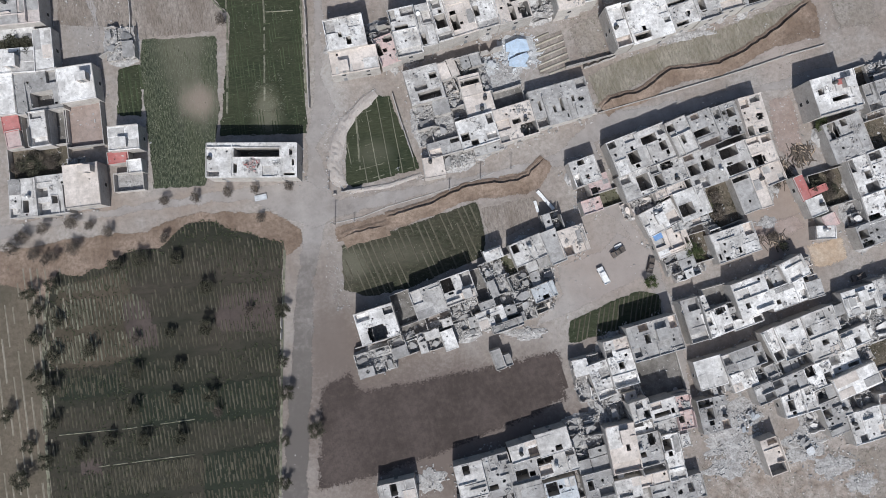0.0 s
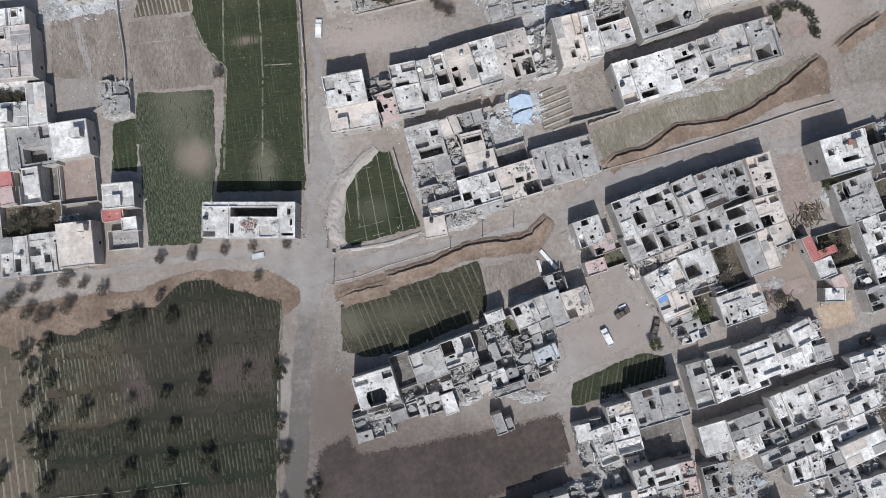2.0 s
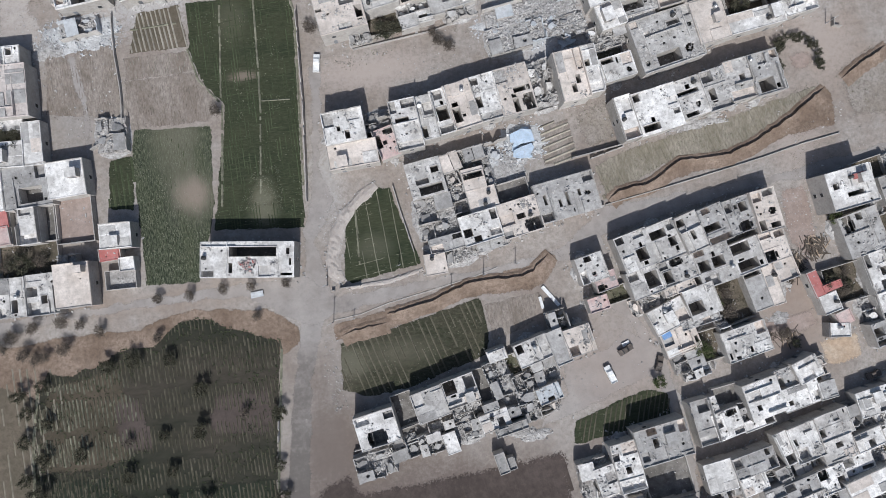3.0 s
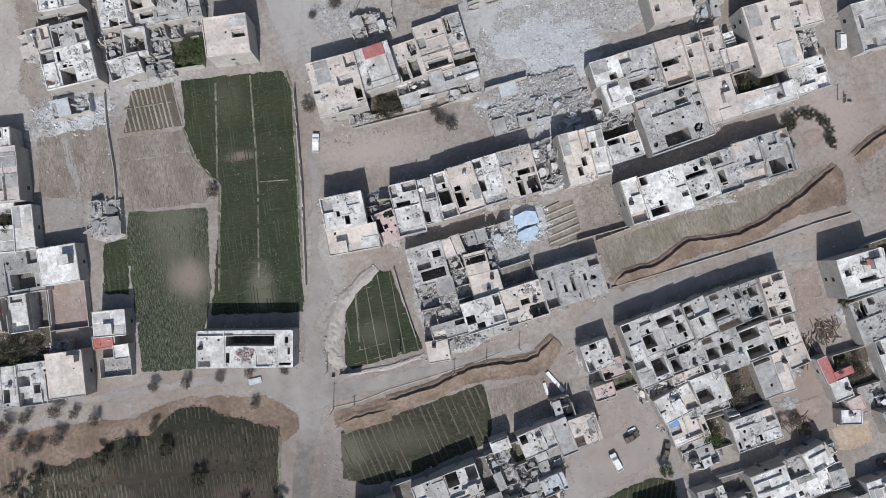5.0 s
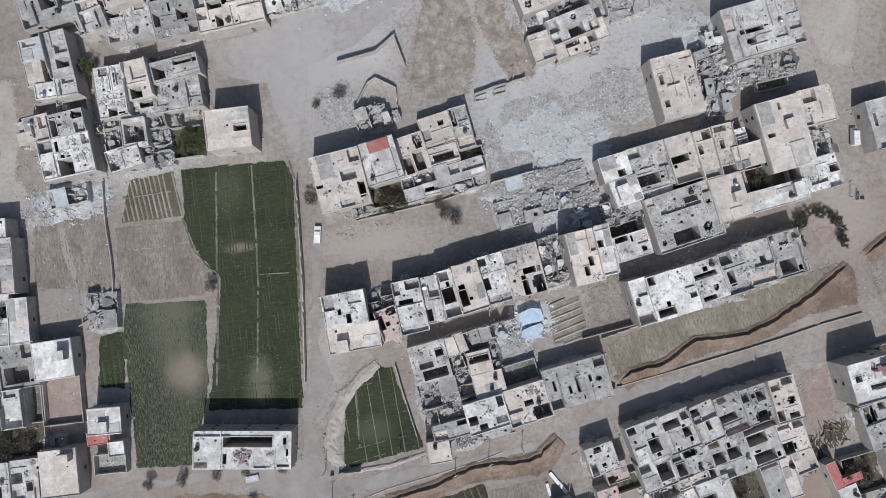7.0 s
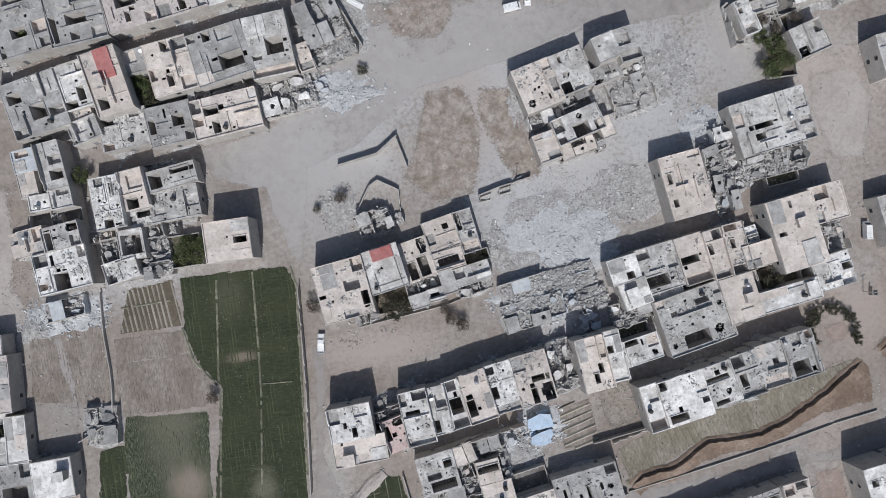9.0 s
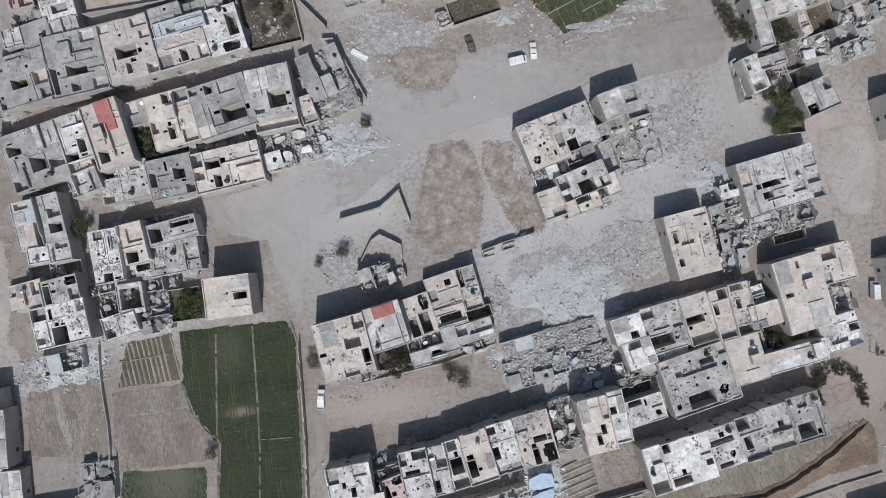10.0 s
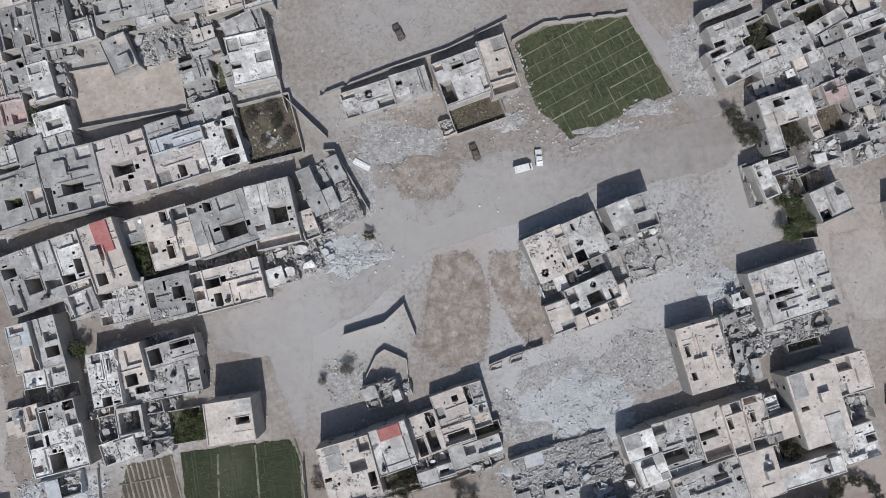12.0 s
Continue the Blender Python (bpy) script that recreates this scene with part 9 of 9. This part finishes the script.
# ---- trees ----
def tree_meshes(kind, seed):
    rng = random.Random(seed)
    wood, crown = Shape(), Shape()
    high = 1.5 if kind != "bare" else 1.2
    wood.tube((0, 0, -0.1), (0.05, 0.03, high), 0.17, 0.12, 7)
    tips = []
    for k in range(8 if kind != "bare" else 11):
        g = k * 2.4 + rng.uniform(-0.3, 0.3)
        r, z = rng.uniform(0.9, 1.7), rng.uniform(2.0, 3.4)
        p = Vector((0.05, 0.03, high * rng.uniform(0.7, 1)))
        q = Vector((r * math.cos(g), r * math.sin(g), z))
        m = (p + q) / 2 + Vector((0, 0, 0.2))
        wood.tube(p, m, 0.08, 0.055, 5)
        wood.tube(m, q, 0.055, 0.02, 5)
        tips.append(q)
        for _ in range(3 if kind != "bare" else 7):
            e = q + Vector((rng.uniform(-0.8, 0.8), rng.uniform(-0.8, 0.8), rng.uniform(-0.3, 0.6)))
            wood.tube(m.lerp(q, rng.uniform(0.3, 1)), e, 0.03, 0.008, 3, False)
            tips.append(e)
    for _ in range({"dark": 1500, "green": 1500, "bare": 900}[kind]):
        c = rng.choice(tips)
        p = c + Vector((rng.gauss(0, 0.33), rng.gauss(0, 0.33), rng.gauss(0, 0.28)))
        if p.z < 0.5:
            continue
        e = Euler((rng.uniform(-1, 1), rng.uniform(-1, 1), rng.uniform(0, 6.3))).to_matrix()
        s = rng.uniform(0.10, 0.22)
        n = len(crown.v)
        crown.v += [tuple(p + e @ Vector(v)) for v in ((-s, 0, 0), (0, -s * 0.5, 0.02), (s, 0, 0), (0, s * 0.5, 0.02))]
        crown.f.append((n, n + 1, n + 2, n + 3))
    return wood.mesh("trunk", "bark"), crown.mesh("crown", {"dark": "leaf_dark", "green": "leaf_green", "bare": "leaf_brown"}[kind])


TREE = {k: [tree_meshes(k, s + i * 10) for s in range(3)] for i, k in enumerate(("dark", "green", "bare"))}
TREE_WORDS = {"dark": "small dark olive-like tree with a rounded ragged crown", "green": "small bright green garden tree", "bare": "half-bare brownish tree with thin twigs"}


def tree(kind, x, y, size):
    COUNT[0] += 1
    rng = random.Random(COUNT[0])
    root = tagged(empty("tree", x, y, rng.uniform(0, 360)), TREE_WORDS[kind], "tree", "trees of the town")
    size *= 0.72 if kind == "bare" else 1.0
    root.scale = (size * 1.05, size * rng.uniform(0.9, 1.15), size)
    trunk, crown = rng.choice(TREE[kind])
    part("trunk", trunk, "", root)
    part("crown", crown, "", root)


def scrub(pts, density, material):
    """Low dry bushes and weeds in clumps."""
    COUNT[0] += 1
    ob = tagged(empty("scrub", 0, 0, 0), "clumps of low dry weeds and scrub on open ground", "scrub", kind="stuff")
    tufts(ob, "weeds", pts, 0.0, density * 8, 0.15, material, COUNT[0], 24000, keep=0.3)


scrub([(-25.7, 142.5), (-16.8, 142.8), (-15.2, 132.1), (-21.4, 130.0), (-26.9, 133.7)], 1.6, "leaf_dry")
scrub([(0.8, 140.5), (18.5, 137.5), (16.5, 133.9), (3.0, 134.2)], 1.0, "leaf_dry")
scrub([(19.2, 142.6), (41.7, 141.2), (53.3, 126.1), (41.6, 118.6), (23.9, 133.0)], 1.0, "leaf_dry")
scrub([(50.7, 177.1), (68.8, 177.8), (69.5, 161.4), (63.2, 159.2)], 1.0, "leaf_dry")
scrub([(-21.3, 240.9), (28.8, 238.3), (17.7, 221.4), (-18.8, 212.2)], 0.9, "leaf_dry")
scrub([(-13.9, 204.2), (9.6, 204.3), (16.2, 185.7), (-9.9, 188.9)], 1.2, "leaf_dry")
scrub([(-112.3, 154.6), (-99.0, 153.1), (-103.3, 112.1), (-110.6, 113.0), (-115.2, 125.8)], 1.0, "leaf_dry")
scrub([(-101.5, 114.9), (-83.8, 112.7), (-84.5, 92.9), (-103.7, 93.9)], 0.8, "leaf_dry")
scrub([(2.8, 111.1), (13.7, 111.3), (14.4, 105.0), (4.7, 101.6)], 1.3, "leaf_dry")
scrub([(101.9, 78.3), (111.3, 77.1), (107.0, 49.6), (98.3, 44.5)], 0.9, "leaf_dry")
scrub([(108.9, 167.9), (126.4, 159.5), (124.8, 128.9), (111.0, 130.7)], 0.8, "leaf_dry")
scrub([(59.2, -29.9), (115.5, -46.7), (112.5, -65.4), (56.8, -58.0)], 0.8, "leaf_dry")
scrub([(-33.0, 18.5), (-28.9, 19.3), (-30.7, 3.8), (-36.2, 4.5)], 1.0, "leaf_dry")
scrub([(6.4, 162.8), (15.5, 163.2), (17.4, 150.0), (13.3, 138.6), (3.2, 138.9)], 1.6, "leaf_dry")
scrub([(21.4, 160.2), (27.6, 159.0), (31.1, 141.2), (26.9, 140.1)], 1.6, "leaf_dry")
scrub([(0.2, 181.7), (12.7, 181.7), (16.3, 175.3), (5.6, 172.2), (0.0, 174.4)], 1.8, "leaf_dry")
scrub([(-11.6, 199.4), (0.3, 200.2), (5.3, 193.0), (-1.2, 187.8), (-9.7, 190.3)], 1.5, "leaf_dry")
scrub([(10.0, 195.4), (23.3, 195.3), (28.0, 185.8), (13.3, 186.1)], 1.5, "leaf_dry")
scrub([(-39.3, 205.0), (-29.0, 206.7), (-25.2, 195.2), (-37.8, 193.4)], 2.5, "leaf_dry")


tree("bare", -118.2, 36.8, 1.3)
tree("bare", -112.6, 38.5, 1.1)
tree("bare", -121.5, 34.0, 1.2)
tree("bare", -104.8, 39.1, 1.2)
tree("bare", -100.3, 37.8, .9)
tree("bare", -95.1, 35.5, 1)
tree("bare", -80.0, 31.9, .9)
tree("bare", -113.0, 29.8, .9)
tree("bare", -115.5, 31.7, 1.1)
tree("bare", -104.7, 32.0, 1.2)
tree("bare", -110.3, 30.3, 1)
tree("bare", -78.9, 42.3, .9)
tree("bare", -70.3, 42.1, .9)
tree("bare", -61.3, 42.6, .9)
tree("bare", -53.7, 42.5, .8)
tree("bare", -44.3, 42.2, .8)
tree("bare", -53.0, 34.4, .8)
tree("dark", -117.3, 21.0, 0.88)
tree("dark", -111.7, 22.6, 0.8)
tree("dark", -116.2, 16.2, 0.8)
tree("dark", -111.1, 12.4, 0.72)
tree("dark", -117.3, 8.5, 0.8)
tree("dark", -112.7, 3.3, 0.8)
tree("dark", -117.7, -1.4, 0.8)
tree("dark", -114.3, -5.7, 1.04)
tree("dark", -114.4, -14.9, 0.8)
tree("dark", -121.7, -20.1, 0.8)
tree("dark", -116.8, -24.5, 0.88)
tree("dark", -124.0, -28.9, 1.04)
tree("dark", -126.2, -11.1, 0.8)
tree("dark", -93.7, 25.9, 0.88)
tree("dark", -86.7, 26.6, 0.88)
tree("dark", -77.4, 25.5, 0.8)
tree("dark", -69.8, 16.7, 0.88)
tree("dark", -102.8, 3.6, 0.8)
tree("dark", -91.2, -4.0, 0.8)
tree("dark", -79.6, -4.0, 0.72)
tree("dark", -92.9, -13.9, 0.8)
tree("dark", -81.3, -12.3, 0.72)
tree("dark", -71.3, -12.8, 0.88)
tree("dark", -90.7, -22.6, 0.8)
tree("dark", -80.8, -23.1, 0.8)
tree("dark", -99.8, -21.4, 0.72)
tree("dark", -107.6, -23.4, 0.88)
tree("dark", -70.9, 5.8, 0.96)
tree("dark", -81.0, 5.5, 0.64)
tree("bare", -90.3, 5.1, .9)
tree("bare", -58.9, 9.0, .9)
tree("bare", -70.2, -17.5, 1)
tree("dark", -50.9, -14.6, .9)
tree("dark", -51.2, -6.0, .7)
tree("dark", -52.7, -27.5, .6)
tree("dark", -54.0, -38.9, .7)
tree("dark", -49.6, 7.9, .8)
tree("bare", -58.0, 91.7, 1)
tree("dark", -44.0, -25.6, .9)
tree("green", 53.4, 3.0, .8)
tree("green", 70.9, 22.7, 1.1)
tree("bare", 75.4, 19.7, 1.3)
tree("bare", 75.3, 24.6, 1)
tree("green", 65.9, 11.1, 1)
tree("green", 68.1, 9.2, .8)
tree("dark", 104.2, 24.4, 1)
tree("bare", 108.0, 22.3, 1.2)
tree("bare", 109.6, 27.0, 1)
tree("green", 108.5, 41.6, 0.9)
tree("bare", 95.6, 31.6, 0.7)
tree("bare", 94.1, 26.1, 0.8)
tree("bare", 107.9, 20.8, 0.9)
tree("dark", 110.1, 23.0, 0.7)
tree("bare", 91.5, 12.2, 0.6)
tree("dark", 93.4, 8.3, 0.5)
tree("bare", 89.8, 11.5, .9)
tree("bare", 86.4, 11.1, .9)
tree("green", 95.9, -18.3, .8)
tree("bare", -118.0, 55.7, 1.2)
tree("dark", -113.4, 56.0, 1.2)
tree("bare", -108.7, 56.2, 1.1)
tree("dark", -116.5, 90.9, 1.1)
tree("dark", -112.7, 89.9, 1.1)
tree("dark", 101.1, 92.2, 0.5)
tree("dark", 106.0, 93.2, 0.5)
tree("dark", 109.7, 91.1, 0.5)
tree("dark", 111.3, 86.3, 0.5)
tree("dark", 99.1, 89.4, 0.5)
tree("dark", -6.6, 108.8, 1)
tree("dark", -9.7, 108.4, 1.1)
tree("dark", 90.2, 103.7, 1.1)
tree("bare", 88.1, 105.5, 1)
tree("green", -59.8, 131.4, 1)
tree("green", -57.8, 128.9, 1.1)
tree("green", -61.6, 128.6, 1)
tree("green", -56.0, 131.7, .9)
tree("bare", 5.0, 104.3, 1.1)
tree("bare", 7.8, 102.4, 1.2)
tree("bare", 3.8, 106.7, .8)
tree("bare", -29.8, 111.7, 1.1)
tree("bare", -19.6, 138.9, 1)
tree("bare", -26.0, 136.6, .7)
tree("green", 99.5, 165.3, 1.2)
tree("green", 97.7, 158.7, 1.2)
tree("bare", 106.7, 172.1, 1.2)
tree("green", -67.3, 175.0, 1)
tree("green", -66.9, 172.0, 1.1)
tree("dark", -68.5, 170.8, 1)
tree("dark", -65.5, 169.6, 1)
tree("dark", -9.9, 171.5, .6)
tree("green", -97.7, 192.2, .9)
tree("green", -95.7, 191.5, .9)
tree("green", -84.4, 152.2, 1)
tree("green", -88.5, 210.3, 1.1)
tree("dark", 95.1, 210.2, 1.2)
tree("dark", 96.3, 207.8, 1.1)
tree("dark", 87.1, 190.9, 1)
tree("green", 102.0, 161.0, 1)
tree("bare", 101.0, 169.6, 1)
tree("green", 96.4, 168.2, .9)
tree("bare", -36.0, 205.0, 1.1)
tree("bare", -31.0, 206.6, 1.2)
tree("bare", -27.4, 199.6, 1)
tree("bare", -33.4, 198.4, .9)
tree("dark", -29.6, 203.2, .7)
tree("bare", 88.8, 187.7, 1.2)
tree("dark", 89.9, 184.6, 1.1)
tree("dark", 101.2, 184.7, 1.2)
tree("dark", 99.9, 186.4, 1)
tree("dark", 102.4, 182.4, 1)
tree("bare", 97.2, 172.6, 1.2)
tree("dark", 93.0, 185.0, 1)
tree("dark", 100.3, 93.1, 0.5)
tree("dark", 102.6, 93.9, 0.5)
tree("dark", 104.9, 94.2, 0.5)
tree("dark", 107.4, 93.9, 0.5)
tree("dark", 109.4, 92.7, 0.5)
tree("dark", 111.1, 91.0, 0.5)
tree("dark", 111.7, 88.7, 0.5)
tree("dark", 111.7, 84.7, 0.5)
tree("dark", 99.4, 87.0, 0.5)
tree("dark", 99.3, 90.9, 0.5)
tree("dark", 101.4, 91.9, 0.5)
tree("dark", 98.0, 84.1, 0.5)
tree("dark", 96.6, 83.1, 0.5)
tree("dark", 100.6, 90.7, 0.5)
tree("dark", 99.2, 88.1, 0.5)
tree("dark", 100.2, 86.1, 0.5)
tree("dark", 111.9, 85.9, 0.5)


# ---- vehicles ----
def hull(prof, half, material, name, parent, label=""):
    """A body from its side outline, its sides drawn in a little towards the top."""
    sh = Shape()
    top = max(z for _, z in prof)
    for s in (-1, 1):
        for u, z in prof:
            sh.v.append((u, s * half * (1 - 0.12 * max(0, z - 0.7) / max(0.3, top - 0.4)), z))
    n = len(prof)
    for k in range(n):
        g = (k + 1) % n
        sh.f.append((k, g, n + g, n + k))
    sh.f += [tuple(reversed(range(n))), tuple(range(n, 2 * n))]
    return part(name, sh, material, parent, label)


def vehicle(kind, x, y, rot, paint):
    m = "paint_white" if paint == "white" else "paint_dark"
    words = {"pickup": "pickup truck with an open load bed", "car": "small saloon car", "van": "boxy van", "truck": "small lorry with a high box"}[kind]
    root = tagged(empty("car" if kind == "car" else ("pickup_truck" if kind == "pickup" else "van"), x, y, rot, 0.18),
                  ("white " if paint == "white" else "burnt-out dark ") + words + " parked on the dust", "vehicle")
    long = {"pickup": 5.0, "car": 4.3, "van": 4.8, "truck": 6.0}[kind]
    a = long / 2
    if kind == "pickup":
        hull([(-a, 0.45), (a, 0.45), (a, 0.85), (a - 1.1, 1.0), (a - 2.6, 1.0), (a - 2.65, 0.75), (-a, 0.75)], 0.88, m, "body", root)
        hull([(a - 2.6, 1.0), (a - 1.0, 1.0), (a - 1.5, 1.55), (a - 2.5, 1.58)], 0.8, m, "cab", root)
        glass = Shape()
        glass.box(a - 1.28, -0.62, 1.1, a - 1.2, 0.62, 1.42, -0.2)
        part("windscreen", glass, "glass", root)
        for s in (-1, 1):
            sh = Shape()
            sh.box(-a, s * 0.84 - 0.04, 0.75, a - 2.65, s * 0.84 + 0.04, 1.1)
            part("bed_side", sh, m, root)
        sh = Shape()
        sh.box(-a, -0.8, 0.75, -a + 0.07, 0.8, 1.1)
        part("tailgate", sh, m, root)
    elif kind == "car":
        hull([(-a, 0.4), (a, 0.4), (a, 0.75), (a - 1.2, 0.92), (-a + 0.9, 0.95), (-a, 0.85)], 0.85, m, "body", root)
        hull([(-a + 0.8, 0.93), (a - 1.2, 0.92), (a - 1.9, 1.4), (-a + 1.5, 1.42)], 0.76, m, "cabin", root)
        for u, e in ((a - 1.45, -0.3), (-a + 1.0, 0.3)):
            glass = Shape()
            glass.box(u, -0.6, 1.02, u + 0.06, 0.6, 1.36, e)
            part("windscreen", glass, "glass", root)
    else:
        hull([(-a, 0.4), (a, 0.4), (a, 0.95), (a - 0.5, 1.15), (a - 1.0, 1.9), (-a, 1.95)], 0.9, m, "body", root)
        glass = Shape()
        glass.box(a - 0.55, -0.7, 1.2, a - 0.48, 0.7, 1.7, -0.35)
        part("windscreen", glass, "glass", root)
        sh = Shape()
        for u in (-a + 0.4, -a + 1.6):
            sh.box(u, -0.5, 1.94, u + 0.06, 0.5, 2.02)
        part("roof_rack", sh, "steel", root)
    for u in (-a + 0.85, a - 0.85):
        for s in (-1, 1):
            sh = Shape()
            sh.tube((u, s * 0.72, 0.16), (u, s * 0.92, 0.16), 0.33, 0.33, 14)
            tyre = part("wheel", sh, "tyre", root)
            sh = Shape()
            sh.tube((u, s * 0.921, 0.16), (u, s * 0.935, 0.16), 0.19, 0.19, 10)
            part("rim", sh, "steel", tyre)
    for s in (-1, 1):
        sh = Shape()
        sh.box(a, s * 0.6 - 0.14, 0.58, a + 0.03, s * 0.6 + 0.14, 0.72)
        part("headlight", sh, "steel", root)


vehicle("pickup", -29.2, 101.9, 82, "white")
vehicle("car", 35.9, 186.2, 88, "white")
vehicle("van", 31.5, 184.0, 8, "white")
vehicle("pickup", 40.9, 6.5, 110, "white")
vehicle("van", 118.6, 113.3, 84, "white")
vehicle("car", 114.0, -2.9, 12, "dark")
vehicle("car", 54.8, 7.7, 70, "dark")
vehicle("car", 3.9, 223.0, 112, "dark")
vehicle("car", 19.6, 189.6, 105, "dark")
vehicle("car", 46.0, 12.6, 25, "dark")
